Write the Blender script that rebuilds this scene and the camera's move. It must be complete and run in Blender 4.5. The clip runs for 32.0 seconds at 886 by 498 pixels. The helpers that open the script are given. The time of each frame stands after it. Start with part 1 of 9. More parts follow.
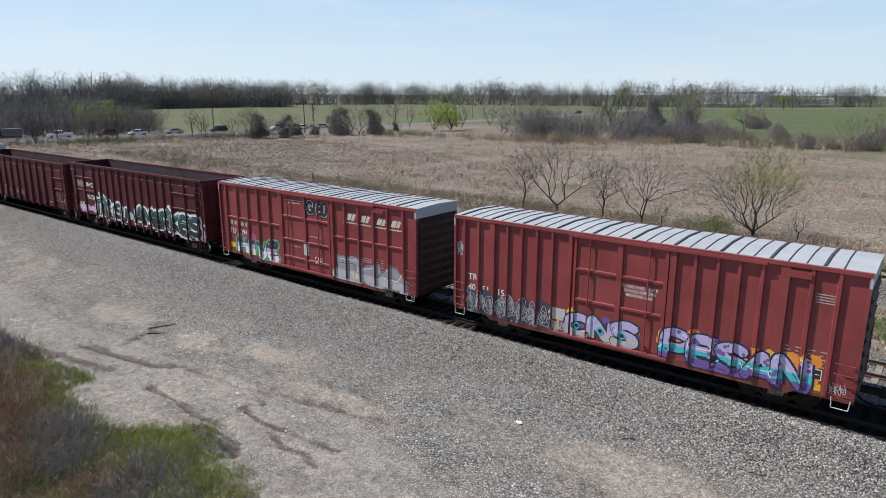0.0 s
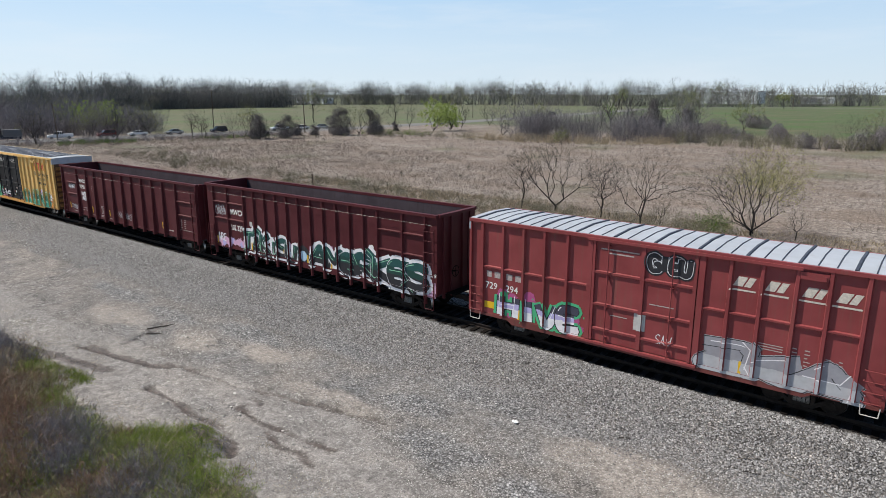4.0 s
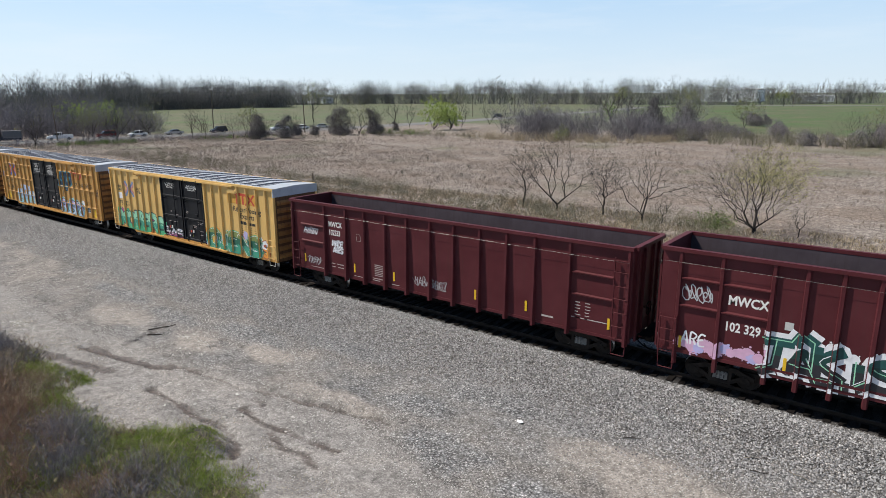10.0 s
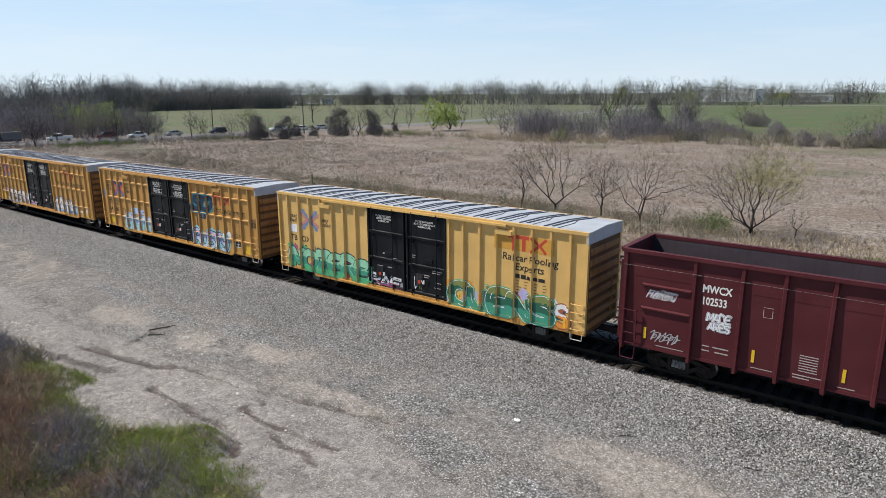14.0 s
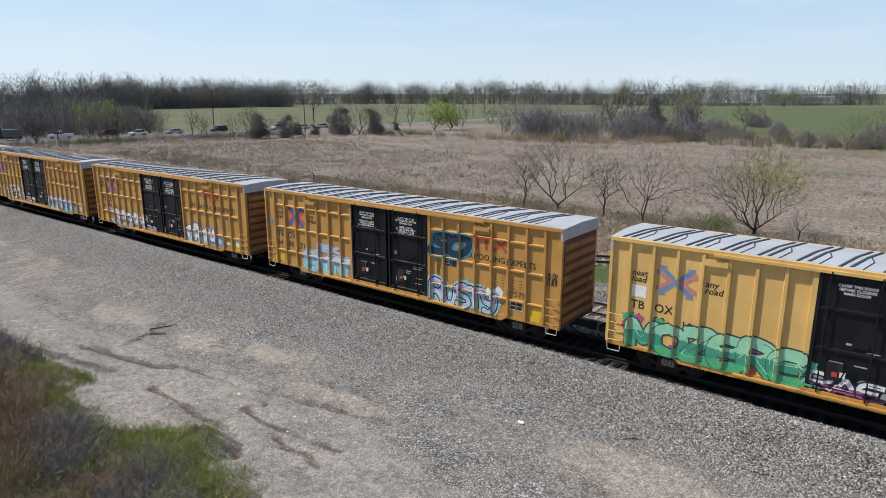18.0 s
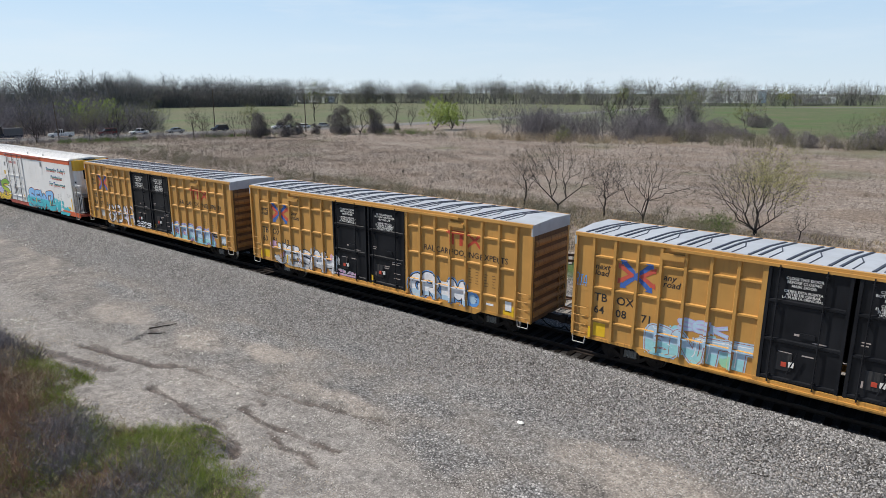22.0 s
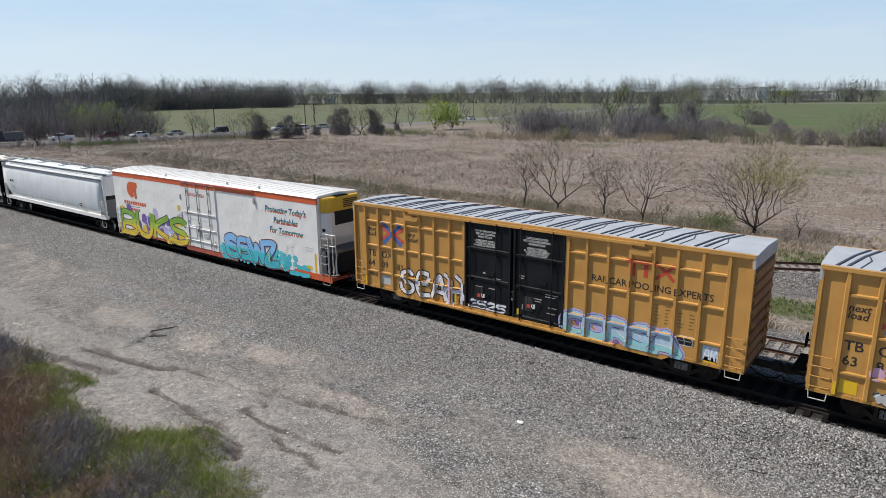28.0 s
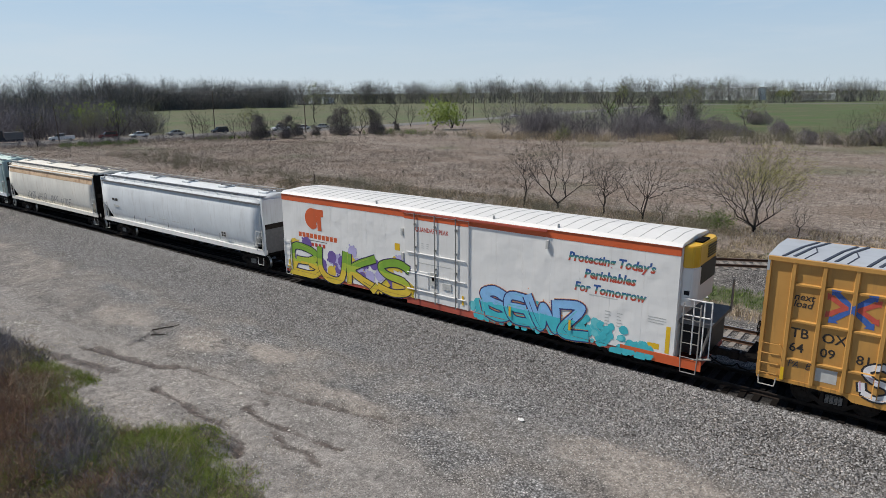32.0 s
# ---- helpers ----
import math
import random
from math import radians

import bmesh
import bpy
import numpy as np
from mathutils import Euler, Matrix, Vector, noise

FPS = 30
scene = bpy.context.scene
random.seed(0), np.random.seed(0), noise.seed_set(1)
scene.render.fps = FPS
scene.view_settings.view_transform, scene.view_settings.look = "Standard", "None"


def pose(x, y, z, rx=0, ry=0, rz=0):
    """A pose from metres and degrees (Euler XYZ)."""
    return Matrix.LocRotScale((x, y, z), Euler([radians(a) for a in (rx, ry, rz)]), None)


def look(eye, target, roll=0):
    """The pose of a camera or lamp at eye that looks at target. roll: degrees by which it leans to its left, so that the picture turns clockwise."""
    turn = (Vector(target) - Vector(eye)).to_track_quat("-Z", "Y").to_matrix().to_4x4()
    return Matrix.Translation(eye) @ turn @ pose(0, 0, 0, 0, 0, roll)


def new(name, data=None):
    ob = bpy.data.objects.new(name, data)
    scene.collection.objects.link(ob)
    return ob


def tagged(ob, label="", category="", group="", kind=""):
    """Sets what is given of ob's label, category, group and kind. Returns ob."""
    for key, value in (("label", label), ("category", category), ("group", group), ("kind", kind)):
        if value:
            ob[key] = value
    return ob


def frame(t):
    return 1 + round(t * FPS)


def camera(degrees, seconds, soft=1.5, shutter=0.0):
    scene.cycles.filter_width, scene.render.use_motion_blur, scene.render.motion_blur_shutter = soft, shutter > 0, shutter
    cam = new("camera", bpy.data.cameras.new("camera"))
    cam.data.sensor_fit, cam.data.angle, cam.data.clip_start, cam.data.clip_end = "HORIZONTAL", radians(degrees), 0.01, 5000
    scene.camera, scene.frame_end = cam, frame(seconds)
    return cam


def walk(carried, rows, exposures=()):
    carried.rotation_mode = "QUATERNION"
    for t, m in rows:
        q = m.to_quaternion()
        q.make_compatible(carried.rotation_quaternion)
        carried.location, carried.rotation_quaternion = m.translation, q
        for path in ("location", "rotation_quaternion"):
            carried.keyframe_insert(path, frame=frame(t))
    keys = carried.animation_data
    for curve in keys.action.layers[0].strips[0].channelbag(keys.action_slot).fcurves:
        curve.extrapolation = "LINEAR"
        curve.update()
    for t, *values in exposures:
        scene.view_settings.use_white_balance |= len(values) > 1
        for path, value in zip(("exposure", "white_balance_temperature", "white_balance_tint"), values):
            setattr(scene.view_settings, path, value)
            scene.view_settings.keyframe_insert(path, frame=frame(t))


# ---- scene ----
# World: x runs along the main track in the train's direction of travel, y away from the viewer, z up from the rail head.
# The camera hovers: a small drift only.
cam = camera(68.57, 32.0, soft=0.4)


def eye(x, y, z, turn, down, lean):
    return pose(x, y, z, 90 - down, 0, turn) @ pose(0, 0, 0, 0, 0, lean)


walk(cam, [
    (0, eye(-0.098, -24.403, 10.386, 37.594, 13.514, 0.154)),
    (0.5, eye(-0.059, -24.426, 10.362, 37.602, 13.513, 0.160)),
    (1, eye(-0.009, -24.476, 10.352, 37.611, 13.512, 0.184)),
    (1.5, eye(0.018, -24.497, 10.366, 37.605, 13.503, 0.204)),
    (2, eye(0.042, -24.489, 10.401, 37.615, 13.510, 0.208)),
    (2.5, eye(0.046, -24.449, 10.405, 37.620, 13.511, 0.175)),
    (3, eye(0.040, -24.414, 10.409, 37.628, 13.519, 0.135)),
    (3.5, eye(0.054, -24.395, 10.419, 37.640, 13.521, 0.096)),
    (5.5, eye(0.143, -24.333, 10.404, 37.663, 13.492, -0.111)),
    (6, eye(0.106, -24.346, 10.400, 37.672, 13.502, -0.154)),
    (6.5, eye(0.066, -24.342, 10.398, 37.663, 13.503, -0.190)),
    (7, eye(0.091, -24.289, 10.448, 37.669, 13.513, -0.211)),
    (7.5, eye(0.089, -24.283, 10.433, 37.670, 13.527, -0.249)),
    (8, eye(-0.019, -24.286, 10.402, 37.669, 13.533, -0.270)),
    (8.5, eye(-0.110, -24.271, 10.393, 37.683, 13.537, -0.258)),
    (9, eye(-0.161, -24.277, 10.366, 37.677, 13.554, -0.233)),
    (9.5, eye(-0.134, -24.292, 10.353, 37.676, 13.569, -0.218)),
    (10, eye(-0.101, -24.312, 10.365, 37.674, 13.571, -0.223)),
    (10.5, eye(-0.074, -24.358, 10.362, 37.662, 13.567, -0.230)),
    (11, eye(-0.038, -24.412, 10.358, 37.635, 13.562, -0.237)),
    (11.5, eye(0.034, -24.453, 10.393, 37.640, 13.555, -0.236)),
    (12, eye(0.099, -24.480, 10.403, 37.629, 13.541, -0.260)),
    (12.5, eye(0.104, -24.477, 10.431, 37.631, 13.534, -0.283)),
    (13, eye(0.106, -24.478, 10.431, 37.633, 13.532, -0.293)),
    (13.5, eye(0.111, -24.483, 10.420, 37.631, 13.528, -0.301)),
    (14, eye(0.100, -24.476, 10.427, 37.628, 13.530, -0.292)),
    (14.5, eye(0.048, -24.471, 10.409, 37.616, 13.528, -0.284)),
    (16.5, eye(-0.053, -24.418, 10.334, 37.611, 13.560, -0.173)),
    (17, eye(-0.097, -24.458, 10.332, 37.628, 13.556, -0.112)),
    (17.5, eye(-0.131, -24.438, 10.367, 37.652, 13.566, -0.051)),
    (18, eye(-0.137, -24.398, 10.407, 37.651, 13.576, -0.026)),
    (18.5, eye(-0.114, -24.389, 10.397, 37.654, 13.599, 0.015)),
    (19, eye(-0.140, -24.403, 10.389, 37.649, 13.602, 0.041)),
    (19.5, eye(-0.122, -24.379, 10.399, 37.660, 13.593, 0.076)),
    (20, eye(-0.083, -24.345, 10.395, 37.663, 13.594, 0.095)),
    (20.5, eye(-0.107, -24.295, 10.382, 37.681, 13.595, 0.102)),
    (21, eye(-0.112, -24.286, 10.395, 37.687, 13.598, 0.103)),
    (21.5, eye(-0.124, -24.319, 10.414, 37.703, 13.600, 0.097)),
    (22, eye(-0.144, -24.331, 10.400, 37.698, 13.602, 0.107)),
    (22.5, eye(-0.113, -24.336, 10.425, 37.706, 13.602, 0.119)),
    (23, eye(-0.032, -24.330, 10.438, 37.723, 13.622, 0.117)),
    (23.5, eye(0.043, -24.328, 10.462, 37.741, 13.620, 0.061)),
    (24, eye(0.082, -24.341, 10.487, 37.751, 13.623, -0.012)),
    (24.5, eye(0.107, -24.363, 10.494, 37.759, 13.595, -0.081)),
    (25, eye(0.157, -24.389, 10.493, 37.760, 13.607, -0.161)),
    (25.5, eye(0.170, -24.406, 10.501, 37.769, 13.606, -0.221)),
    (27.5, eye(0.000, -24.330, 10.503, 37.805, 13.628, -0.391)),
    (28, eye(-0.005, -24.368, 10.479, 37.812, 13.634, -0.419)),
    (28.5, eye(0.033, -24.425, 10.466, 37.814, 13.633, -0.425)),
    (29, eye(0.025, -24.440, 10.465, 37.809, 13.628, -0.434)),
    (29.5, eye(0.086, -24.463, 10.447, 37.806, 13.624, -0.447)),
    (30, eye(0.098, -24.481, 10.469, 37.810, 13.619, -0.455)),
    (30.5, eye(0.127, -24.496, 10.472, 37.793, 13.597, -0.481)),
    (31, eye(0.063, -24.485, 10.466, 37.778, 13.597, -0.480)),
    (31.5, eye(0.026, -24.474, 10.448, 37.792, 13.616, -0.457)),
    (32, eye(0.022, -24.471, 10.431, 37.788, 13.617, -0.447)),
], exposures=((0, 0.05), (3, 0.05), (7, 0.14), (12, 0.13), (17, 0.05), (25, 0.04), (28, -0.03), (30, -0.14), (32, -0.27)))

# how far the train has rolled by each time, metres
TRAIN = ((0, -76.40), (2, -66.95), (4, -57.49), (6, -48.00), (8, -38.50), (10, -29.00), (12, -19.44), (14, -9.75), (16, -0.00), (18, 9.75), (20, 19.45), (22, 29.10), (24, 38.78), (26, 48.55), (28, 58.30), (30, 67.94), (32, 77.50))

# ---- light ----
SUN_DIR = Vector((-0.54, -0.26, 0.80)).normalized()
world = bpy.data.worlds.new("sky")
scene.world = world
world.use_nodes = True
wn, wl = world.node_tree.nodes, world.node_tree.links
sky = wn.new("ShaderNodeTexSky")
sky.sky_type, sky.sun_disc = "NISHITA", False
sky.sun_elevation = math.asin(SUN_DIR.z)
sky.sun_rotation = math.atan2(SUN_DIR.x, SUN_DIR.y)
sky.altitude, sky.air_density, sky.dust_density, sky.ozone_density = 200, 1.0, 0.4, 1.5
tc = wn.new("ShaderNodeTexCoord")
sep = wn.new("ShaderNodeSeparateXYZ")
wl.new(tc.outputs["Generated"], sep.inputs[0])


def sky_ramp(fac, *stops):
    r = wn.new("ShaderNodeValToRGB")
    e = r.color_ramp.elements
    while len(e) < len(stops):
        e.new(0.5)
    for k, (p, c) in zip(e, stops):
        k.position, k.color = p, (*c, 1)
    wl.new(fac, r.inputs[0])
    return r.outputs[0]


def sky_mix(fac, a, b, mode="MIX"):
    x = wn.new("ShaderNodeMix")
    x.data_type, x.blend_type = "RGBA", mode
    for sock, v in ((x.inputs[0], fac), (x.inputs[6], a), (x.inputs[7], b)):
        if isinstance(v, (int, float)):
            sock.default_value = v
        elif isinstance(v, tuple):
            sock.default_value = (*v, 1)
        else:
            wl.new(v, sock)
    return x.outputs[2]


# hazy spring air: pale near the horizon, clear blue above, with faint high cirrus
clear = sky_mix(1.0, sky.outputs[0], (0.045, 0.045, 0.045), "MULTIPLY")
toward = wn.new("ShaderNodeVectorMath")
toward.operation = "DOT_PRODUCT"
toward.inputs[1].default_value = (SUN_DIR.x, SUN_DIR.y, 0)
wl.new(tc.outputs["Generated"], toward.inputs[0])
glow = sky_ramp(toward.outputs["Value"], (0.0, (0.93, 0.95, 0.96)), (0.5, (1.05, 1.05, 1.04)))      # the air is paler towards the sun
haze = sky_ramp(sep.outputs[2], (0.0, (0.7, 0.8, 0.87)), (0.06, (0.63, 0.77, 0.9)), (0.15, (0.47, 0.67, 0.9)), (0.32, (0.13, 0.26, 0.5)), (1.0, (0.03, 0.075, 0.2)))
haze = sky_mix(1.0, haze, glow, "MULTIPLY")
col = sky_mix(sky_ramp(sep.outputs[2], (0.25, (0, 0, 0)), (0.6, (0.6, 0.6, 0.6))), haze, clear)
mp = wn.new("ShaderNodeMapping")
mp.inputs["Scale"].default_value = (1.2, 1.2, 9.0)
wl.new(tc.outputs["Generated"], mp.inputs[0])
nz = wn.new("ShaderNodeTexNoise")
nz.inputs["Scale"].default_value, nz.inputs["Detail"].default_value, nz.inputs["Roughness"].default_value = 2.4, 7, 0.6
wl.new(mp.outputs[0], nz.inputs["Vector"])
cirrus = sky_ramp(nz.outputs["Fac"], (0.5, (0, 0, 0)), (0.72, (0.4, 0.4, 0.4)))
cirrus = sky_mix(1.0, cirrus, sky_ramp(sep.outputs[2], (0.0, (0.5, 0.5, 0.5)), (0.14, (1, 1, 1)), (0.4, (0.2, 0.2, 0.2))), "MULTIPLY")
wl.new(sky_mix(cirrus, col, (0.78, 0.84, 0.9)), wn["Background"].inputs[0])
wn["Background"].inputs[1].default_value = 1.0
sun = new("sun", bpy.data.lights.new("sun", "SUN"))
sun.data.energy, sun.data.angle, sun.data.color = 5.2, radians(0.53), (1.0, 0.95, 0.87)
sun.matrix_world = look(SUN_DIR * 100, (0, 0, 0))
# ---- materials ----
def mat(name, rough=0.8, metal=0.0):
    m = bpy.data.materials.new(name)
    m.use_nodes = True
    n, l = m.node_tree.nodes, m.node_tree.links
    b = n["Principled BSDF"]
    b.inputs["Roughness"].default_value, b.inputs["Metallic"].default_value = rough, metal
    return m, n, l, b


def mapped(n, l, scale=(1, 1, 1), generated="Object"):
    tc, mp = n.new("ShaderNodeTexCoord"), n.new("ShaderNodeMapping")
    mp.inputs["Scale"].default_value = scale
    l.new(tc.outputs[generated], mp.inputs[0])
    return mp.outputs[0]


def noise_tex(n, l, vec, scale, detail=6.0, rough=0.6):
    t = n.new("ShaderNodeTexNoise")
    t.inputs["Scale"].default_value, t.inputs["Detail"].default_value, t.inputs["Roughness"].default_value = scale, detail, rough
    l.new(vec, t.inputs["Vector"])
    return t.outputs["Fac"]


def ramp(n, l, fac, *stops):
    r = n.new("ShaderNodeValToRGB")
    e = r.color_ramp.elements
    while len(e) < len(stops):
        e.new(0.5)
    for k, (p, c) in zip(e, stops):
        k.position = p
        k.color = (*c, 1) if not isinstance(c, (int, float)) else (c, c, c, 1)
    l.new(fac, r.inputs[0])
    return r.outputs[0]


def mix(n, l, fac, a, b, mode="MIX"):
    x = n.new("ShaderNodeMix")
    x.data_type, x.blend_type = "RGBA", mode
    for sock, v in ((x.inputs[0], fac), (x.inputs[6], a), (x.inputs[7], b)):
        if isinstance(v, (int, float)):
            sock.default_value = v
        elif isinstance(v, tuple):
            sock.default_value = (*v, 1)
        else:
            l.new(v, sock)
    return x.outputs[2]


def bump(n, l, b, height, strength=0.3, dist=0.02):
    k = n.new("ShaderNodeBump")
    k.inputs["Strength"].default_value, k.inputs["Distance"].default_value = strength, dist
    l.new(height, k.inputs["Height"])
    l.new(k.outputs[0], b.inputs["Normal"])


def painted(name, col, rough=0.55, dirt=(0.16, 0.11, 0.08), wear=0.45, fade=0.25, streak=True, gloss=0.5, dents=0.25, dent_size=1.6):
    """Weathered sheet-metal paint: vertical rain streaks, grime and blotchy fading."""
    m, n, l, b = mat(name, rough)
    b.inputs["Specular IOR Level"].default_value = gloss
    v = mapped(n, l)
    blotch = noise_tex(n, l, v, 0.7, 5, 0.55)
    faded = tuple(min(1, c * (1 + fade) + 0.04 * fade) for c in col)
    dull = tuple(c * (1 - fade * 0.7) for c in col)
    base = ramp(n, l, blotch, (0.3, dull), (0.7, faded))
    vs = mapped(n, l, (3.0, 3.0, 0.22)) if streak else v
    s = noise_tex(n, l, vs, 2.2, 8, 0.65)
    sm = ramp(n, l, s, (0.52, 0.0), (0.78, wear))
    c = mix(n, l, sm, base, dirt)
    spots = noise_tex(n, l, v, 9.0, 6, 0.7)
    pm = ramp(n, l, spots, (0.66, 0.0), (0.74, wear * 0.9))
    c = mix(n, l, pm, c, tuple(x * 0.6 for x in dirt))
    l.new(c, b.inputs["Base Color"])
    bump(n, l, b, noise_tex(n, l, v, dent_size, 2, 0.45), dents, 0.03 if dents < 0.5 else 0.12)
    return m


def plain(name, col, rough=0.7, metal=0.0, var=0.2, scale=6.0, gloss=0.5):
    m, n, l, b = mat(name, rough, metal)
    b.inputs["Specular IOR Level"].default_value = gloss
    f = noise_tex(n, l, mapped(n, l), scale, 6, 0.65)
    l.new(ramp(n, l, f, (0.3, tuple(c * (1 - var) for c in col)), (0.7, tuple(min(1, c * (1 + var)) for c in col))), b.inputs["Base Color"])
    return m


M_OXIDE = painted("oxide_red_paint", (0.235, 0.046, 0.048), 0.5, fade=0.18, gloss=0.3)
M_MAROON = painted("maroon_paint", (0.082, 0.015, 0.019), 0.55, dirt=(0.06, 0.028, 0.026), fade=0.15, gloss=0.2, dents=0.45)
M_YELLOW = painted("amber_yellow_paint", (0.5, 0.262, 0.064), 0.5, fade=0.12, dirt=(0.2, 0.12, 0.06), wear=0.3)
M_PALE = painted("pale_yellow_paint", (0.68, 0.43, 0.14), 0.5, fade=0.12, dirt=(0.3, 0.18, 0.09), wear=0.3)
M_WHITE = painted("white_car_paint", (0.76, 0.75, 0.73), 0.45, fade=0.05, dirt=(0.38, 0.33, 0.28), wear=0.2)
M_GREYWHITE = painted("pale_grey_paint", (0.66, 0.69, 0.71), 0.7, fade=0.08, dirt=(0.34, 0.31, 0.28), wear=0.45, gloss=0.2)
M_CREAM = painted("rusty_cream_paint", (0.74, 0.715, 0.65), 0.75, fade=0.1, dirt=(0.36, 0.24, 0.16), wear=0.5, gloss=0.2)
M_ORANGE = painted("orange_red_paint", (0.62, 0.11, 0.03), 0.5, fade=0.1, wear=0.2)
M_BLACK = painted("black_door_paint", (0.0065, 0.0075, 0.0105), 0.42, dirt=(0.035, 0.032, 0.032), fade=0.2, wear=0.18, gloss=0.2)
M_UNDER = plain("grimy_steel", (0.009, 0.008, 0.0075), 0.9, 0.0, 0.4, gloss=0.05)
M_SILL_Y = painted("rust_stained_amber_sill", (0.5, 0.25, 0.05), 0.7, dirt=(0.09, 0.045, 0.025), wear=0.95, fade=0.15)
M_SILL_R = painted("rust_stained_red_sill", (0.15, 0.035, 0.03), 0.7, dirt=(0.06, 0.035, 0.025), wear=0.8, fade=0.15)
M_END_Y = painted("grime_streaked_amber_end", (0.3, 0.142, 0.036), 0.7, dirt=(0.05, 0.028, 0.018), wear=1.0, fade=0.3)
# groove paints are darker copies: shade between the corrugations is put into colour
M_GROOVE_Y = painted("shade_dark_amber_end_groove", (0.11, 0.052, 0.018), 0.8, dirt=(0.03, 0.018, 0.012), wear=0.9, fade=0.2)
M_GROOVE_R = painted("shade_dark_red_end_groove", (0.022, 0.007, 0.007), 0.8, dirt=(0.01, 0.008, 0.007), wear=0.9, fade=0.2)
# red ends: grime, plus darkening in the paint for their side away from sun
M_END_R = painted("grimy_shaded_red_end", (0.05, 0.012, 0.012), 0.7, dirt=(0.018, 0.012, 0.011), wear=0.9, fade=0.2)
# ---- mesh tools ----
def part(name, bm, material, parent, label=""):
    me = bpy.data.meshes.new(name)
    bm.to_mesh(me)
    bm.free()
    for m in material if isinstance(material, (list, tuple)) else (material,):
        me.materials.append(m)
    ob = new(name, me)
    ob.parent = parent
    if label:
        ob["label"] = label
    return ob


def box(bm, x0, x1, y0, y1, z0, z1, mi=0):
    """An axis-aligned block from its bounds."""
    v = [bm.verts.new((x, y, z)) for x in (x0, x1) for y in (y0, y1) for z in (z0, z1)]
    for q in ((0, 1, 3, 2), (4, 6, 7, 5), (0, 4, 5, 1), (2, 3, 7, 6), (0, 2, 6, 4), (1, 5, 7, 3)):
        bm.faces.new([v[i] for i in q]).material_index = mi
    return v


def sweep(bm, poly, x0, x1, axis="x", mi=0):
    """A prism: the polygon's (a, b) pairs swept along an axis. axis x: (y, z); axis y: (x, z); axis z: (x, y)."""
    def at(p, s):
        return {"x": (s, p[0], p[1]), "y": (p[0], s, p[1]), "z": (p[0], p[1], s)}[axis]
    a, b = [bm.verts.new(at(p, x0)) for p in poly], [bm.verts.new(at(p, x1)) for p in poly]
    n = len(poly)
    fs = [bm.faces.new(a), bm.faces.new(b[::-1])] + [bm.faces.new((a[i], b[i], b[(i + 1) % n], a[(i + 1) % n])) for i in range(n)]
    for f in fs:
        f.material_index = mi
    bmesh.ops.recalc_face_normals(bm, faces=fs)


def rod(bm, p, q, r, sides=6, mi=0):
    """A round bar from p to q."""
    p, q = Vector(p), Vector(q)
    d = q - p
    m = Matrix.Translation((p + q) / 2) @ d.to_track_quat("Z", "Y").to_matrix().to_4x4()
    res = bmesh.ops.create_cone(bm, cap_ends=True, segments=sides, radius1=r, radius2=r, depth=d.length, matrix=m)
    if mi:
        for v in res["verts"]:
            for f in v.link_faces:
                f.material_index = mi


def thing(name, at, label, category, group="", kind=""):
    ob = new(name)
    ob.matrix_basis = at
    ob.empty_display_size = 0.3
    return tagged(ob, label, category, group, kind)
# ---- ground ----
def lattice(ix, iy, seed):
    h = (ix.astype(np.int64) * 374761393 + iy.astype(np.int64) * 668265263 + seed * 974634257) & 0xFFFFFFFF
    h = ((h ^ (h >> 13)) * 1274126177) & 0xFFFFFFFF
    return ((h ^ (h >> 16)) & 0xFFFF) / 65535.0


def fuzz(x, y, size, seed=1, octaves=4):
    """Smooth noise from 0 to 1 with features of the given size in metres."""
    out, amp, tot = 0, 1.0, 0
    for o in range(octaves):
        u, v = x / size, y / size
        iu, iv = np.floor(u), np.floor(v)
        fu, fv = u - iu, v - iv
        fu, fv = fu * fu * (3 - 2 * fu), fv * fv * (3 - 2 * fv)
        a, b = lattice(iu, iv, seed + o), lattice(iu + 1, iv, seed + o)
        c, d = lattice(iu, iv + 1, seed + o), lattice(iu + 1, iv + 1, seed + o)
        out = out + amp * ((a * (1 - fu) + b * fu) * (1 - fv) + (c * (1 - fu) + d * fu) * fv)
        tot += amp
        amp *= 0.5
        size *= 0.5
    return out / tot


def near_line(X, Y, pts):
    """Distance from a bent line."""
    best = np.full(np.shape(X), 1e9)
    for (ax, ay), (bx, by) in zip(pts, pts[1:]):
        dx, dy = bx - ax, by - ay
        t = np.clip(((X - ax) * dx + (Y - ay) * dy) / (dx * dx + dy * dy), 0, 1)
        best = np.minimum(best, np.hypot(X - ax - t * dx, Y - ay - t * dy))
    return best


def step(v, a, b):
    t = np.clip((v - a) / (b - a), 0, 1)
    return t * t * (3 - 2 * t)


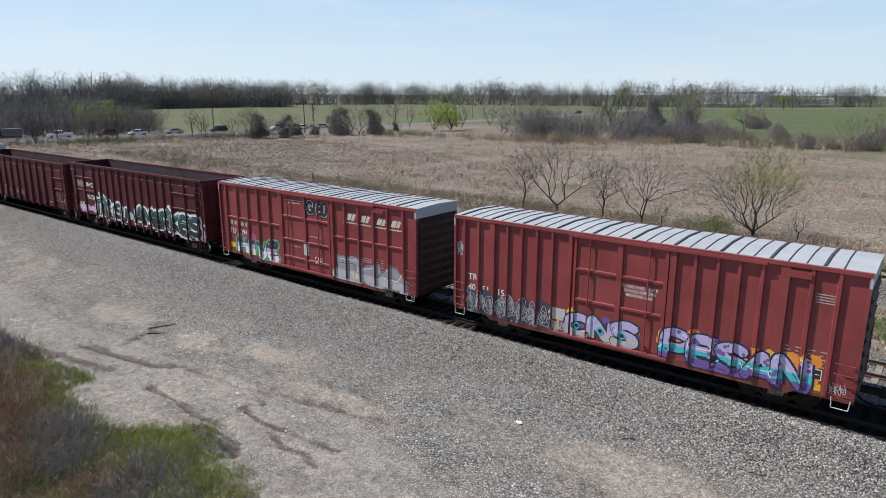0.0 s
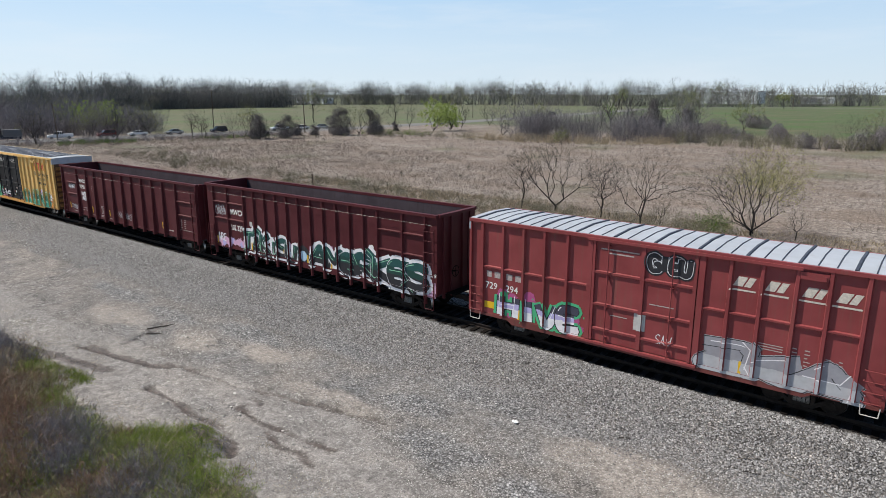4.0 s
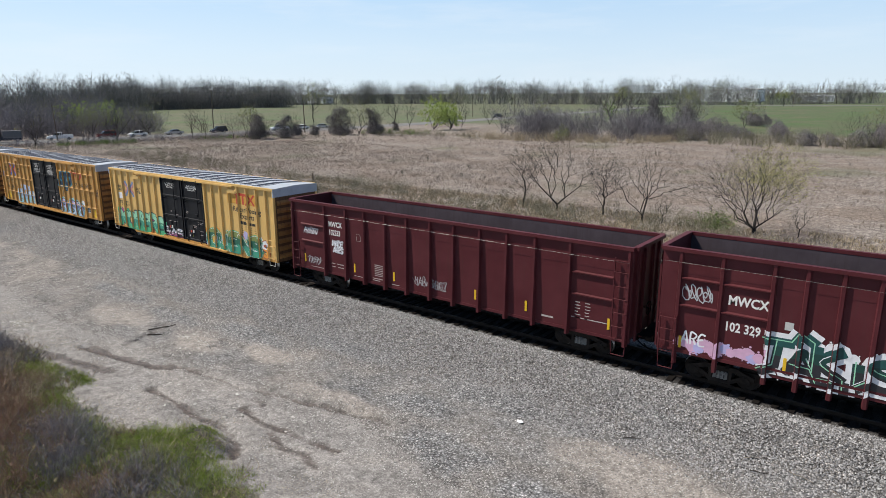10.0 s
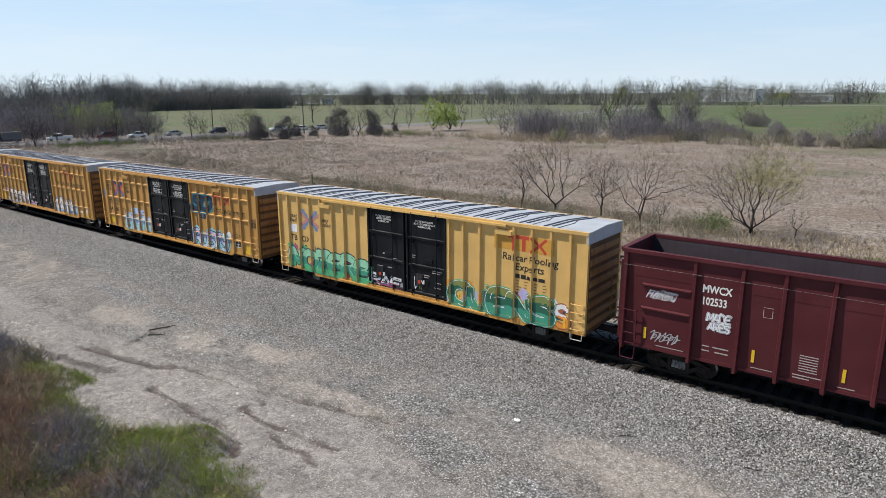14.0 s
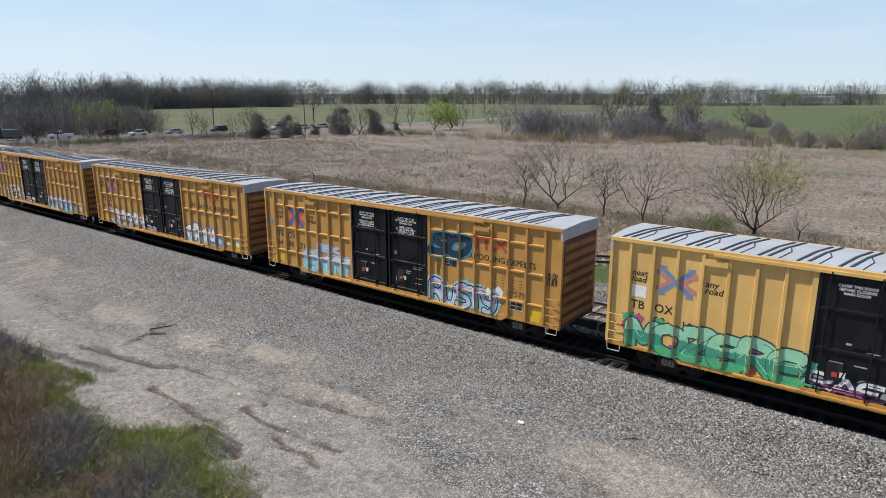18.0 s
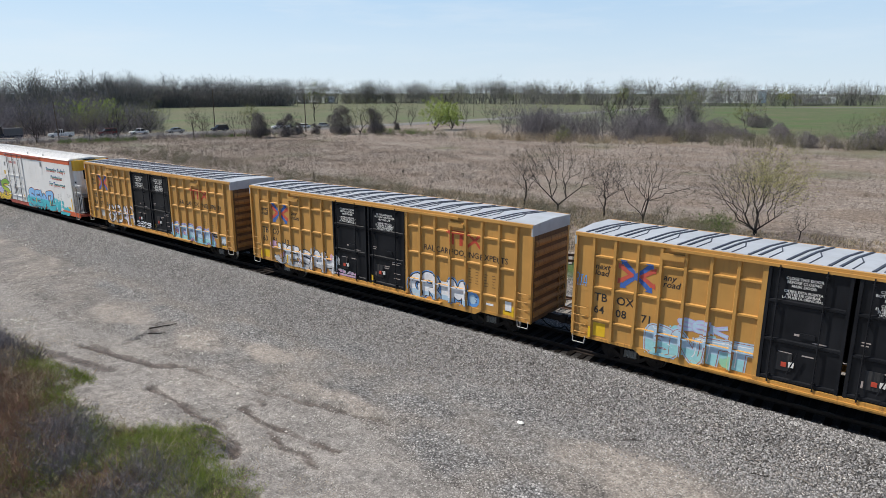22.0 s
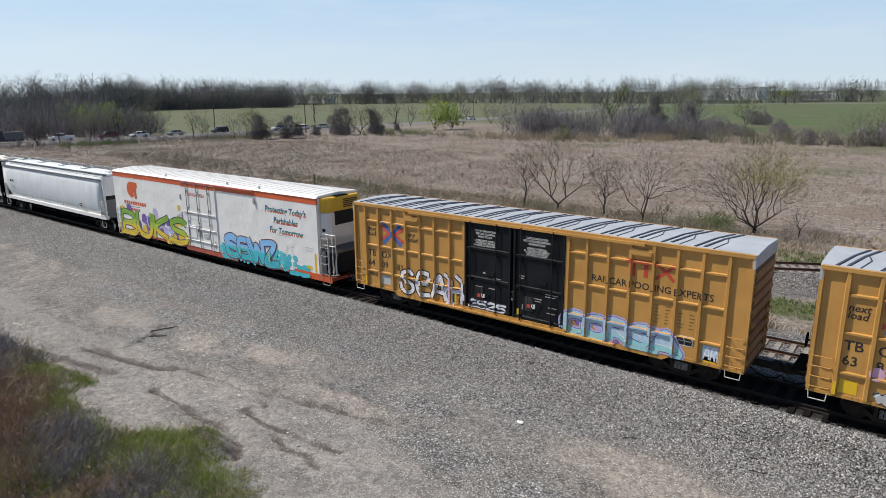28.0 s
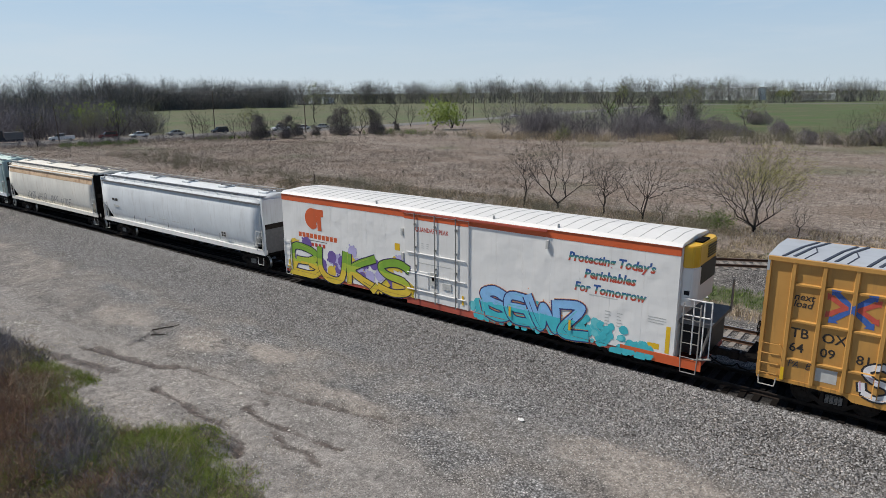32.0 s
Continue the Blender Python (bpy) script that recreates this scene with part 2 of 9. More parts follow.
# washed-out mud channels, wheel ruts and a ridge's shadow on the dirt track: line, half-width, depth, how dark
MUD_AND_SHADE = (
    (((-32.4, -13.7), (-30.5, -13.3), (-28.8, -12.9), (-27.2, -12.6)), 0.5, 0.03, 0.72),
    (((-30.8, -11.9), (-28.9, -11.6), (-27.2, -11.35), (-26.2, -11.1), (-25.3, -10.8)), 0.34, 0.16, 1.0),
    (((-24.0, -12.5), (-22.4, -12.4), (-21.0, -12.6), (-19.1, -12.5), (-17.6, -12.9), (-17.2, -13.4)), 0.26, 0.14, 0.74),
    (((-20.6, -10.8), (-20.0, -10.5), (-19.2, -10.7)), 0.26, 0.06, 0.8),
    (((-19.8, -11.2), (-18.2, -11.5), (-17.2, -11.3), (-16.1, -11.3), (-14.7, -11.2)), 0.26, 0.08, 0.74),
    (((-17.6, -11.7), (-16.4, -12.1), (-15.4, -12.0), (-14.5, -12.3)), 0.24, 0.06, 0.66),
    (((-29.6, -10.6), (-29.8, -9.5), (-30.5, -8.2)), 0.2, 0.14, 0.6),
    # gravel ridge: its shadow line, painted with the mud colour
    (((-25.3, -10.7), (-24.5, -10.4), (-21.5, -10.15), (-19.2, -9.7), (-16.6, -9.2), (-14.6, -8.8)), 0.26, 0.17, 0.66),
)
TRACK_EDGE = ((-120, -12.0), (-60, -11.0), (-44.5, -10.8), (-36, -11.4), (-29.8, -10.4), (-25.9, -10.5), (-22.5, -10.0), (-19.2, -9.5), (-15.8, -9.6), (-13.4, -9.8), (-11.2, -10.4), (-9.5, -10.7), (-6, -12.5), (0, -16), (10, -24))
WEED_EDGE = ((-120, -17), (-60, -16), (-34.8, -14.1), (-31.3, -13.9), (-28.0, -14.0), (-26.0, -14.7), (-23.5, -15.3), (-21.5, -14.9), (-20.3, -13.9), (-18.8, -13.6), (-15.4, -14.1), (-13.0, -14.8), (-9, -18), (-4, -24), (0, -30))


ROAD = ((-196, -60), (-183, 0), (-178, 33), (-174, 46), (-170, 68), (-166, 90), (-160, 108), (-157, 143), (-157, 180), (-159, 229), (-160, 271), (-167, 346), (-180, 440), (-170, 500), (-120, 545), (-40, 600), (100, 690))


def along(pts, X):
    return np.interp(X, [p[0] for p in pts], [p[1] for p in pts])


def off_siding(X, Y):
    """Distance beyond the diverging siding's centre line; it runs at a slant to the main track."""
    return np.where(X > -26, (Y - 22.45 - 0.5 * X) / 1.118, -50)


def ground_height(X, Y):
    prof_y = (-600, -40, -26, -17, -13.5, -10, -6, -3.9, -2.55, -2.0, -1.5, 1.5, 6.8, 8.0, 10, 15.5, 22, 30, 60, 200, 5000)
    prof_z = (-1.2, -1.2, -1.15, -1.05, -1.1, -1.08, -1.0, -0.8, -0.3, -0.19, -0.2, -0.2, -0.22, -0.45, -0.7, -0.7, -0.8, -1.0, -1.05, -1.05, -1.05)
    Z = np.interp(Y, prof_y, prof_z)
    bed = 1 - step(np.abs(off_siding(X, Y)), 1.7, 3.2)
    Z = Z * (1 - bed) - 0.22 * bed
    near = step(np.abs(X + 40), 160, 60)
    off = np.abs(Y - 2.5) > 5.0
    Z = Z + np.where(off & (np.abs(off_siding(X, Y)) > 2.6), (fuzz(X, Y, 6.0, 3) - 0.5) * 0.22 * near, 0)
    Z = Z + np.where(Y < -2.6, (fuzz(X, Y, 0.9, 9, 3) - 0.5) * 0.07 * near, 0)
    for pts, w, d, _dark in MUD_AND_SHADE:
        Z = Z - d * (1 - step(near_line(X, Y, pts) + (fuzz(X, Y, 0.6, 21) - 0.5) * 0.3, w * 0.4, w * 1.3))
    Z = Z + 0.16 * (1 - step(near_line(X, Y, ((-27.6, -8.9), (-26.1, -8.3))), 0.2, 0.9)) * (0.5 + fuzz(X, Y, 0.4, 33))
    Z = Z + 0.35 * (1 - step(near_line(X, Y, ((-19.3, -13.5), (-18.2, -13.6))), 0.1, 0.8)) * (0.4 + fuzz(X, Y, 0.5, 35))
    weed = step(along(WEED_EDGE, X) - Y, -0.3, 2.0)
    Z = Z + weed * (fuzz(X, Y, 2.2, 40) * 0.35)
    return Z


# drifts of tan fines and of coarse bluish stone: x, y, half-widths
TAN_DRIFTS = ((-7.2, -6.6, 3.2, 1.5), (-4.6, -7.4, 2.5, 1.4), (-26.6, -8.6, 2.6, 1.0), (-18.6, -8.9, 2.0, 0.6), (-16.3, -8.7, 2.0, 0.7), (-33, -9.0, 4.0, 1.2), (-23, -7.5, 2.2, 0.8), (-1.5, -6.4, 2.0, 1.0))
BLUE_DRIFTS = ((-11.6, -8.8, 2.6, 1.3), (-15.0, -7.4, 3.0, 1.0), (-25.5, -6.6, 3.4, 0.9), (-12.5, -5.4, 3.0, 0.8), (-20.5, -5.2, 3.5, 0.7), (-31.5, -7.4, 3.0, 0.8), (-8.6, -9.6, 2.0, 1.2), (-37, -7.0, 4.0, 0.9))


def zones(X, Y):
    """Where each kind of surface lies, 0 to 1, with ragged borders."""
    r1, r2 = fuzz(X, Y, 1.6, 5), fuzz(X, Y, 5.0, 6)
    jit = (r1 - 0.5) * 2.2 + (r2 - 0.5) * 3.0
    far = off_siding(X, Y) + jit * 0.25
    side_bed = step(far, -5.2, -4.2) * (1 - step(far, 1.5, 2.2))
    ballast = np.maximum(step(Y + jit, -6.2, -4.2) * (1 - step(Y + jit * 0.25, 6.6, 7.8)), side_bed)
    blue = step(fuzz(X, Y, 4.5, 8) + 0.45 * (1 - step(np.hypot((X + 13) / 9, (Y + 6.8) / 2.6), 0.3, 1.1)), 0.62, 0.8)
    tan = np.max([1 - step(np.hypot((X - a) / c, (Y - b) / d) + (r1 - 0.5) * 1.2, 0.35, 1.1) for a, b, c, d in TAN_DRIFTS], axis=0)
    blue = np.maximum(blue * 0.5, np.max([1 - step(np.hypot((X - a) / c, (Y - b) / d) + (r1 - 0.5) * 1.2, 0.4, 1.1) for a, b, c, d in BLUE_DRIFTS], axis=0))
    fine = (r1 - 0.5) * 0.9
    road = step(along(TRACK_EDGE, X) - Y + fine, -0.35, 0.25) * step(X, -200, -70)
    mud_and_shade = np.zeros_like(X)
    for pts, w, _d, dark in MUD_AND_SHADE:
        mud_and_shade = np.maximum(mud_and_shade, dark * (1 - step(near_line(X, Y, pts) + (fuzz(X, Y, 0.9, 21) - 0.5) * 0.3, w * 0.1, w * (0.4 + 1.9 * fuzz(X, Y, 1.1, 25)))) * step(fuzz(X, Y, 2.4, 27), 0.1, 0.32))
    mud_and_shade *= 0.7 + 0.45 * fuzz(X, Y, 0.7, 23)
    heap_soil = 1 - step(np.hypot((X + 18.6) / 1.3, (Y + 13.5) / 0.6) + (fuzz(X, Y, 0.6, 29) - 0.5) * 0.9, 0.45, 1.0)
    mud_and_shade = np.clip(np.maximum(mud_and_shade, 0.62 * heap_soil), 0, 1)
    weed = step(along(WEED_EDGE, X) - Y + (r1 - 0.5) * 2.0 + (r2 - .5) * 1.5, -0.2, 0.9)
    field = step(Y + jit * 0.3, 7.3, 9.0) * (1 - side_bed)
    field = np.clip(field, 0, 1)
    green = step(Y + 0.11 * X + (r2 - 0.5) * 16 + (fuzz(X, Y, 25, 50) - .5) * 20, 150, 172)
    road_x = np.interp(Y, [p[1] for p in ROAD], [p[0] for p in ROAD])
    green = np.maximum(green, step(road_x - X + (r2 - 0.5) * 4, 5, 9) * step(Y, 60, 90))
    green = np.maximum(green, step(Y, 10.2, 11.0) * (1 - step(Y, 13.2, 14.2)) * step(fuzz(X, Y, 2.5, 61), 0.3, 0.5))
    green = np.maximum(green, step(np.abs(Y - 24 - 0.15 * (X + 8)), 3.6, 1.2) * step(X, -9, -2) * step(fuzz(X, Y, 2.5, 62), 0.3, 0.5))
    green = np.maximum(green, 0.5 * step(fuzz(X, Y, 12, 63), 0.6, 0.8) * step(Y, 30, 50))
    green = green * (1 - 0.2 * step(-X - 0.37 * (Y + 24), 0, 30) * step(Y, 60, 100))
    return ballast, road, mud_and_shade, weed, field, green, blue, tan


def sheet(name, xs, ys):
    X, Y = np.meshgrid(xs, ys)
    Z = ground_height(X, Y)
    nx, ny = len(xs), len(ys)
    me = bpy.data.meshes.new(name)
    co = np.stack([X, Y, Z], -1).reshape(-1, 3)
    i = (np.arange(ny - 1)[:, None] * nx + np.arange(nx - 1)[None]).ravel()
    faces = np.stack([i, i + 1, i + nx + 1, i + nx], -1)
    me.vertices.add(len(co))
    me.vertices.foreach_set("co", co.ravel())
    me.loops.add(faces.size)
    me.loops.foreach_set("vertex_index", faces.ravel())
    me.polygons.add(len(faces))
    me.polygons.foreach_set("loop_start", np.arange(0, faces.size, 4))
    me.polygons.foreach_set("use_smooth", np.ones(len(faces), bool))
    me.update(calc_edges=True)
    b, r, m, w, f, g, bl, tn = [a.ravel() for a in zones(X, Y)]
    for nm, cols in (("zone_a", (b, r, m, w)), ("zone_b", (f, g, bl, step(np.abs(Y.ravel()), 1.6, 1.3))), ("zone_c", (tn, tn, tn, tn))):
        at = me.color_attributes.new(nm, "FLOAT_COLOR", "POINT")
        at.data.foreach_set("color", np.stack(cols, -1).ravel())
    return me


def ground_material():
    m, n, l, b = mat("ground_surface", 0.95)
    v = mapped(n, l)

    def zone(nm):
        a = n.new("ShaderNodeVertexColor")
        a.layer_name = nm
        s = n.new("ShaderNodeSeparateColor")
        l.new(a.outputs[0], s.inputs[0])
        return s.outputs[0], s.outputs[1], s.outputs[2], a.outputs[1]
    ballast, road, mud_and_shade, weed = zone("zone_a")
    field, green, blue, oil_shade = zone("zone_b")
    tan = zone("zone_c")[0]
    ragged = noise_tex(n, l, v, 5.0, 10, 0.75)

    def crisp(fac, reach, lo=0.42, hi=0.58, top=1.0):
        """A smooth zone given a ragged, sharp border."""
        a = n.new("ShaderNodeMath")
        a.operation, a.inputs[1].default_value = "SUBTRACT", 0.5
        l.new(ragged, a.inputs[0])
        k = n.new("ShaderNodeMath")
        k.operation, k.inputs[1].default_value = "MULTIPLY_ADD", reach
        l.new(a.outputs[0], k.inputs[0])
        l.new(fac, k.inputs[2])
        return ramp(n, l, k.outputs[0], (lo, 0.0), (hi, top))
    mud_and_shade, road, weed = crisp(mud_and_shade, 0.9, 0.34, 0.6, 0.95), crisp(road, 2.0, 0.35, 0.65), crisp(weed, 2.0, 0.3, 0.7)

    def stones(scale, dark, mid, light):
        t = n.new("ShaderNodeTexVoronoi")
        t.inputs["Scale"].default_value = scale
        l.new(v, t.inputs["Vector"])
        s = n.new("ShaderNodeSeparateColor")
        l.new(t.outputs["Color"], s.inputs[0])
        col = ramp(n, l, s.outputs[0], (0.0, dark), (0.5, mid), (0.85, mid), (1.0, light))
        gap = ramp(n, l, t.outputs["Distance"], (0.2, 1.05), (0.7, 0.25))
        return mix(n, l, 1.0, col, gap, "MULTIPLY"), t.outputs["Distance"]
    big, big_h = stones(16.0, (0.09, 0.086, 0.084), (0.28, 0.267, 0.257), (0.6, 0.575, 0.555))
    bluec, _h = stones(13.0, (0.09, 0.094, 0.1), (0.31, 0.316, 0.326), (0.62, 0.626, 0.636))
    small, small_h = stones(15.0, (0.14, 0.128, 0.12), (0.37, 0.345, 0.325), (0.72, 0.69, 0.665))
    patch_f = noise_tex(n, l, v, 0.35, 5, 0.6)
    big = mix(n, l, blue, big, bluec)
    apron = mix(n, l, ramp(n, l, patch_f, (0.44, 0.0), (0.62, 0.3)), small, (0.34, 0.3, 0.262))
    c = mix(n, l, ballast, mix(n, l, ramp(n, l, noise_tex(n, l, v, 0.8, 4, 0.6), (0.4, 0.1), (0.6, 0.7)), apron, big), big)
    c = mix(n, l, ramp(n, l, blue, (0.0, 0.0), (1.0, 0.82)), c, bluec)
    grit = noise_tex(n, l, v, 9.0, 8, 0.8)
    pebble, _p = stones(24.0, (0.19, 0.177, 0.167), (0.35, 0.331, 0.315), (0.58, 0.556, 0.537))
    dirt = mix(n, l, 0.5, ramp(n, l, grit, (0.36, (0.2, 0.186, 0.175)), (0.5, (0.325, 0.306, 0.291)), (0.64, (0.45, 0.428, 0.411))), pebble)
    dirt = mix(n, l, ramp(n, l, noise_tex(n, l, v, 0.6, 5, 0.6), (0.45, 0.0), (0.7, 0.35)), dirt, small)
    c = mix(n, l, road, c, dirt)
    # damp and dusty drifts a stride or two across
    drift_a = noise_tex(n, l, mapped(n, l, (1, 1.5, 1)), 0.55, 6, 0.62)
    c = mix(n, l, 1.0, c, ramp(n, l, drift_a, (0.34, (0.82, 0.81, 0.805)), (0.48, (1.02, 1.01, 1.005)), (0.62, (1.17, 1.14, 1.11))), "MULTIPLY")
    c = mix(n, l, ramp(n, l, tan, (0.2, 0.0), (0.9, 0.62)), c, ramp(n, l, noise_tex(n, l, v, 11.0, 6, 0.8), (0.36, (0.17, 0.145, 0.125)), (0.5, (0.34, 0.3, 0.265)), (0.64, (0.56, 0.5, 0.45))))
    wet = ramp(n, l, noise_tex(n, l, v, 6.0, 6, 0.7), (0.38, (0.028, 0.02, 0.017)), (0.6, (0.1, 0.076, 0.065)))
    # the ridge line takes this wet colour too, in place of its shadow
    c = mix(n, l, mud_and_shade, c, wet)
    c = mix(n, l, oil_shade, c, (0.014, 0.012, 0.011))      # grease and the train's shade, painted into the ground under it
    straw = noise_tex(n, l, v, 5.0, 8, 0.75)
    floor = ramp(n, l, straw, (0.38, (0.035, 0.028, 0.02)), (0.5, (0.085, 0.07, 0.045)), (0.62, (0.16, 0.138, 0.09)))
    c = mix(n, l, weed, c, floor)
    # dry field: matted straw in patches, browner and paler drifts
    drift = noise_tex(n, l, mapped(n, l, (1, 1.6, 1)), 0.09, 8, 0.68)
    tuft = noise_tex(n, l, v, 1.6, 10, 0.85)
    dry = ramp(n, l, tuft, (0.36, (0.115, 0.094, 0.08)), (0.5, (0.222, 0.187, 0.16)), (0.64, (0.335, 0.292, 0.255)))
    red = ramp(n, l, tuft, (0.36, (0.1, 0.074, 0.058)), (0.64, (0.25, 0.192, 0.15)))
    dry = mix(n, l, ramp(n, l, drift, (0.42, 0.0), (0.58, 0.85)), dry, red)
    c = mix(n, l, field, c, dry)
    lush = ramp(n, l, noise_tex(n, l, mapped(n, l, (1, 1, 1)), 0.035, 10, 0.75), (0.34, (0.135, 0.12, 0.068)), (0.46, (0.085, 0.095, 0.042)), (0.56, (0.066, 0.1, 0.03)), (0.68, (0.055, 0.125, 0.018)))
    c = mix(n, l, green, c, lush)
    mottle = ramp(n, l, noise_tex(n, l, v, 3.2, 9, 0.85), (0.36, 0.4), (0.5, 1.04), (0.64, 1.62))
    c = mix(n, l, 0.8, c, mottle, "MULTIPLY")
    l.new(c, b.inputs["Base Color"])
    l.new(ramp(n, l, mud_and_shade, (0.3, 0.95), (0.9, 0.5)), b.inputs["Roughness"])
    hsum = n.new("ShaderNodeMath")
    hsum.operation = "ADD"
    hm = n.new("ShaderNodeMath")
    hm.operation = "MULTIPLY"
    inv = n.new("ShaderNodeMath")
    inv.operation = "SUBTRACT"
    inv.inputs[0].default_value = 1.0
    l.new(big_h, inv.inputs[1])
    l.new(inv.outputs[0], hm.inputs[0])
    l.new(ballast, hm.inputs[1])
    l.new(hm.outputs[0], hsum.inputs[0])
    l.new(grit, hsum.inputs[1])
    bump(n, l, b, hsum.outputs[0], 0.9, 0.05)
    return m


GX = np.r_[-3000, -2200, -1600, -1200, -1000, -800, -680, -600, -540, -500, np.arange(-470, -160, 10), np.arange(-160, -80, 2.5), np.arange(-80, -45, 0.6), np.arange(-45, -34, 0.3), np.arange(-34, -12, 0.16), np.arange(-12, 6, 0.25), np.arange(6, 40, 2), np.arange(40, 200, 20), 300, 500, 900, 1500, 2500]
GY = np.r_[-600, -300, -150, -80, -50, -40, -34, -30, -28, np.arange(-26, -16, 0.4), np.arange(-16, -1.5, 0.2), np.arange(-1.5, 7, 0.4), np.arange(7, 36, 0.6), np.arange(36, 60, 1.2), np.arange(60, 200, 4), np.arange(200, 500, 20), 550, 650, 800, 1000, 1300, 1700, 2300, 3200, 4500]
ground = tagged(new("ground", sheet("ground", GX, GY)), "gravel apron, dirt track, dry field and green pasture", "ground", kind="structure")
ground.data.materials.append(ground_material())


# ---- loose stones ----
def rocks(name, X, Y, size, material, label, seed=1, flat=0.7, sink=0.25):
    """Many small angular stones in one mesh."""
    rng = np.random.default_rng(seed)
    n = len(X)
    base = np.array([(1, 0, -0.2), (0, 1, -0.2), (-1, 0, -0.2), (0, -1, -0.2), (0.1, 0.1, 1)], float)
    tri = np.array([(0, 1, 4), (1, 2, 4), (2, 3, 4), (3, 0, 4)])
    P = base[None] * (1 + rng.uniform(-0.35, 0.35, (n, 5, 3)))
    P[..., 2] *= flat
    a = rng.uniform(0, 6.283, n)
    ca, sa = np.cos(a)[:, None], np.sin(a)[:, None]
    tx = rng.uniform(-0.5, 0.5, n)[:, None]
    x, y, z = P[..., 0], P[..., 1], P[..., 2]
    y, z = y - z * tx, z + y * tx
    x, y = x * ca - y * sa, x * sa + y * ca
    s = size * rng.uniform(0.55, 1.45, n)[:, None]
    Z = ground_height(X, Y)
    co = np.stack([X[:, None] + x * s, Y[:, None] + y * s, (Z + s[:, 0] * flat * (1 - 2 * sink))[:, None] + z * s], -1).reshape(-1, 3)
    faces = (np.arange(n)[:, None, None] * 5 + tri[None]).reshape(-1, 3)
    return heap(name, co, faces, material, label)


def heap(name, co, faces, material, label, kind="stuff", parent=None, smooth=False):
    me = bpy.data.meshes.new(name)
    k = faces.shape[1]
    me.vertices.add(len(co))
    me.vertices.foreach_set("co", np.ascontiguousarray(co, dtype=np.float32).ravel())
    me.loops.add(faces.size)
    me.loops.foreach_set("vertex_index", np.ascontiguousarray(faces, dtype=np.int32).ravel())
    me.polygons.add(len(faces))
    me.polygons.foreach_set("loop_start", np.arange(0, faces.size, k, dtype=np.int32))
    if smooth:
        me.polygons.foreach_set("use_smooth", np.ones(len(faces), bool))
    me.update(calc_edges=True)
    me.materials.append(material)
    ob = new(name, me)
    ob.parent = parent
    return tagged(ob, label, name.replace("_", " ") if kind else "", kind=kind)


def island_mat(name, *stops, rough=0.9):
    """One colour a piece, by chance, along the given stops."""
    m, n, l, b = mat(name, rough)
    g = n.new("ShaderNodeNewGeometry")
    c = ramp(n, l, g.outputs["Random Per Island"], *stops)
    f = noise_tex(n, l, mapped(n, l), 7.0, 4, 0.6)
    l.new(mix(n, l, 0.35, c, mix(n, l, 1.0, c, ramp(n, l, f, (0.3, 0.4), (0.7, 1.3)), "MULTIPLY")), b.inputs["Base Color"])
    return m


M_STONE = island_mat("crushed_stone", (0.0, (0.085, 0.084, 0.087)), (0.45, (0.225, 0.221, 0.223)), (0.8, (0.325, 0.319, 0.318)), (1.0, (0.47, 0.463, 0.46)))
M_GRAVEL = island_mat("pale_gravel", (0.0, (0.1, 0.094, 0.09)), (0.5, (0.27, 0.257, 0.246)), (1.0, (0.6, 0.582, 0.563)))
rng = np.random.default_rng(4)
px, py = rng.uniform(-70, 5, 125000), rng.uniform(-6.2, -1.45, 125000)
keep = rng.uniform(0, 1, 125000) < step(px, -70, -48) * (step(py + (fuzz(px, py, 1.6, 5) - 0.5) * 2.2, -6.3, -4.2) * 0.95 + 0.05)
rocks("ballast_stones", px[keep], py[keep], 0.029, M_STONE, "loose grey crushed-stone ballast beside the track", 5, 0.95, 0.2)
px, py = rng.uniform(-44, 2, 120000), rng.uniform(-13.5, -4.5, 120000)
keep = (fuzz(px, py, 1.3, 71) + 0.3 * rng.uniform(-1, 1, 120000) + 0.4 * (1 - step(near_line(px, py, TRACK_EDGE[2:12]), 0.2, 1.2)) > 0.52) & (py > along(WEED_EDGE, px)) & (zones(px, py)[2] < 0.2 + 0.6 * (py % 0.01) / 0.01)
rocks("scattered_gravel", px[keep], py[keep], 0.02, M_GRAVEL, "scattered pale gravel on the dirt apron", 6)
M_PALESTONE = island_mat("pale_rubble", (0.0, (0.3, 0.28, 0.25)), (1.0, (0.62, 0.6, 0.56)))
px, py = rng.normal(-36, 1.3, 60), rng.normal(-13.0, 0.5, 60)
rocks("pale_rubble", np.r_[px, rng.normal(-26.6, 0.8, 40), rng.uniform(-24, -14, 45)], np.r_[py, rng.normal(-8.6, 0.35, 40), rng.uniform(-13, -10.5, 45)], 0.055, M_PALESTONE, "pale broken rubble on the dirt track", 7)
# ---- railway tracks ----
M_RAIL = plain("rusty_rail_side", (0.1, 0.055, 0.035), 0.8, 0.2, 0.35, 10)
M_RAILTOP = plain("polished_rail_head", (0.5, 0.48, 0.46), 0.3, 0.9, 0.1)
M_TIE = plain("weathered_tie_wood", (0.24, 0.217, 0.196), 0.9, 0.0, 0.4, 5)

# main-track rails: grease and the train's shade put into one near-black colour
M_RAIL_OIL_SHADE = plain("greasy_shaded_rail", (0.03, 0.022, 0.018), 0.6, 0.3, 0.3, 10, gloss=0.2)


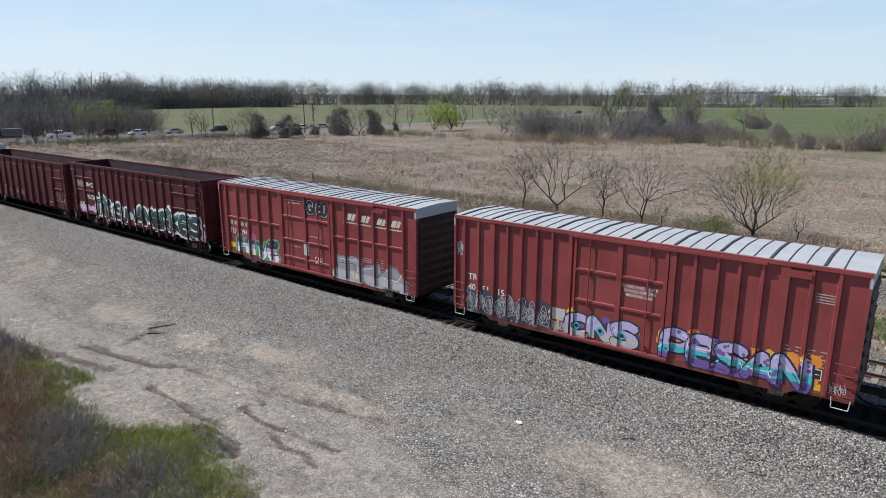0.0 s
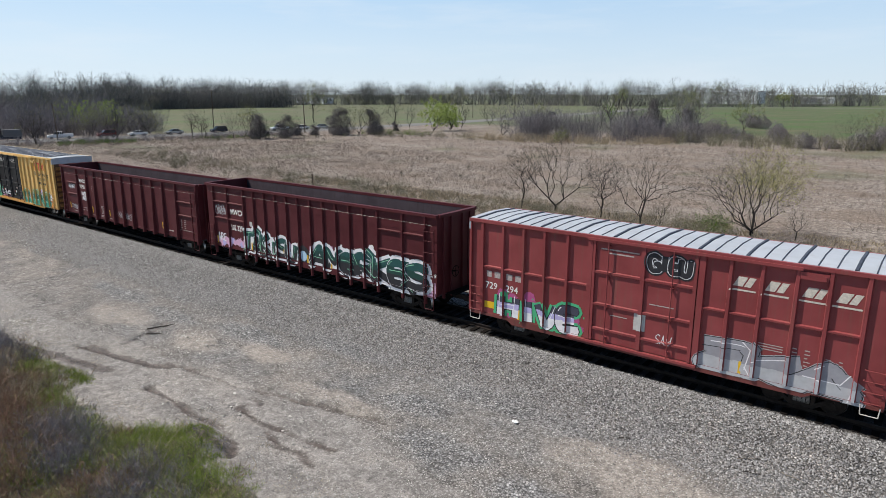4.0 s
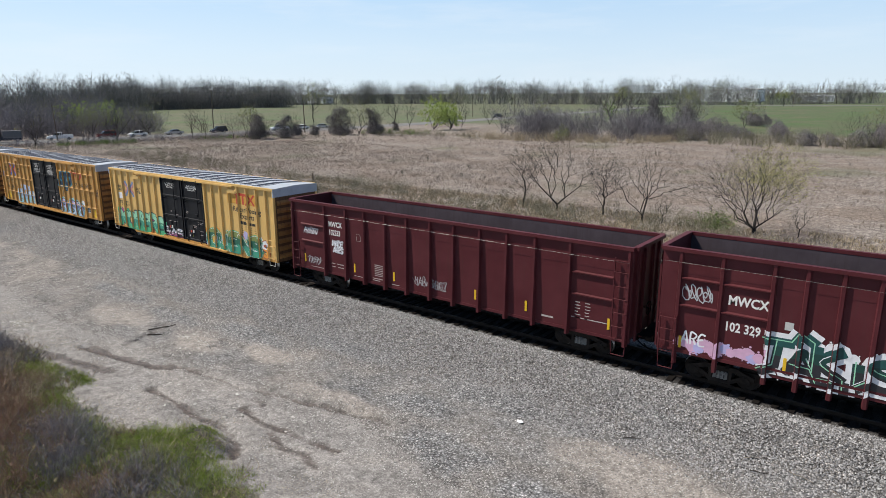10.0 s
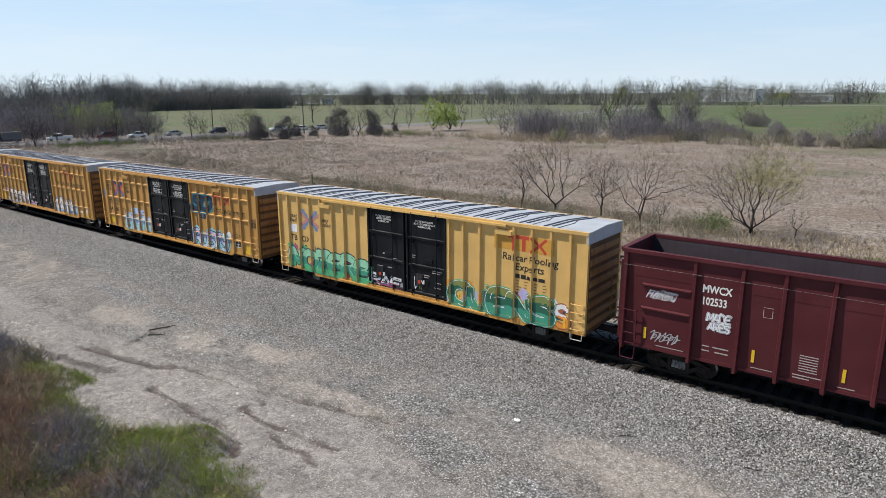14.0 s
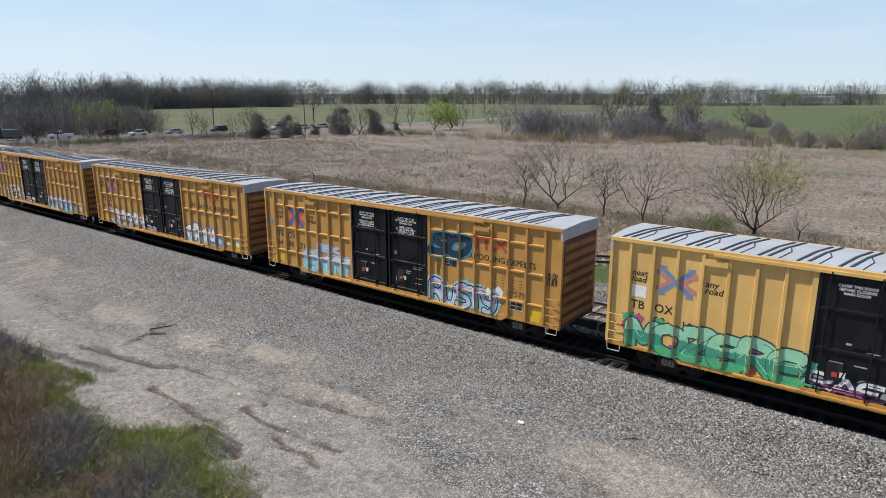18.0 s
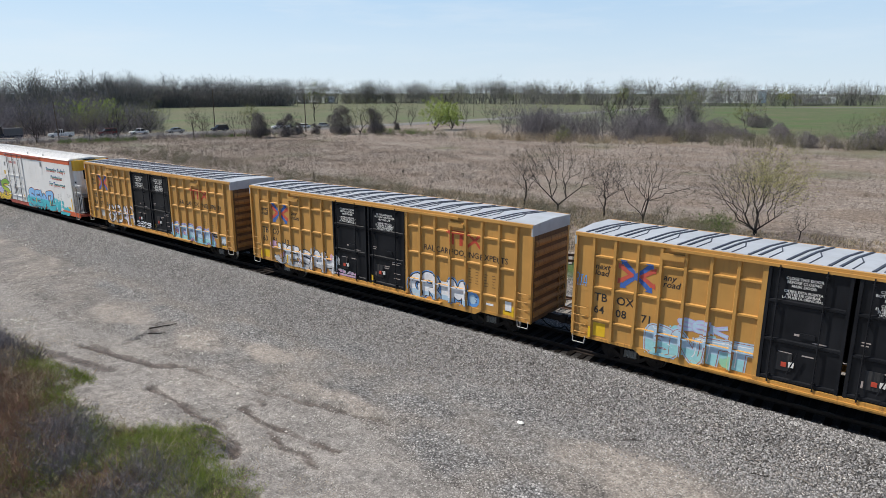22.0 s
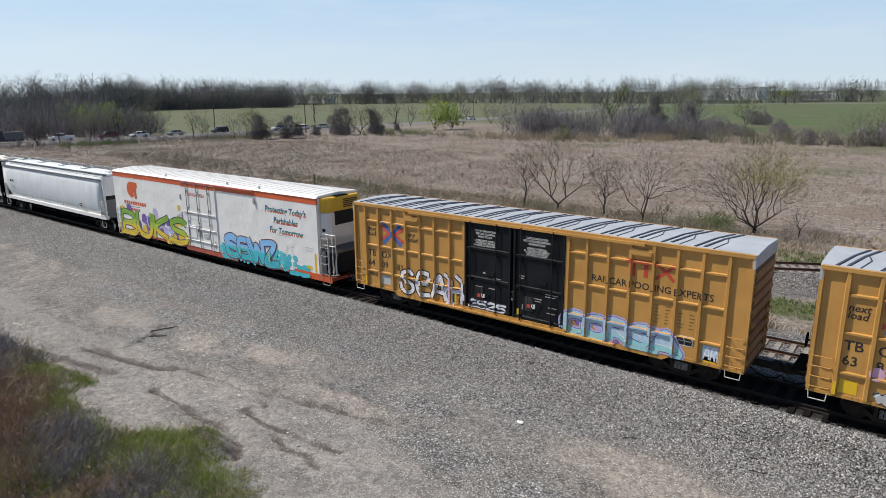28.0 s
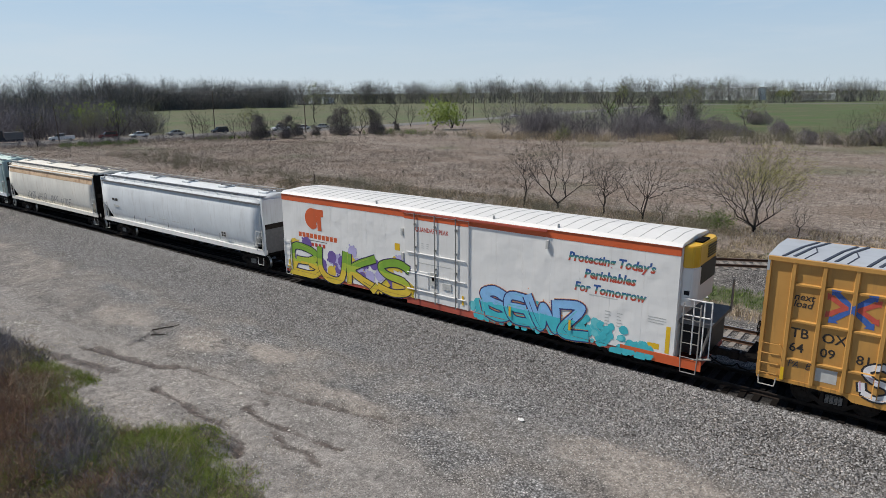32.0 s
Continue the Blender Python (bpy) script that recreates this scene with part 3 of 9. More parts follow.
def tie_mesh(m):
    bm = bmesh.new()
    box(bm, -0.115, 0.115, -1.3, 1.3, -0.12, 0.06)
    bmesh.ops.bevel(bm, geom=list(bm.edges), offset=0.012, segments=1, affect="EDGES")
    me = bpy.data.meshes.new("tie")
    bm.to_mesh(me)
    bm.free()
    me.materials.append(m)
    return me


ME_TIE = tie_mesh(M_TIE)
# ties below the cars: wood blackened for oil and for the shade there
ME_TIE_OIL_SHADE = tie_mesh(plain("oily_shaded_tie_wood", (0.013, 0.011, 0.01), 0.95, 0.0, 0.4, 5, gloss=0.05))


def railway(name, y, x0, x1, label, top=0.0, bend=0.0, shine=True, tie=None, side=None):
    """Two rails on ties. bend: how far the line swings in y per metre of x."""
    tr = thing(name, pose(0, 0, 0), label, "railway track", kind="structure")
    for s in (-0.753, 0.753):
        bm = bmesh.new()
        foot, web, head = 0.07, 0.012, 0.036
        prof = [(-foot, -0.155), (foot, -0.155), (foot, -0.145), (web, -0.125), (web, -0.045), (head, -0.035), (head, -0.003), (head - 0.01, 0), (-head + 0.01, 0), (-head, -0.003), (-head, -0.035), (-web, -0.045), (-web, -0.125), (-foot, -0.145)]
        sweep(bm, [(y + (s + a) * math.hypot(1, bend), b + top) for a, b in prof], x0, x1, "x")
        for v in bm.verts:
            v.co.y += bend * v.co.x
        for f in bm.faces:
            if f.normal.z > 0.7 and f.calc_center_median().z > top - 0.004:
                f.material_index = 1
        part("rail", bm, (side or M_RAIL, M_RAILTOP if shine else side or M_RAIL), tr)
    rnd = random.Random(hash(round(y * 10)))
    n = 0
    x = min(x1, 12.0 if not bend else 20.0)
    while x > x0 and n < 290:
        t = new("tie", tie or ME_TIE)
        t.parent = tr
        t.matrix_basis = pose(x + rnd.uniform(-0.03, 0.03), y + bend * x + rnd.uniform(-0.06, 0.06), top - 0.21 + rnd.uniform(-0.012, 0.012), 0, 0, math.degrees(math.atan(bend)) + rnd.uniform(-1.5, 1.5))
        x -= 0.52 / math.hypot(1, bend)
        n += 1
    return tr


railway("railway_track", 0.0, -700, 300, "main railway track on grey ballast under the train", shine=False, tie=ME_TIE_OIL_SHADE, side=M_RAIL_OIL_SHADE)
railway("railway_track", 4.75, -700, 300, "second railway track beside the main line", -0.02)
railway("railway_track", 22.45, -26, 90, "rusty siding track diverging at the field's edge", 0.0, bend=0.5, shine=False)
# ---- freight cars: shared parts ----
M_ROOF = painted("galvanised_roof", (0.4, 0.428, 0.47), 0.5, dirt=(0.28, 0.265, 0.25), wear=0.4, fade=0.12, streak=False)
M_ROOFRIB = plain("dark_roof_seam", (0.045, 0.055, 0.08), 0.7, 0.0, 0.4)
M_STEEL = plain("bare_worn_steel", (0.3, 0.29, 0.28), 0.45, 0.7, 0.25)
M_TREAD = plain("polished_wheel_tread", (0.45, 0.44, 0.43), 0.3, 0.9, 0.1)
M_TRUCK = plain("dusty_truck_casting", (0.026, 0.021, 0.018), 0.9, 0.0, 0.4, gloss=0.15)
M_SPRING = plain("pale_spring_paint", (0.3, 0.29, 0.27), 0.6, 0.2, 0.2)
M_STIRRUP = plain("pale_stirrup_paint", (0.5, 0.48, 0.44), 0.6, 0.0, 0.3)
M_REFLECT = plain("yellow_reflector", (0.75, 0.47, 0.02), 0.4, 0.0, 0.05)
M_LETTER_W = plain("white_lettering", (0.75, 0.74, 0.71), 0.6, 0.0, 0.08)
M_LETTER_DIM = plain("dusty_white_stencil", (0.42, 0.36, 0.34), 0.6, 0.0, 0.3, 20)
M_LETTER_DIM2 = plain("aged_white_lettering", (0.6, 0.55, 0.48), 0.6, 0.0, 0.2, 12)
M_LETTER_K = plain("black_lettering", (0.025, 0.022, 0.02), 0.6, 0.0, 0.1)
M_LETTER_R = plain("red_lettering", (0.5, 0.06, 0.03), 0.6, 0.0, 0.1)
M_BLUE = plain("blue_emblem_paint", (0.05, 0.13, 0.42), 0.6, 0.0, 0.12)
M_REDEM = plain("red_emblem_paint", (0.55, 0.09, 0.06), 0.6, 0.0, 0.12)
M_PATCH = plain("grey_patch_paint", (0.5, 0.5, 0.48), 0.6, 0.0, 0.1)

HALF = 1.52      # side sheet
RIB_Y = 1.62     # face of the ribs


def wheelset_mesh():
    bm = bmesh.new()
    prof = ((0.0, -0.16), (0.10, -0.16), (0.10, -0.09), (0.36, -0.06), (0.38, -0.07), (0.42, -0.065), (0.42, 0.04), (0.45, 0.05), (0.45, 0.075), (0.36, 0.08), (0.34, 0.03), (0.12, 0.05), (0.10, 0.09), (0.0, 0.09))
    n = 28
    for side in (-1, 1):
        rings = []
        for r, w in prof:
            y = side * (0.755 - w)
            rings.append([bm.verts.new((max(r, 0.001) * math.cos(2 * math.pi * k / n), y, max(r, 0.001) * math.sin(2 * math.pi * k / n))) for k in range(n)])
        for i, (a, b) in enumerate(zip(rings, rings[1:])):
            for k in range(n):
                f = bm.faces.new((a[k], a[(k + 1) % n], b[(k + 1) % n], b[k]))
                f.material_index = 1 if i in (5, 6, 7) else 0
                f.smooth = True
    rod(bm, (0, -1.02, 0), (0, 1.02, 0), 0.085, 12)
    for k in range(5):     # lightening marks on the plates, so that the roll can be seen
        a = 2 * math.pi * k / 5
        for side in (-1, 1):
            rod(bm, (0.22 * math.cos(a), side * 0.84, 0.22 * math.sin(a)), (0.22 * math.cos(a), side * 0.80, 0.22 * math.sin(a)), 0.03, 8)
    bmesh.ops.recalc_face_normals(bm, faces=bm.faces)
    me = bpy.data.meshes.new("wheelset")
    bm.to_mesh(me)
    bm.free()
    me.materials.append(M_TRUCK), me.materials.append(M_TREAD)
    return me


def side_frame_mesh():
    bm = bmesh.new()
    out = [(-1.15, 0.36), (-1.15, 0.56), (-0.95, 0.62), (-0.5, 0.78), (0.5, 0.78), (0.95, 0.62), (1.15, 0.56), (1.15, 0.36), (0.95, 0.34), (0.72, 0.42), (0.5, 0.22), (0.3, 0.14), (-0.3, 0.14), (-0.5, 0.22), (-0.72, 0.42), (-0.95, 0.34)]
    top = [(-1.15, 0.40), (-1.15, 0.56), (-0.5, 0.78), (0.5, 0.78), (1.15, 0.56), (1.15, 0.40), (0.42, 0.62), (-0.42, 0.62)]
    low = [(-0.85, 0.45), (-0.70, 0.52), (-0.28, 0.27), (0.28, 0.27), (0.70, 0.52), (0.85, 0.45), (0.34, 0.13), (-0.34, 0.13)]
    for poly in (top, low):
        sweep(bm, poly, -0.07, 0.07, "y")
    for x in (-0.34, 0.34):
        box(bm, x - 0.06, x + 0.06, -0.07, 0.07, 0.25, 0.66)
    for x in (-0.89, 0.89):      # bearing adapters
        box(bm, x - 0.15, x + 0.15, -0.10, 0.10, 0.33, 0.58)
        rod(bm, (x, -0.14, 0.43), (x, 0.0, 0.43), 0.12, 12)
    me = bpy.data.meshes.new("side_frame")
    bm.to_mesh(me)
    bm.free()
    me.materials.append(M_TRUCK)
    return me


def spring_mesh():
    bm = bmesh.new()
    for x in (-0.19, -0.06, 0.07, 0.2):
        for k in range(6):
            z = 0.29 + k * 0.045
            rod(bm, (x - 0.055, 0, z), (x + 0.055, 0, z + 0.02), 0.016, 5)
            rod(bm, (x - 0.055, 0.06, z + 0.03), (x + 0.055, 0.06, z + 0.012), 0.016, 5)
    me = bpy.data.meshes.new("spring_nest")
    bm.to_mesh(me)
    bm.free()
    me.materials.append(M_SPRING)
    return me


ME_WHEEL, ME_FRAME, ME_SPRING = wheelset_mesh(), side_frame_mesh(), spring_mesh()
WHEELS = []


def truck(car, x):
    bm = bmesh.new()
    box(bm, -0.2, 0.2, -1.0, 1.0, 0.42, 0.70)       # bolster
    box(bm, -0.35, 0.35, -0.35, 0.35, 0.70, 0.80)
    t = part("truck", bm, M_TRUCK, car, "dark steel two-axle truck under the car")
    t.location = (x, 0, 0)
    for s in (-1, 1):
        f = new("side_frame", ME_FRAME)
        f.parent, f.location = t, (0, s * 1.0, 0)
        g = new("spring_nest", ME_SPRING)
        g.parent, g.location = t, (0, s * 1.03 - 0.03, 0)
    for wx in (-0.89, 0.89):
        w = new("wheelset", ME_WHEEL)
        w.parent, w.location = t, (wx, 0, 0.42)
        WHEELS.append((w, wx))


def coupler(car, x, d):
    """d: +1 or -1, the way it points."""
    bm = bmesh.new()
    box(bm, min(x, x + d * 0.75), max(x, x + d * 0.75), -0.09, 0.09, 0.72, 0.94)
    poly = [(x + d * 0.7, -0.16), (x + d * 0.98, -0.17), (x + d * 1.06, -0.06), (x + d * 0.92, 0.0), (x + d * 0.98, 0.16), (x + d * 0.72, 0.16)]
    sweep(bm, poly, 0.70, 0.98, "z")
    part("coupler", bm, M_TRUCK, car)
    bm = bmesh.new()
    p = [(x, -0.45, 0.82), (x + d * 0.25, -0.43, 0.62), (x + d * 0.55, -0.38, 0.48), (x + d * 0.9, -0.3, 0.5), (x + d * 1.03, -0.22, 0.62)]
    for a, b in zip(p, p[1:]):
        rod(bm, a, b, 0.028, 6)
    part("air_hose", bm, M_UNDER, car)


def ladder(car, x0, x1, y, zs, m, sill=True, rails=True, z_low=0.55, step_m=None):
    """Side ladder: rungs on stand-off rails, and a stirrup step below."""
    s = -1 if y < 0 else 1

    def stirrup(bm):
        for a, b in (((x0, y, 0.95), (x0 + 0.03, y, z_low)), ((x0 + 0.03, y, z_low), (x1 - 0.03, y, z_low)), ((x1 - 0.03, y, z_low), (x1, y, 0.95))):
            rod(bm, a, b, 0.018, 6)
    bm = bmesh.new()
    if rails:
        for x in (x0, x1):
            box(bm, x - 0.02, x + 0.02, y - 0.03, y + 0.03, zs[0] - 0.12, zs[-1] + 0.1)
        lad = part("ladder", bm, m, car)
    else:
        stirrup(bm)
        lad = part("ladder", bm, step_m or m, car, "grab-iron ladder above a stirrup step")
    for z in zs:
        bm = bmesh.new()
        if rails:
            rod(bm, (x0, y + s * 0.03, z), (x1, y + s * 0.03, z), 0.014, 6)
        else:        # a grab iron bent back to the sheet at both ends
            for a, b in (((x0, y - s * 0.1, z), (x0, y + s * 0.03, z)), ((x0, y + s * 0.03, z), (x1, y + s * 0.03, z)), ((x1, y + s * 0.03, z), (x1, y - s * 0.1, z))):
                rod(bm, a, b, 0.016, 6)
        part("rung", bm, m, lad)
    if sill and rails:
        bm = bmesh.new()
        stirrup(bm)
        part("stirrup_step", bm, step_m or m, lad)


def end_ladder(car, x, d, y0, y1, zs, m):
    bm = bmesh.new()
    for y in (y0, y1):
        box(bm, min(x, x + d * 0.07), max(x, x + d * 0.07), y - 0.02, y + 0.02, zs[0] - 0.1, zs[-1] + 0.1)
    lad = part("end_ladder", bm, m, car)
    for z in zs:
        bm = bmesh.new()
        rod(bm, (x + d * 0.08, y0, z), (x + d * 0.08, y1, z), 0.014, 6)
        part("rung", bm, m, lad)


def brake_gear(car, x, d, m):
    bm = bmesh.new()
    rings = 20
    c = Vector((x + d * 0.2, -0.45, 2.2))
    pts = [c + Vector((0, 0.26 * math.cos(2 * math.pi * k / rings), 0.26 * math.sin(2 * math.pi * k / rings))) for k in range(rings)]
    for a, b in zip(pts, pts[1:] + pts[:1]):
        rod(bm, a, b, 0.018, 5)
    for k in (0, 5, 10, 15):
        rod(bm, c, pts[k], 0.014, 5)
    rod(bm, c, c - Vector((d * 0.2, 0, 0)), 0.03, 8)
    part("brake_wheel", bm, M_UNDER, car)
    bm = bmesh.new()
    box(bm, min(x, x + d * 0.5), max(x, x + d * 0.5), -0.9, 0.9, 1.15, 1.19)
    part("crossover_platform", bm, M_UNDER, car)


def underframe(car, h, trucks):
    bm = bmesh.new()
    box(bm, -h + 0.1, h - 0.1, -0.35, 0.35, 0.72, 1.0)
    for x in np.arange(-h + 2.5, h - 2, 1.5):
        box(bm, x - 0.06, x + 0.06, -1.4, 1.4, 0.85, 1.0)
    rod(bm, (-1.2, -0.6, 0.66), (0.2, -0.6, 0.66), 0.2, 12)
    box(bm, 0.6, 1.1, -0.85, -0.5, 0.45, 0.85)
    rod(bm, (-h + 1, -0.9, 0.7), (h - 1, -0.9, 0.7), 0.02, 5)
    part("underframe", bm, M_UNDER, car)
    for x in trucks:
        truck(car, x)
    coupler(car, h - 0.1, 1)
    coupler(car, -h + 0.1, -1)


def reflectors(car, xs, z, y=None):
    for x in xs:
        bm = bmesh.new()
        yy = y if y else -HALF - 0.006
        box(bm, x - 0.05, x + 0.05, yy - 0.004, yy + 0.004, z, z + 0.45)
        part("reflector", bm, M_REFLECT, car, "yellow reflective strip")


class Side:
    """The stepped outer face of a car's near side, onto which lettering and spray paint are laid."""

    def __init__(self, base, cells):
        self.base, self.cells, self.low = base, cells, 0.0      # cells: (x0, x1, z0, z1, y)

    def pieces(self, zlo, zhi):
        out, xs = [], sorted({c[0] for c in self.cells} | {c[1] for c in self.cells} | {-40, 40})
        zs = sorted({c[2] for c in self.cells} | {c[3] for c in self.cells} | {-5, 9})
        for a, b in zip(xs, xs[1:]):
            for c, d in zip(zs, zs[1:]):
                if d < zlo or c > zhi:
                    continue
                y = self.base
                for x0, x1, z0, z1, cy in self.cells:
                    if x0 <= (a + b) / 2 <= x1 and z0 <= (c + d) / 2 <= z1:
                        y = min(y, cy)
                out.append((a, b, c, d, y))
        return out


def clip(poly, axis, v, keep_low):
    out = []
    for p, q in zip(poly, poly[1:] + poly[:1]):
        ip, iq = (p[axis] <= v) == keep_low, (q[axis] <= v) == keep_low
        if ip:
            out.append(p)
        if ip != iq and abs(q[axis] - p[axis]) > 1e-9:
            k = (v - p[axis]) / (q[axis] - p[axis])
            out.append((p[0] + (q[0] - p[0]) * k, p[1] + (q[1] - p[1]) * k))
    return out


LAID = [0]


def lay(bm, side, poly, lift, mi=0):
    """Lays a convex polygon of (x, z) onto a stepped side, each a hair proud of the one before."""
    LAID[0] = LAID[0] + 1 if lift > 0.0061 or lift < 0.0049 else 0
    lift += LAID[0] * 0.000018
    xa, xb = min(p[0] for p in poly), max(p[0] for p in poly)
    za, zb = min(p[1] for p in poly), max(p[1] for p in poly)
    for x0, x1, z0, z1, y in side.grid:
        if x1 <= xa or x0 >= xb or z1 <= za or z0 >= zb:
            continue
        q = poly
        for axis, v, low in ((0, x1, True), (0, x0, False), (1, z1, True), (1, max(z0, side.low), False)):
            q = clip(q, axis, v, low)
            if len(q) < 3:
                break
        if len(q) >= 3:
            f = bm.faces.new([bm.verts.new((x, y - lift, z)) for x, z in q])
            f.material_index = mi
            if f.normal_update() or f.normal.y > 0:
                f.normal_flip()


def lettering(car, side, text, x, z, size, m, lean=0.0, width=1.0, lines=0.8, anchor="LEFT", name="lettering", lift=0.006, bold=0.012):
    cu = bpy.data.curves.new("t", "FONT")
    cu.offset, cu.body, cu.size, cu.shear, cu.space_line, cu.align_x, cu.resolution_u = bold * size, text, size, lean, lines, anchor, 2
    tmp = bpy.data.objects.new("t", cu)
    me = bpy.data.meshes.new_from_object(tmp)
    bm = bmesh.new()
    for p in me.polygons:
        pts = [(x + me.vertices[i].co.x * width, z + me.vertices[i].co.y) for i in p.vertices]
        if len(pts) == 3 or len(pts) == 4:
            lay(bm, side, pts, lift)
        else:
            for i in range(1, len(pts) - 1):
                lay(bm, side, [pts[0], pts[i], pts[i + 1]], lift)
    bpy.data.objects.remove(tmp)
    bpy.data.curves.remove(cu)
    bpy.data.meshes.remove(me)
    return part(name, bm, m, car)


def bars(car, side, rows, m, name="stencil", lift=0.006):
    """Plain bars for small stencilled data: rows of (x0, x1, z, height)."""
    m = M_LETTER_DIM if m is M_LETTER_W else m
    for x0, x1, z, h in rows:
        bm = bmesh.new()
        lay(bm, side, [(x0, z), (x1, z), (x1, z + h * 0.75), (x0, z + h * 0.75)], lift)
        part(name, bm, m, car)


def patch(car, side, x0, x1, z0, z1, m, name, label="", lift=0.005):
    bm = bmesh.new()
    lay(bm, side, [(x0, z0), (x1, z0), (x1, z1), (x0, z1)], lift)
    return part(name, bm, m, car, label)


def stroke(p, q, w):
    d = (Vector(q) - Vector(p)).normalized()
    n = Vector((-d.y, d.x)) * w / 2
    e = d * w * 0.3
    a, b = Vector(p) - e, Vector(q) + e
    return [tuple(a + n), tuple(a - n), tuple(b - n), tuple(b + n)]


def disc(cx, cz, r, n=9, rnd=None):
    return [(cx + r * math.cos(2 * math.pi * k / n), cz + r * math.sin(2 * math.pi * k / n)) for k in range(n)]


# Skeletons of hand-drawn letters in a unit box, each a few bent lines.
SKELETON = {
    "A": (((0.02, 0), (0.3, 0.6), (0.5, 1), (0.72, 0.55), (0.98, 0)), ((0.2, 0.34), (0.8, 0.3))),
    "B": (((0.12, 0), (0.1, 1), (0.65, 1), (0.85, 0.78), (0.62, 0.54), (0.2, 0.5)), ((0.62, 0.5), (0.95, 0.28), (0.7, 0), (0.12, 0))),
    "C": (((0.92, 0.78), (0.62, 1), (0.2, 0.86), (0.06, 0.45), (0.28, 0.06), (0.68, 0), (0.94, 0.24)),),
    "D": (((0.12, 0), (0.12, 1), (0.6, 0.96), (0.92, 0.6), (0.85, 0.2), (0.55, 0), (0.12, 0)),),
    "E": (((0.92, 0.96), (0.35, 1), (0.12, 0.75), (0.1, 0.3), (0.3, 0.02), (0.95, 0.06)), ((0.15, 0.52), (0.76, 0.54))),
    "F": (((0.12, 0), (0.14, 1), (0.92, 0.96)), ((0.14, 0.52), (0.76, 0.5))),
    "G": (((0.92, 0.8), (0.6, 1), (0.18, 0.85), (0.06, 0.4), (0.35, 0.02), (0.85, 0.1), (0.9, 0.45), (0.55, 0.45)),),
    "H": (((0.12, 0), (0.14, 1)), ((0.86, 0), (0.88, 1)), ((0.14, 0.5), (0.86, 0.55))),
    "I": (((0.5, 0), (0.52, 1)),),
    "J": (((0.3, 1), (0.85, 1), (0.8, 0.3), (0.5, 0), (0.12, 0.22)),),
    "K": (((0.12, 0), (0.14, 1)), ((0.9, 1), (0.2, 0.48), (0.95, 0.0))),
    "M": (((0.05, 0), (0.14, 1), (0.5, 0.35), (0.86, 1), (0.95, 0)),),
    "N": (((0.1, 0), (0.14, 1), (0.84, 0.02), (0.9, 1)),),
    "O": (((0.5, 1), (0.12, 0.8), (0.08, 0.25), (0.5, 0), (0.9, 0.25), (0.88, 0.8), (0.5, 1)),),
    "P": (((0.14, 0), (0.12, 1), (0.7, 1), (0.9, 0.74), (0.66, 0.46), (0.16, 0.46)),),
    "R": (((0.12, 0), (0.12, 1), (0.68, 1), (0.88, 0.76), (0.62, 0.5), (0.18, 0.5)), ((0.5, 0.5), (0.95, 0))),
    "S": (((0.9, 0.86), (0.55, 1), (0.14, 0.82), (0.3, 0.56), (0.8, 0.42), (0.88, 0.15), (0.5, 0), (0.08, 0.12)),),
    "T": (((0.04, 0.96), (0.96, 1)), ((0.52, 0.96), (0.48, 0))),
    "U": (((0.1, 1), (0.12, 0.3), (0.4, 0), (0.78, 0.1), (0.88, 1)),),
    "V": (((0.06, 1), (0.48, 0), (0.94, 1)),),
    "W": (((0.02, 1), (0.25, 0), (0.5, 0.7), (0.75, 0), (0.98, 1)),),
    "Y": (((0.06, 1), (0.2, 0.55), (0.5, 0.45), (0.85, 0.55)), ((0.92, 1), (0.85, 0.3), (0.5, 0), (0.12, 0.1))),
    "Z": (((0.08, 0.95), (0.92, 1), (0.1, 0.04), (0.95, 0.06)),),
    "2": (((0.1, 0.8), (0.5, 1), (0.88, 0.75), (0.1, 0.02), (0.95, 0.04)),),
    "5": (((0.9, 1), (0.2, 0.96), (0.15, 0.55), (0.7, 0.58), (0.88, 0.25), (0.5, 0), (0.08, 0.1)),),
}


def bend(pts, n=4):
    """A smooth line through the points."""
    if len(pts) < 3:
        return list(pts)
    q = [pts[0], *pts, pts[-1]]
    out = []
    for a, b, c, d in zip(q, q[1:], q[2:], q[3:]):
        for k in range(n):
            t = k / n
            out.append(tuple(0.5 * (2 * b[i] + (c[i] - a[i]) * t + (2 * a[i] - 5 * b[i] + 4 * c[i] - d[i]) * t * t + (3 * b[i] - a[i] - 3 * c[i] + d[i]) * t ** 3) for i in (0, 1)))
    return out + [pts[-1]]


def ribs(pts, w0, w1=None):
    """Convex pieces of a thick line with round joints; w0 to w1 along its length."""
    w1 = w0 if w1 is None else w1
    out, n = [], len(pts) - 1
    for k, (p, q) in enumerate(zip(pts, pts[1:])):
        if math.hypot(q[0] - p[0], q[1] - p[1]) < 1e-4:
            continue
        w = w0 + (w1 - w0) * k / max(n, 1)
        d = (Vector(q) - Vector(p)).normalized()
        e = Vector((-d.y, d.x)) * w / 2
        p, q = Vector(p), Vector(q)
        out.append([tuple(p + e), tuple(p - e), tuple(q - e), tuple(q + e)])
        if k:
            out.append(disc(*p, w * 0.5, 8))
    return out


def soft(bm, side, cx, cz, r, rnd, lift, mi, n=10):
    """A feathered puff of spray: a core and scattered droplets."""
    lay(bm, side, disc(cx, cz, r * 0.8, 9), lift, mi)
    for _ in range(n):
        a, d = rnd.uniform(0, 6.283), r * rnd.uniform(0.6, 0.98)
        lay(bm, side, disc(cx + math.cos(a) * d, cz + math.sin(a) * d, r * rnd.uniform(0.06, 0.2), 5), lift, mi)


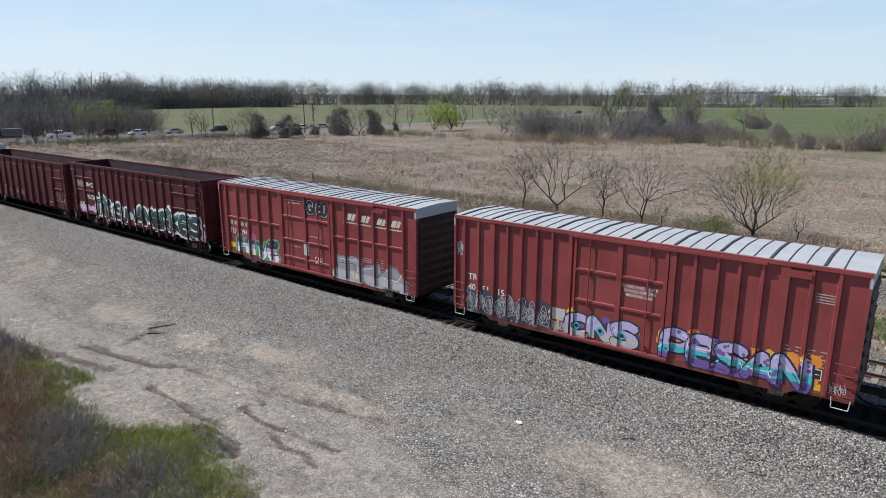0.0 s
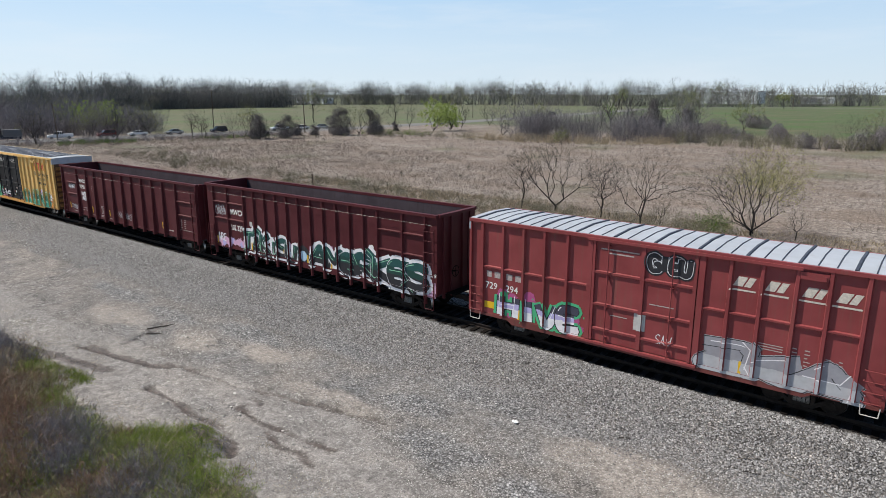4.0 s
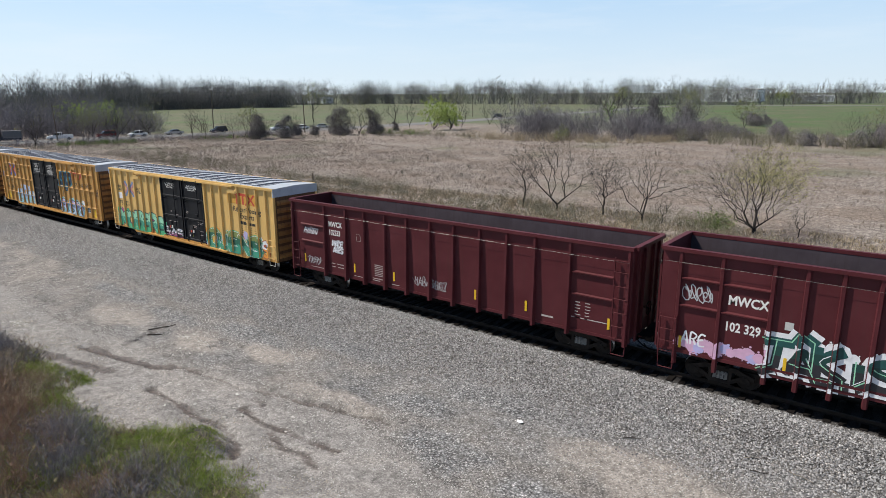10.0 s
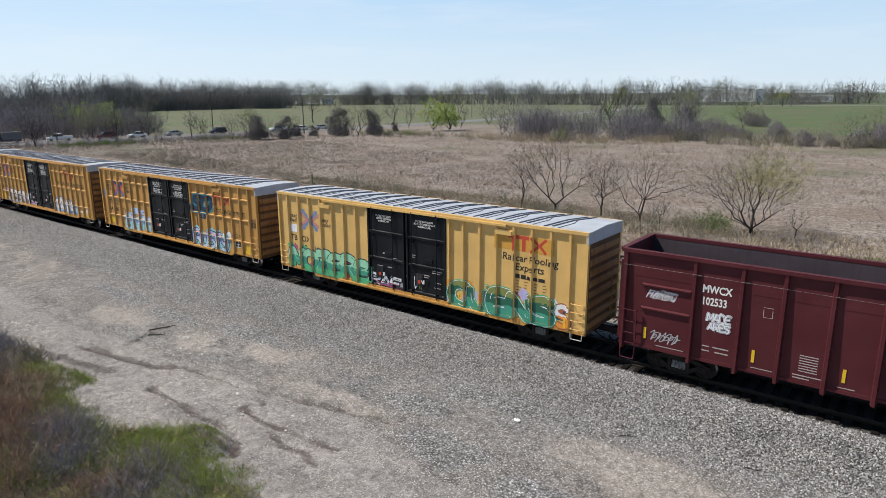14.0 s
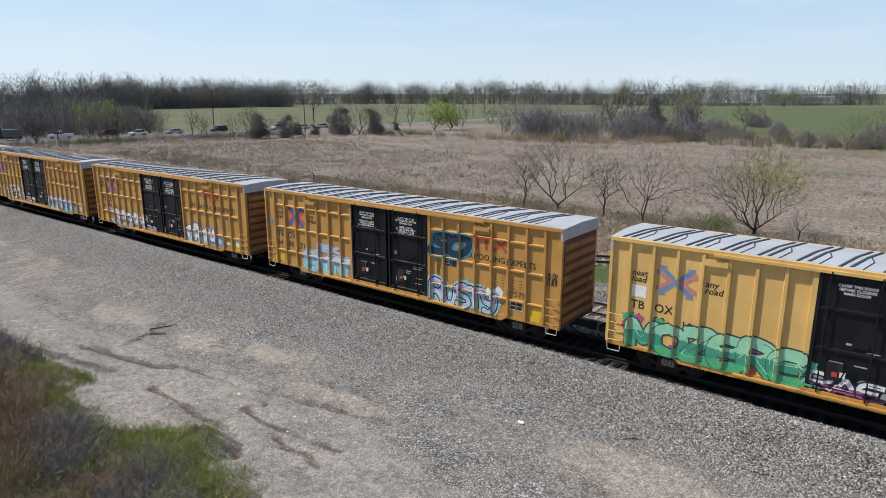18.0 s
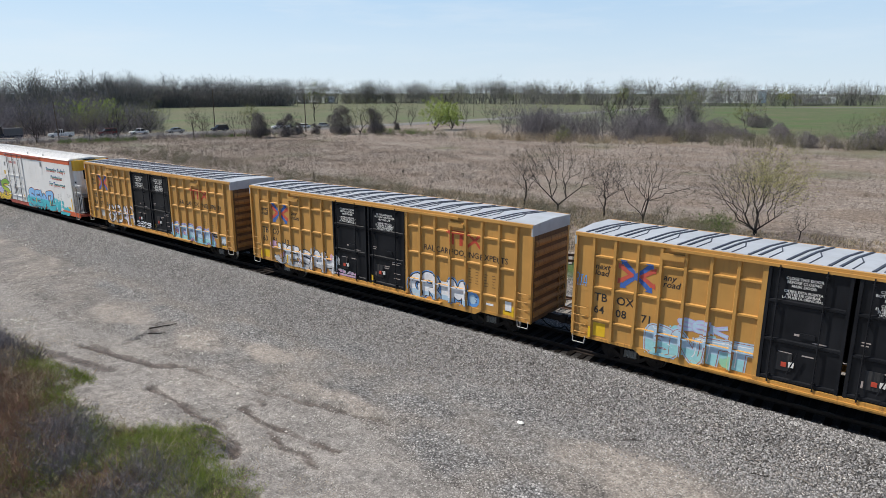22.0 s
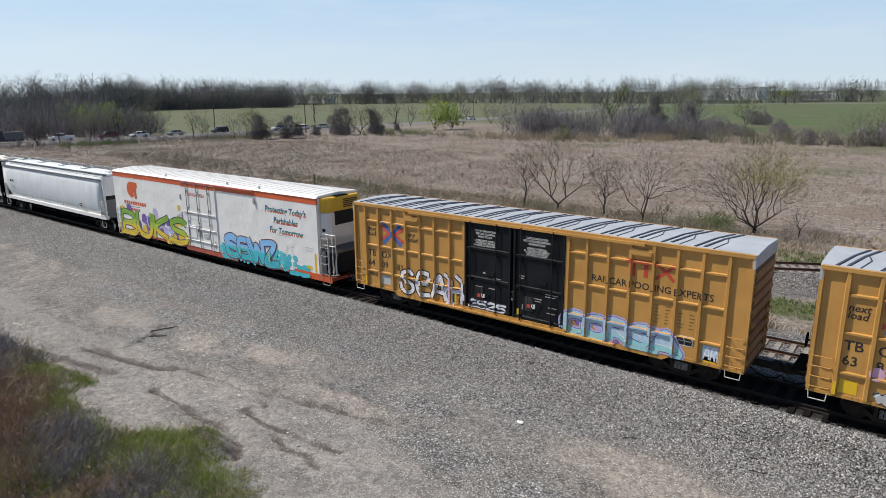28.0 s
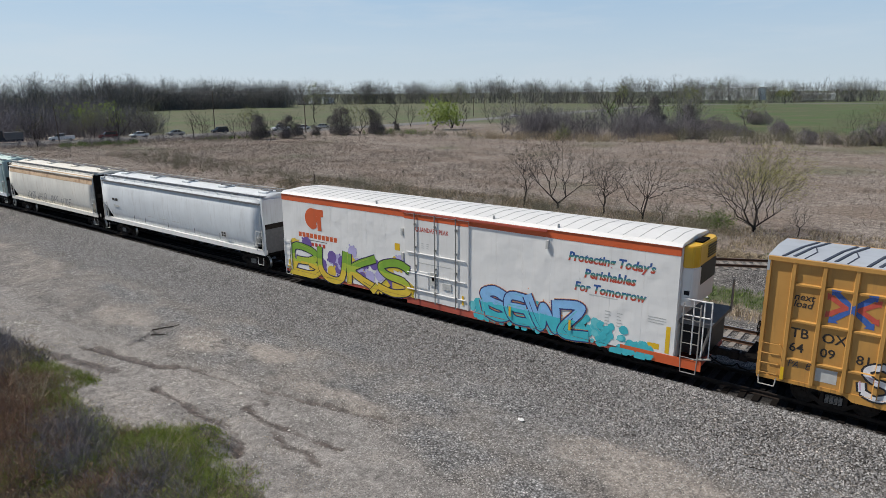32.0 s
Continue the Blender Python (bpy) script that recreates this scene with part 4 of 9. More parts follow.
def spray(car, side, x0, x1, z0, z1, word, bands, outline, halo=None, w=0.2, seed=1, shine=None, wob=0.06, halo_w=0.2, cloud=(), rim=0.05, label="bold spray-painted graffiti lettering", slope=0.0, lean=0.0, spikes=0.0, dots=None, over=1.16, inner=0.5, above=0):
    """A spray-painted piece. bands: (share of the height, paint) from the foot up; cloud: paints of the puffs behind; dots: paint of blots on the fill."""
    rnd = random.Random(seed)
    mats = []
    for m in (*[b[1] for b in bands], outline, halo, shine, dots, *cloud):
        if m and m not in mats:
            mats.append(m)
    idx = {m.name: i for i, m in enumerate(mats)}
    bm = bmesh.new()
    LAID[0] = above
    wl, h = (x1 - x0) / len(word), z1 - z0

    def foot(x):
        return z0 + slope * (x - x0)
    letters = []
    for k, ch in enumerate(word):
        tall, drop, turn = 1 + rnd.uniform(-wob, wob), rnd.uniform(-wob, wob) * 0.6, lean + rnd.uniform(-0.08, 0.08)
        lines = []
        for ln in SKELETON.get(ch, ()):
            pts = []
            for u, v in ln:
                v2 = drop + v * tall
                x = x0 + wl * (k + 0.5 + (u - 0.5) * over + turn * (v - 0.5)) + rnd.uniform(-0.02, 0.02)
                pts.append((x, foot(x) + w * 0.4 + (h - w * 0.8) * v2))
            lines.append((bend(pts), w * rnd.uniform(0.85, 1.15), w * rnd.uniform(0.8, 1.15)))
        if lines and spikes:      # arrow-like barbs off the stroke ends
            for pts, wa, wb in list(lines):
                if rnd.random() < 0.75:
                    p, q = pts[-2], pts[-1]
                    d = (Vector(q) - Vector(p)).normalized()
                    e = Vector((-d.y, d.x)) * rnd.choice((-1, 1))
                    tipp = Vector(q) + (d * 0.6 + e) * spikes * h * rnd.uniform(0.6, 1.2)
                    lines.append(([q, tuple(tipp)], wb, 0.05))
        if lines:
            letters.append(lines)
    if cloud:
        for k in range(int((x1 - x0) * 4.5)):
            cx = rnd.uniform(x0 - 0.15, x1 + 0.15)
            soft(bm, side, cx, foot(cx) + h * rnd.uniform(0.25, 1.02), rnd.uniform(0.12, 0.26) * h + 0.05, rnd, 0.0062, idx[rnd.choice(cloud).name], 5)
    if halo:
        for lines in letters:
            for pts, wa, wb in lines:
                for poly in ribs(pts, wa + 2 * halo_w, wb + 2 * halo_w):
                    lay(bm, side, poly, 0.0063, idx[halo.name])
            for pts, wa, wb in lines:
                for p in pts[::2]:
                    a = rnd.uniform(0, 6.283)
                    r = wa / 2 + halo_w * rnd.uniform(0.85, 1.15)
                    lay(bm, side, disc(p[0] + math.cos(a) * r, p[1] + math.sin(a) * r, halo_w * rnd.uniform(0.12, 0.4), 6), 0.0063, idx[halo.name])
    for lines in letters:        # each letter overlaps the one before
        for pts, wa, wb in lines:
            for poly in ribs(pts, wa + 2 * rim, wb + 2 * rim):
                lay(bm, side, poly, 0.0066, idx[outline.name])
        for pts, wa, wb in lines:
            for poly in ribs(pts, wa, wb):
                lo = 0.0
                for share, m in bands:
                    cut = foot(poly[0][0]) + h * (share + rnd.uniform(-0.03, 0.03))
                    q = clip(clip(poly, 1, cut, True), 1, lo, False) if lo else clip(poly, 1, cut, True)
                    if len(q) > 2:
                        lay(bm, side, q, 0.0069, idx[m.name])
                    lo = cut
        for pts, wa, wb in lines:
            if dots:
                for p in pts:
                    if rnd.random() < 0.45:
                        lay(bm, side, disc(p[0] + rnd.uniform(-0.4, 0.4) * wa, p[1] + rnd.uniform(-0.4, 0.4) * wa, rnd.uniform(0.04, 0.1), 8), 0.0072, idx[dots.name])
            if rnd.random() < inner and len(pts) > 3:
                a = rnd.randrange(len(pts) - 2)
                o = wa * rnd.uniform(-0.25, 0.25)
                for poly in ribs([(x + o, z + o) for x, z in pts[a:a + 4]], 0.028, 0.018):
                    lay(bm, side, poly, 0.0073, idx[outline.name])
            if shine:
                a = rnd.randrange(max(1, len(pts) - 3))
                for poly in ribs([(x - wa * 0.24, z + wa * 0.22) for x, z in pts[a:a + 4]], 0.035, 0.02):
                    lay(bm, side, poly, 0.0074, idx[shine.name])
    return part("graffiti", bm, mats, car, label)


def swirls(car, side, x0, x1, z0, z1, ground, line, seed, label):
    """A dark ground covered by dense curling lines."""
    rnd = random.Random(seed)
    bm = bmesh.new()
    LAID[0] = 0
    h = z1 - z0
    for k in range(int((x1 - x0) * 34)):
        cx = rnd.uniform(x0 + 0.1, x1 - 0.1)
        soft(bm, side, cx, rnd.uniform(z0 + 0.06, z1 - 0.16 + 0.12 * math.sin(cx * 3)), rnd.uniform(0.12, 0.24), rnd, 0.0062, 0, 3)
    n = max(2, round((x1 - x0) / 0.52))
    for k in range(n):      # nested, wavering outlines of fat letters
        cx, cz, ph, q = x0 + (x1 - x0) * (k + 0.5) / n, z0 + h * rnd.uniform(0.42, 0.56), rnd.uniform(0, 6.28), rnd.choice((2, 3, 3))
        for ring in (1, 2.2, 3.6):
            rx, rz = 0.062 * ring, 0.088 * h / 0.95 * ring
            pts = []
            for i in range(19):
                a = i / 18 * 6.283
                wav = 1 + 0.24 * math.sin(q * a + ph + 0.25 * ring)
                pts.append((cx + rx * wav * math.cos(a), min(z1 + 0.02, max(z0 + 0.02, cz + rz * wav * math.sin(a)))))
            for poly in ribs(pts, 0.026, 0.026):
                lay(bm, side, poly, 0.0066, 1)
    for k in range(int((x1 - x0) * 11)):
        cx, cz, r, a, way = rnd.uniform(x0 + 0.2, x1 - 0.2), rnd.uniform(z0 + 0.12, z1 - 0.2), rnd.uniform(0.07, 0.17), rnd.uniform(0, 6.28), rnd.choice((-1, 1))
        pts = []
        for i in range(15):
            t = i / 14
            rr = r * (1.05 - 0.85 * t)
            pts.append((cx + rr * math.cos(a + way * t * 9), cz + rr * 1.9 * math.sin(a + way * t * 7)))
        pts = [(pts[0][0] + rnd.uniform(-0.3, 0.3), pts[0][1] + rnd.uniform(-0.4, 0.2))] + pts
        for poly in ribs(pts, 0.026, 0.016):
            lay(bm, side, poly, 0.0066, 1)
    return part("graffiti", bm, (ground, line), car, label)


def tag(car, side, x0, x1, z0, z1, word, m, w=0.04, seed=1, lean=0.25, label="quick one-colour spray tag"):
    """Thin hand-drawn letters in one stroke width."""
    rnd = random.Random(seed)
    bm = bmesh.new()
    LAID[0] = 0
    wl, h = (x1 - x0) / len(word), z1 - z0
    for k, ch in enumerate(word):
        for ln in SKELETON.get(ch, ()):
            pts = [(x0 + wl * (k + 0.1 + u * 0.86 + lean * (v - 0.5)) + rnd.uniform(-0.02, 0.02), z0 + h * (v + rnd.uniform(-0.05, 0.05))) for u, v in ln]
            for poly in ribs(bend(pts), w, w * 0.7):
                lay(bm, side, poly, 0.0066)
    return part("graffiti", bm, m, car, label)


def scrawl(car, side, x0, x1, z0, z1, m, seed=3, w=0.028, n=14, label="thin spray-can scribble"):
    """A quick one-line tag, as a wandering stroke."""
    rnd = random.Random(seed)
    bm = bmesh.new()
    LAID[0] = 0
    k, steps, h = n * 0.8, n * 6, (z1 - z0) / 2
    a1, a2, a3 = (rnd.uniform(0, 6.28) for _ in range(3))
    pts = []
    for i in range(steps + 1):
        u = i / steps
        loop = math.sin(k * 6.283 * u + a1)
        pts.append((x0 + (x1 - x0) * (u + 0.09 * math.cos(k * 6.283 * u + a2) + 0.03 * math.sin(k * 9 * u)), (z0 + z1) / 2 + h * (0.62 * loop + 0.38 * math.sin(k * 3.7 * u + a3))))
    for p, q in zip(pts, pts[1:]):
        lay(bm, side, stroke(p, q, w * rnd.uniform(0.8, 1.15)), 0.007)
    return part("graffiti", bm, m, car, label)


def crossed_emblem(car, side, x0, x1, z0, z1, blue=None, red=None):
    """Two crossed arrow-headed chevrons, one red and one blue."""
    cx, cz, wx, hz = (x0 + x1) / 2 + 0.02, (z0 + z1) / 2, (x1 - x0) / 2, (z1 - z0) / 2
    bm = bmesh.new()
    LAID[0] = 0
    for sx in (-1, 1):
        for v in (-1, 1):
            lay(bm, side, stroke((cx + sx * wx * 0.72, cz + v * hz * 0.9), (cx, cz), 0.17), 0.0063, 0)
            lay(bm, side, stroke((cx + sx * wx * 0.9, cz + v * hz * 0.56), (cx + sx * wx * 0.26, cz), 0.15), 0.0066, 1)
            ax, az = cx + sx * wx * 0.74, cz + v * hz * 0.92
            lay(bm, side, [(ax + sx * 0.1, az + v * 0.1), (ax + sx * 0.08, az - v * 0.14), (ax - sx * 0.18, az + v * 0.08)], 0.007, 0)
            ax, az = cx + sx * wx * 0.92, cz + v * hz * 0.58
            lay(bm, side, [(ax + sx * 0.08, az + v * 0.12), (ax + sx * 0.06, az - v * 0.12), (ax - sx * 0.14, az + v * 0.03)], 0.0072, 1)
    part("emblem", bm, (blue or M_BLUE, red or M_REDEM), car, "crossed blue and red arrow emblem")


def data_columns(car, side, x, z, m, rows=6, w=0.75, seed=0, step=0.13, h=0.05):
    rnd = random.Random(seed)
    rs = []
    for k in range(rows):
        a = rnd.uniform(0.2, 0.36) * w
        rs += [(x, x + a, z - k * step, h), (x + w * 0.62, x + w * (0.62 + rnd.uniform(0.16, 0.34)), z - k * step, h)]
    bars(car, side, rs, m)


def panel(car, side, x0, x1, z0, z1, name="consolidated_stencil"):
    """The black data panel with a white rim and two squares."""
    bm = bmesh.new()
    lay(bm, side, [(x0, z0), (x1, z0), (x1, z1), (x0, z1)], 0.006, 0)
    g, c = 0.03, (x0 + x1) / 2
    lay(bm, side, [(x0 + g, z0 + g), (x1 - g, z0 + g), (x1 - g, z1 - g), (x0 + g, z1 - g)], 0.008, 1)
    for a, b in ((x0 + 2 * g, c - g), (c + g, x1 - 2 * g)):
        lay(bm, side, [(a, (z0 + z1) / 2 - 0.012), (b, (z0 + z1) / 2 - 0.012), (b, (z0 + z1) / 2 + 0.012), (a, (z0 + z1) / 2 + 0.012)], 0.01, 0)
    lay(bm, side, [(c - 0.012, z0 + g), (c + 0.012, z0 + g), (c + 0.012, z1 - g), (c - 0.012, z1 - g)], 0.01, 0)
    part(name, bm, (M_LETTER_W, M_LETTER_K), car, "black data panel with white rim")


def boxcar(name, at, label, h, eave, sill, ribs, wide, hor, paint, door_x, door_build, roof_style, cap=None, sill_drop=6.6, trucks=None, end_m=None, lad_z=(1.05, 1.4, 1.75, 2.1)):
    """ribs: x of the narrow posts; wide: x of the broad ones; hor: heights of horizontal stiffeners."""
    car = thing(name, at, label, "freight car", "cars of the freight train")
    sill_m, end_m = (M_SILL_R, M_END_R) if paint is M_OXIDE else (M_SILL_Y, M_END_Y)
    d0, d1 = door_x
    # side sheets, between posts; the near one is open at the doorway only by its door's depth
    for s in (-1, 1):
        for xa, xb in ((-h, d0), (d1, h)):
            ya, yb = sorted((s * HALF, s * (HALF - 0.05)))
            bm = bmesh.new()
            box(bm, xa, xb, ya, yb, sill + 0.02, eave - 0.1)
            part("side_sheet", bm, paint, car)
        bm = bmesh.new()
        ya, yb = sorted((s * (HALF + 0.03), s * (HALF - 0.09)))
        sd = sill_drop
        sweep(bm, [(-h, sill), (-sd - 0.25, sill), (-sd, sill - 0.16), (sd, sill - 0.16), (sd + 0.25, sill), (h, sill), (h, sill + 0.12), (-h, sill + 0.12)], ya, yb, "y")
        part("side_sill", bm, sill_m, car, "rust-stained side sill")
        bm = bmesh.new()
        ya, yb = sorted((s * (RIB_Y + 0.02), s * (HALF - 0.05)))
        box(bm, -h, h, ya, yb, eave - 0.1, eave + 0.03)
        part("top_chord", bm, paint, car)
        for x in ribs:
            bm = bmesh.new()
            a, b = s * HALF, s * RIB_Y
            sweep(bm, [(x - 0.085, a), (x - 0.05, b), (x + 0.05, b), (x + 0.085, a)], sill + 0.1, eave - 0.1, "z")
            part("side_post", bm, paint, car)
        for x, w in wide:
            bm = bmesh.new()
            a, b = s * HALF, s * RIB_Y
            sweep(bm, [(x - w / 2 - 0.02, a), (x - w / 2, b), (x + w / 2, b), (x + w / 2 + 0.02, a)], sill + 0.1, eave - 0.1, "z")
            part("side_post", bm, paint, car)
        posts = sorted([*ribs, *[x for x, w in wide]])
        for z in hor:
            for a, b in zip(posts, posts[1:]):
                if a < (d0 + d1) / 2 < b or b - a > 1.6:
                    continue
                bm = bmesh.new()
                sweep(bm, [(s * HALF, z - 0.06), (s * (HALF + 0.075), z - 0.03), (s * (HALF + 0.075), z + 0.03), (s * HALF, z + 0.06)], a + 0.07, b - 0.07, "x")
                part("side_stiffener", bm, paint, car)
    # roof: two gentle slopes with seams
    ridge, RF = eave + 0.1, HALF - 0.01
    bm = bmesh.new()
    sweep(bm, [(-RF, eave + 0.036), (0, ridge), (RF, eave + 0.036), (RF, eave - 0.01), (-RF, eave - 0.01)], -h - 0.04, h + 0.04, "x")
    roof = part("roof", bm, M_ROOF, car, "pale galvanised metal roof with dark seams")
    rnd = random.Random(7)

    def seam(xa, ya, xb, yb, w, hgt):
        bm = bmesh.new()
        n = 6
        for i in range(n):
            t0, t1 = i / n, (i + 1) / n
            pts = []
            for t in (t0, t1):
                x, y = xa + (xb - xa) * t, ya + (yb - ya) * t
                z = ridge - (ridge - eave - 0.036) * abs(y) / RF
                pts.append((x, y, z))
            (x0, y0, z0), (x1, y1, z1) = pts
            lo = [bm.verts.new((x + dx, y, z - 0.01)) for x, y, z in pts for dx in (-w / 2, w / 2)]
            hi = [bm.verts.new((x + dx * 0.6, y, z + hgt)) for x, y, z in pts for dx in (-w / 2, w / 2)]
            for q in ((hi[0], hi[1], hi[3], hi[2]), (lo[0], hi[0], hi[2], lo[2]), (lo[1], lo[3], hi[3], hi[1]), (lo[0], lo[1], hi[1], hi[0]), (lo[2], hi[2], hi[3], lo[3])):
                bm.faces.new(q)
        bmesh.ops.recalc_face_normals(bm, faces=bm.faces)
        return part("roof_seam", bm, M_ROOFRIB, roof)
    if roof_style == "straight":
        k = 0
        x = -h + 0.35
        while x < h - 0.3:
            big = k % 3 == 0
            seam(x, -1.49, x, 1.49, 0.13 if big else 0.045, 0.04 if big else 0.025)
            x += 0.52
            k += 1
    else:
        step, x = 1.17, -h + 0.4
        while x < h - 1.4:
            for s in (0, 0.3):
                seam(x + s, -1.46 + s * 0.4, x + s + 0.6, 1.3 + s * 0.4, 0.135, 0.03)
            seam(x + 0.62, -1.46, x + 0.82, -0.45, 0.05, 0.02)
            seam(x + 0.82, -0.45, x + 0.68, 0.2, 0.05, 0.02)
            seam(x + 0.68, 0.2, x + 0.95, 1.46, 0.05, 0.02)
            x += step
    # ends: corrugated, with a galvanised cap plate at the top
    for d in (-1, 1):
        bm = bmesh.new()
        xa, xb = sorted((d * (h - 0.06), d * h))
        # the wall behind the ribs carries the painted groove shade
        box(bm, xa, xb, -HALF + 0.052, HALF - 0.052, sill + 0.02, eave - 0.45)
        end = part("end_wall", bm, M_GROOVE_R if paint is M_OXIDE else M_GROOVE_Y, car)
        z = sill + 0.35
        while z < eave - 0.6:
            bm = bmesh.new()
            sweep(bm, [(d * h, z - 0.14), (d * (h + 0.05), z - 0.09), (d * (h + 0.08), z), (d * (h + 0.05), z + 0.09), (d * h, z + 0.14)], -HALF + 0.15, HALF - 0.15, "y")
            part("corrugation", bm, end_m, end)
            z += 0.44
        bm = bmesh.new()
        xa, xb = sorted((d * (h - 0.06), d * (h + 0.02)))
        e = RIB_Y + 0.004
        sweep(bm, [(-e, eave - 0.45), (-e, eave + 0.02), (0, ridge - 0.01), (e, eave + 0.02), (e, eave - 0.45)], xa, xb, "x")
        part("end_cap_plate", bm, M_ROOF, car, "pale cap plate across the car's end")
        for s in (-1, 1):
            bm = bmesh.new()
            ya, yb = sorted((s * (HALF - 0.05), s * (RIB_Y)))
            xa, xb = sorted((d * (h - 0.1), d * (h + 0.01)))
            box(bm, xa, xb, ya, yb, sill + 0.12, eave - 0.1)
            part("corner_post", bm, paint, car)
            lx = sorted((d * (h - 0.62), d * (h - 0.08)))
            ladder(car, lx[0], lx[1], s * (RIB_Y + 0.02), lad_z, paint, z_low=sill - 0.2, rails=False, step_m=M_STIRRUP)
        end_ladder(car, d * h, d, 0.75 * d, 1.2 * d, np.arange(1.1, 3.2, 0.42), end_m) if d * 1.2 > d * 0.75 else end_ladder(car, d * h, d, 1.2 * d, 0.75 * d, np.arange(1.1, 3.2, 0.42), end_m)
    brake_gear(car, -h - 0.08, -1, end_m)
    underframe(car, h, trucks or (-h + 2.3, h - 2.3))
    cells = [(x - 0.05, x + 0.05, sill + 0.1, eave, -RIB_Y) for x in ribs] + [(x - w / 2, x + w / 2, sill + 0.1, eave, -RIB_Y) for x, w in wide]
    cells += [(-h, h, z - 0.03, z + 0.03, -HALF - 0.075) for z in hor] + [(-h, h, sill - 0.2, sill + 0.12, -HALF - 0.03)]
    side = Side(-HALF, cells)
    side.low = sill
    door_build(car, side, d0, d1, sill, eave)
    side.grid = side.pieces(0, 6)
    return car, side


def door_leaf(car, x0, x1, z0, z1, y, hors, m, posts=(), rods=(), name="door", label="", both=True):
    """A plug door: sheet, stiffeners, upright lock rods and handles."""
    door = None
    for s in ((-1, 1) if both else (-1,)):
        bm = bmesh.new()
        ya, yb = sorted((s * y, s * (y - 0.06)))
        box(bm, x0, x1, ya, yb, z0, z1)
        d = part(name, bm, m, car, label)
        for z in hors:
            bm = bmesh.new()
            ya, yb = s * y, s * (y + 0.06)
            sweep(bm, [(ya, z - 0.07), (yb, z - 0.04), (yb, z + 0.04), (ya, z + 0.07)], x0 + 0.03, x1 - 0.03, "x")
            part("door_stiffener", bm, m, d)
        for x, w in posts:
            bm = bmesh.new()
            ya, yb = sorted((s * y, s * (y + 0.07)))
            box(bm, x - w / 2, x + w / 2, ya, yb, z0, z1)
            part("door_post", bm, m, d)
        for x in rods:
            bm = bmesh.new()
            yy = s * (y + 0.11)
            rod(bm, (x, yy, z0 - 0.05), (x, yy, z1 + 0.02), 0.024, 6)
            for z in np.linspace(z0 + 0.2, z1 - 0.2, 4):
                box(bm, x - 0.05, x + 0.05, min(s * y, yy), max(s * y, yy), z - 0.03, z + 0.03)
            part("lock_rod", bm, m, d)
        door = door or d
    return door
# ---- the train, from its front car backwards ----
def can(name, *col):
    return plain("spray_" + name, col, 0.55, 0.0, 0.12, 3.0)


C_BLACK, C_WHITE, C_GREY, C_SILVER = can("black", .02, .02, .025), can("white", .78, .78, .8), can("grey", .3, .3, .33), can("silver", .45, .46, .48)
C_CYAN, C_SKY, C_PALEBLUE, C_NAVY = can("cyan", .06, .48, .55), can("sky_blue", .13, .33, .7), can("pale_blue", .42, .58, .72), can("navy", .03, .04, .16)
C_PURPLE, C_LILAC, C_PINK, C_MAGENTA = can("purple", .16, .1, .34), can("lilac", .46, .42, .68), can("pink", .66, .4, .56), can("magenta", .42, .08, .22)
C_GREEN, C_TEAL, C_MINT, C_LIME, C_DEEP = can("green", .07, .42, .2), can("teal", .012, .075, .072), can("mint", .3, .62, .42), can("lime", .4, .5, .05), can("deep_green", .02, .12, .075)
C_PINE = can('pine', .008, .05, .042)
C_SLATE, C_JADE, C_OLIVE, C_INK, C_WASH, C_CYANW, C_LEAFY = can('slate', .055, .055, .085), can('jade', .05, .3, .2), can('olive', .2, .24, .07), can('ink_blue', .008, .035, .07), can('blue_wash', .05, .26, .34), can('washed_cyan', .3, .6, .64), can('leaf_green', .2, .38, .04)
C_ORANGE, C_GOLD, C_RUST = can("orange", .75, .28, .04), can("gold", .7, .5, .05), can("rust", .36, .1, .06)
M_GREYPLATE = plain("dark_grey_plate", (0.12, 0.12, 0.125), 0.6, 0.0, 0.2)

CARS = []


def in_train(x):
    return pose(x, 0, 0)


def one_door(zs, posts, rods, m, y=1.56):
    def build(car, side, d0, d1, sill, eave):
        door_leaf(car, d0, d1, sill + 0.12, eave - 0.14, y, zs, m, posts, rods, "door", "single plug door with upright lock rods")
        side.cells += [(d0, d1, sill + 0.12, eave, -y)] + [(x - w / 2, x + w / 2, sill, eave, -y - 0.07) for x, w in posts] + [(d0, d1, z - 0.04, z + 0.04, -y - 0.06) for z in zs]
        bm = bmesh.new()      # door track along the sill
        box(bm, d0 - 0.9, d1 + 0.2, -y - 0.14, -y + 0.02, sill - 0.02, sill + 0.07)
        part("door_track", bm, m, car)
        bm = bmesh.new()
        box(bm, d0 - 0.2, d1 + 3.2, -y - 0.12, -y + 0.02, eave - 0.16, eave - 0.06)
        part("door_header", bm, m, car)
    return build


M_LOCK = painted("scuffed_black_lock_plate", (0.012, 0.013, 0.016), 0.5, dirt=(0.16, 0.15, 0.14), fade=0.2, wear=0.4, gloss=0.3)


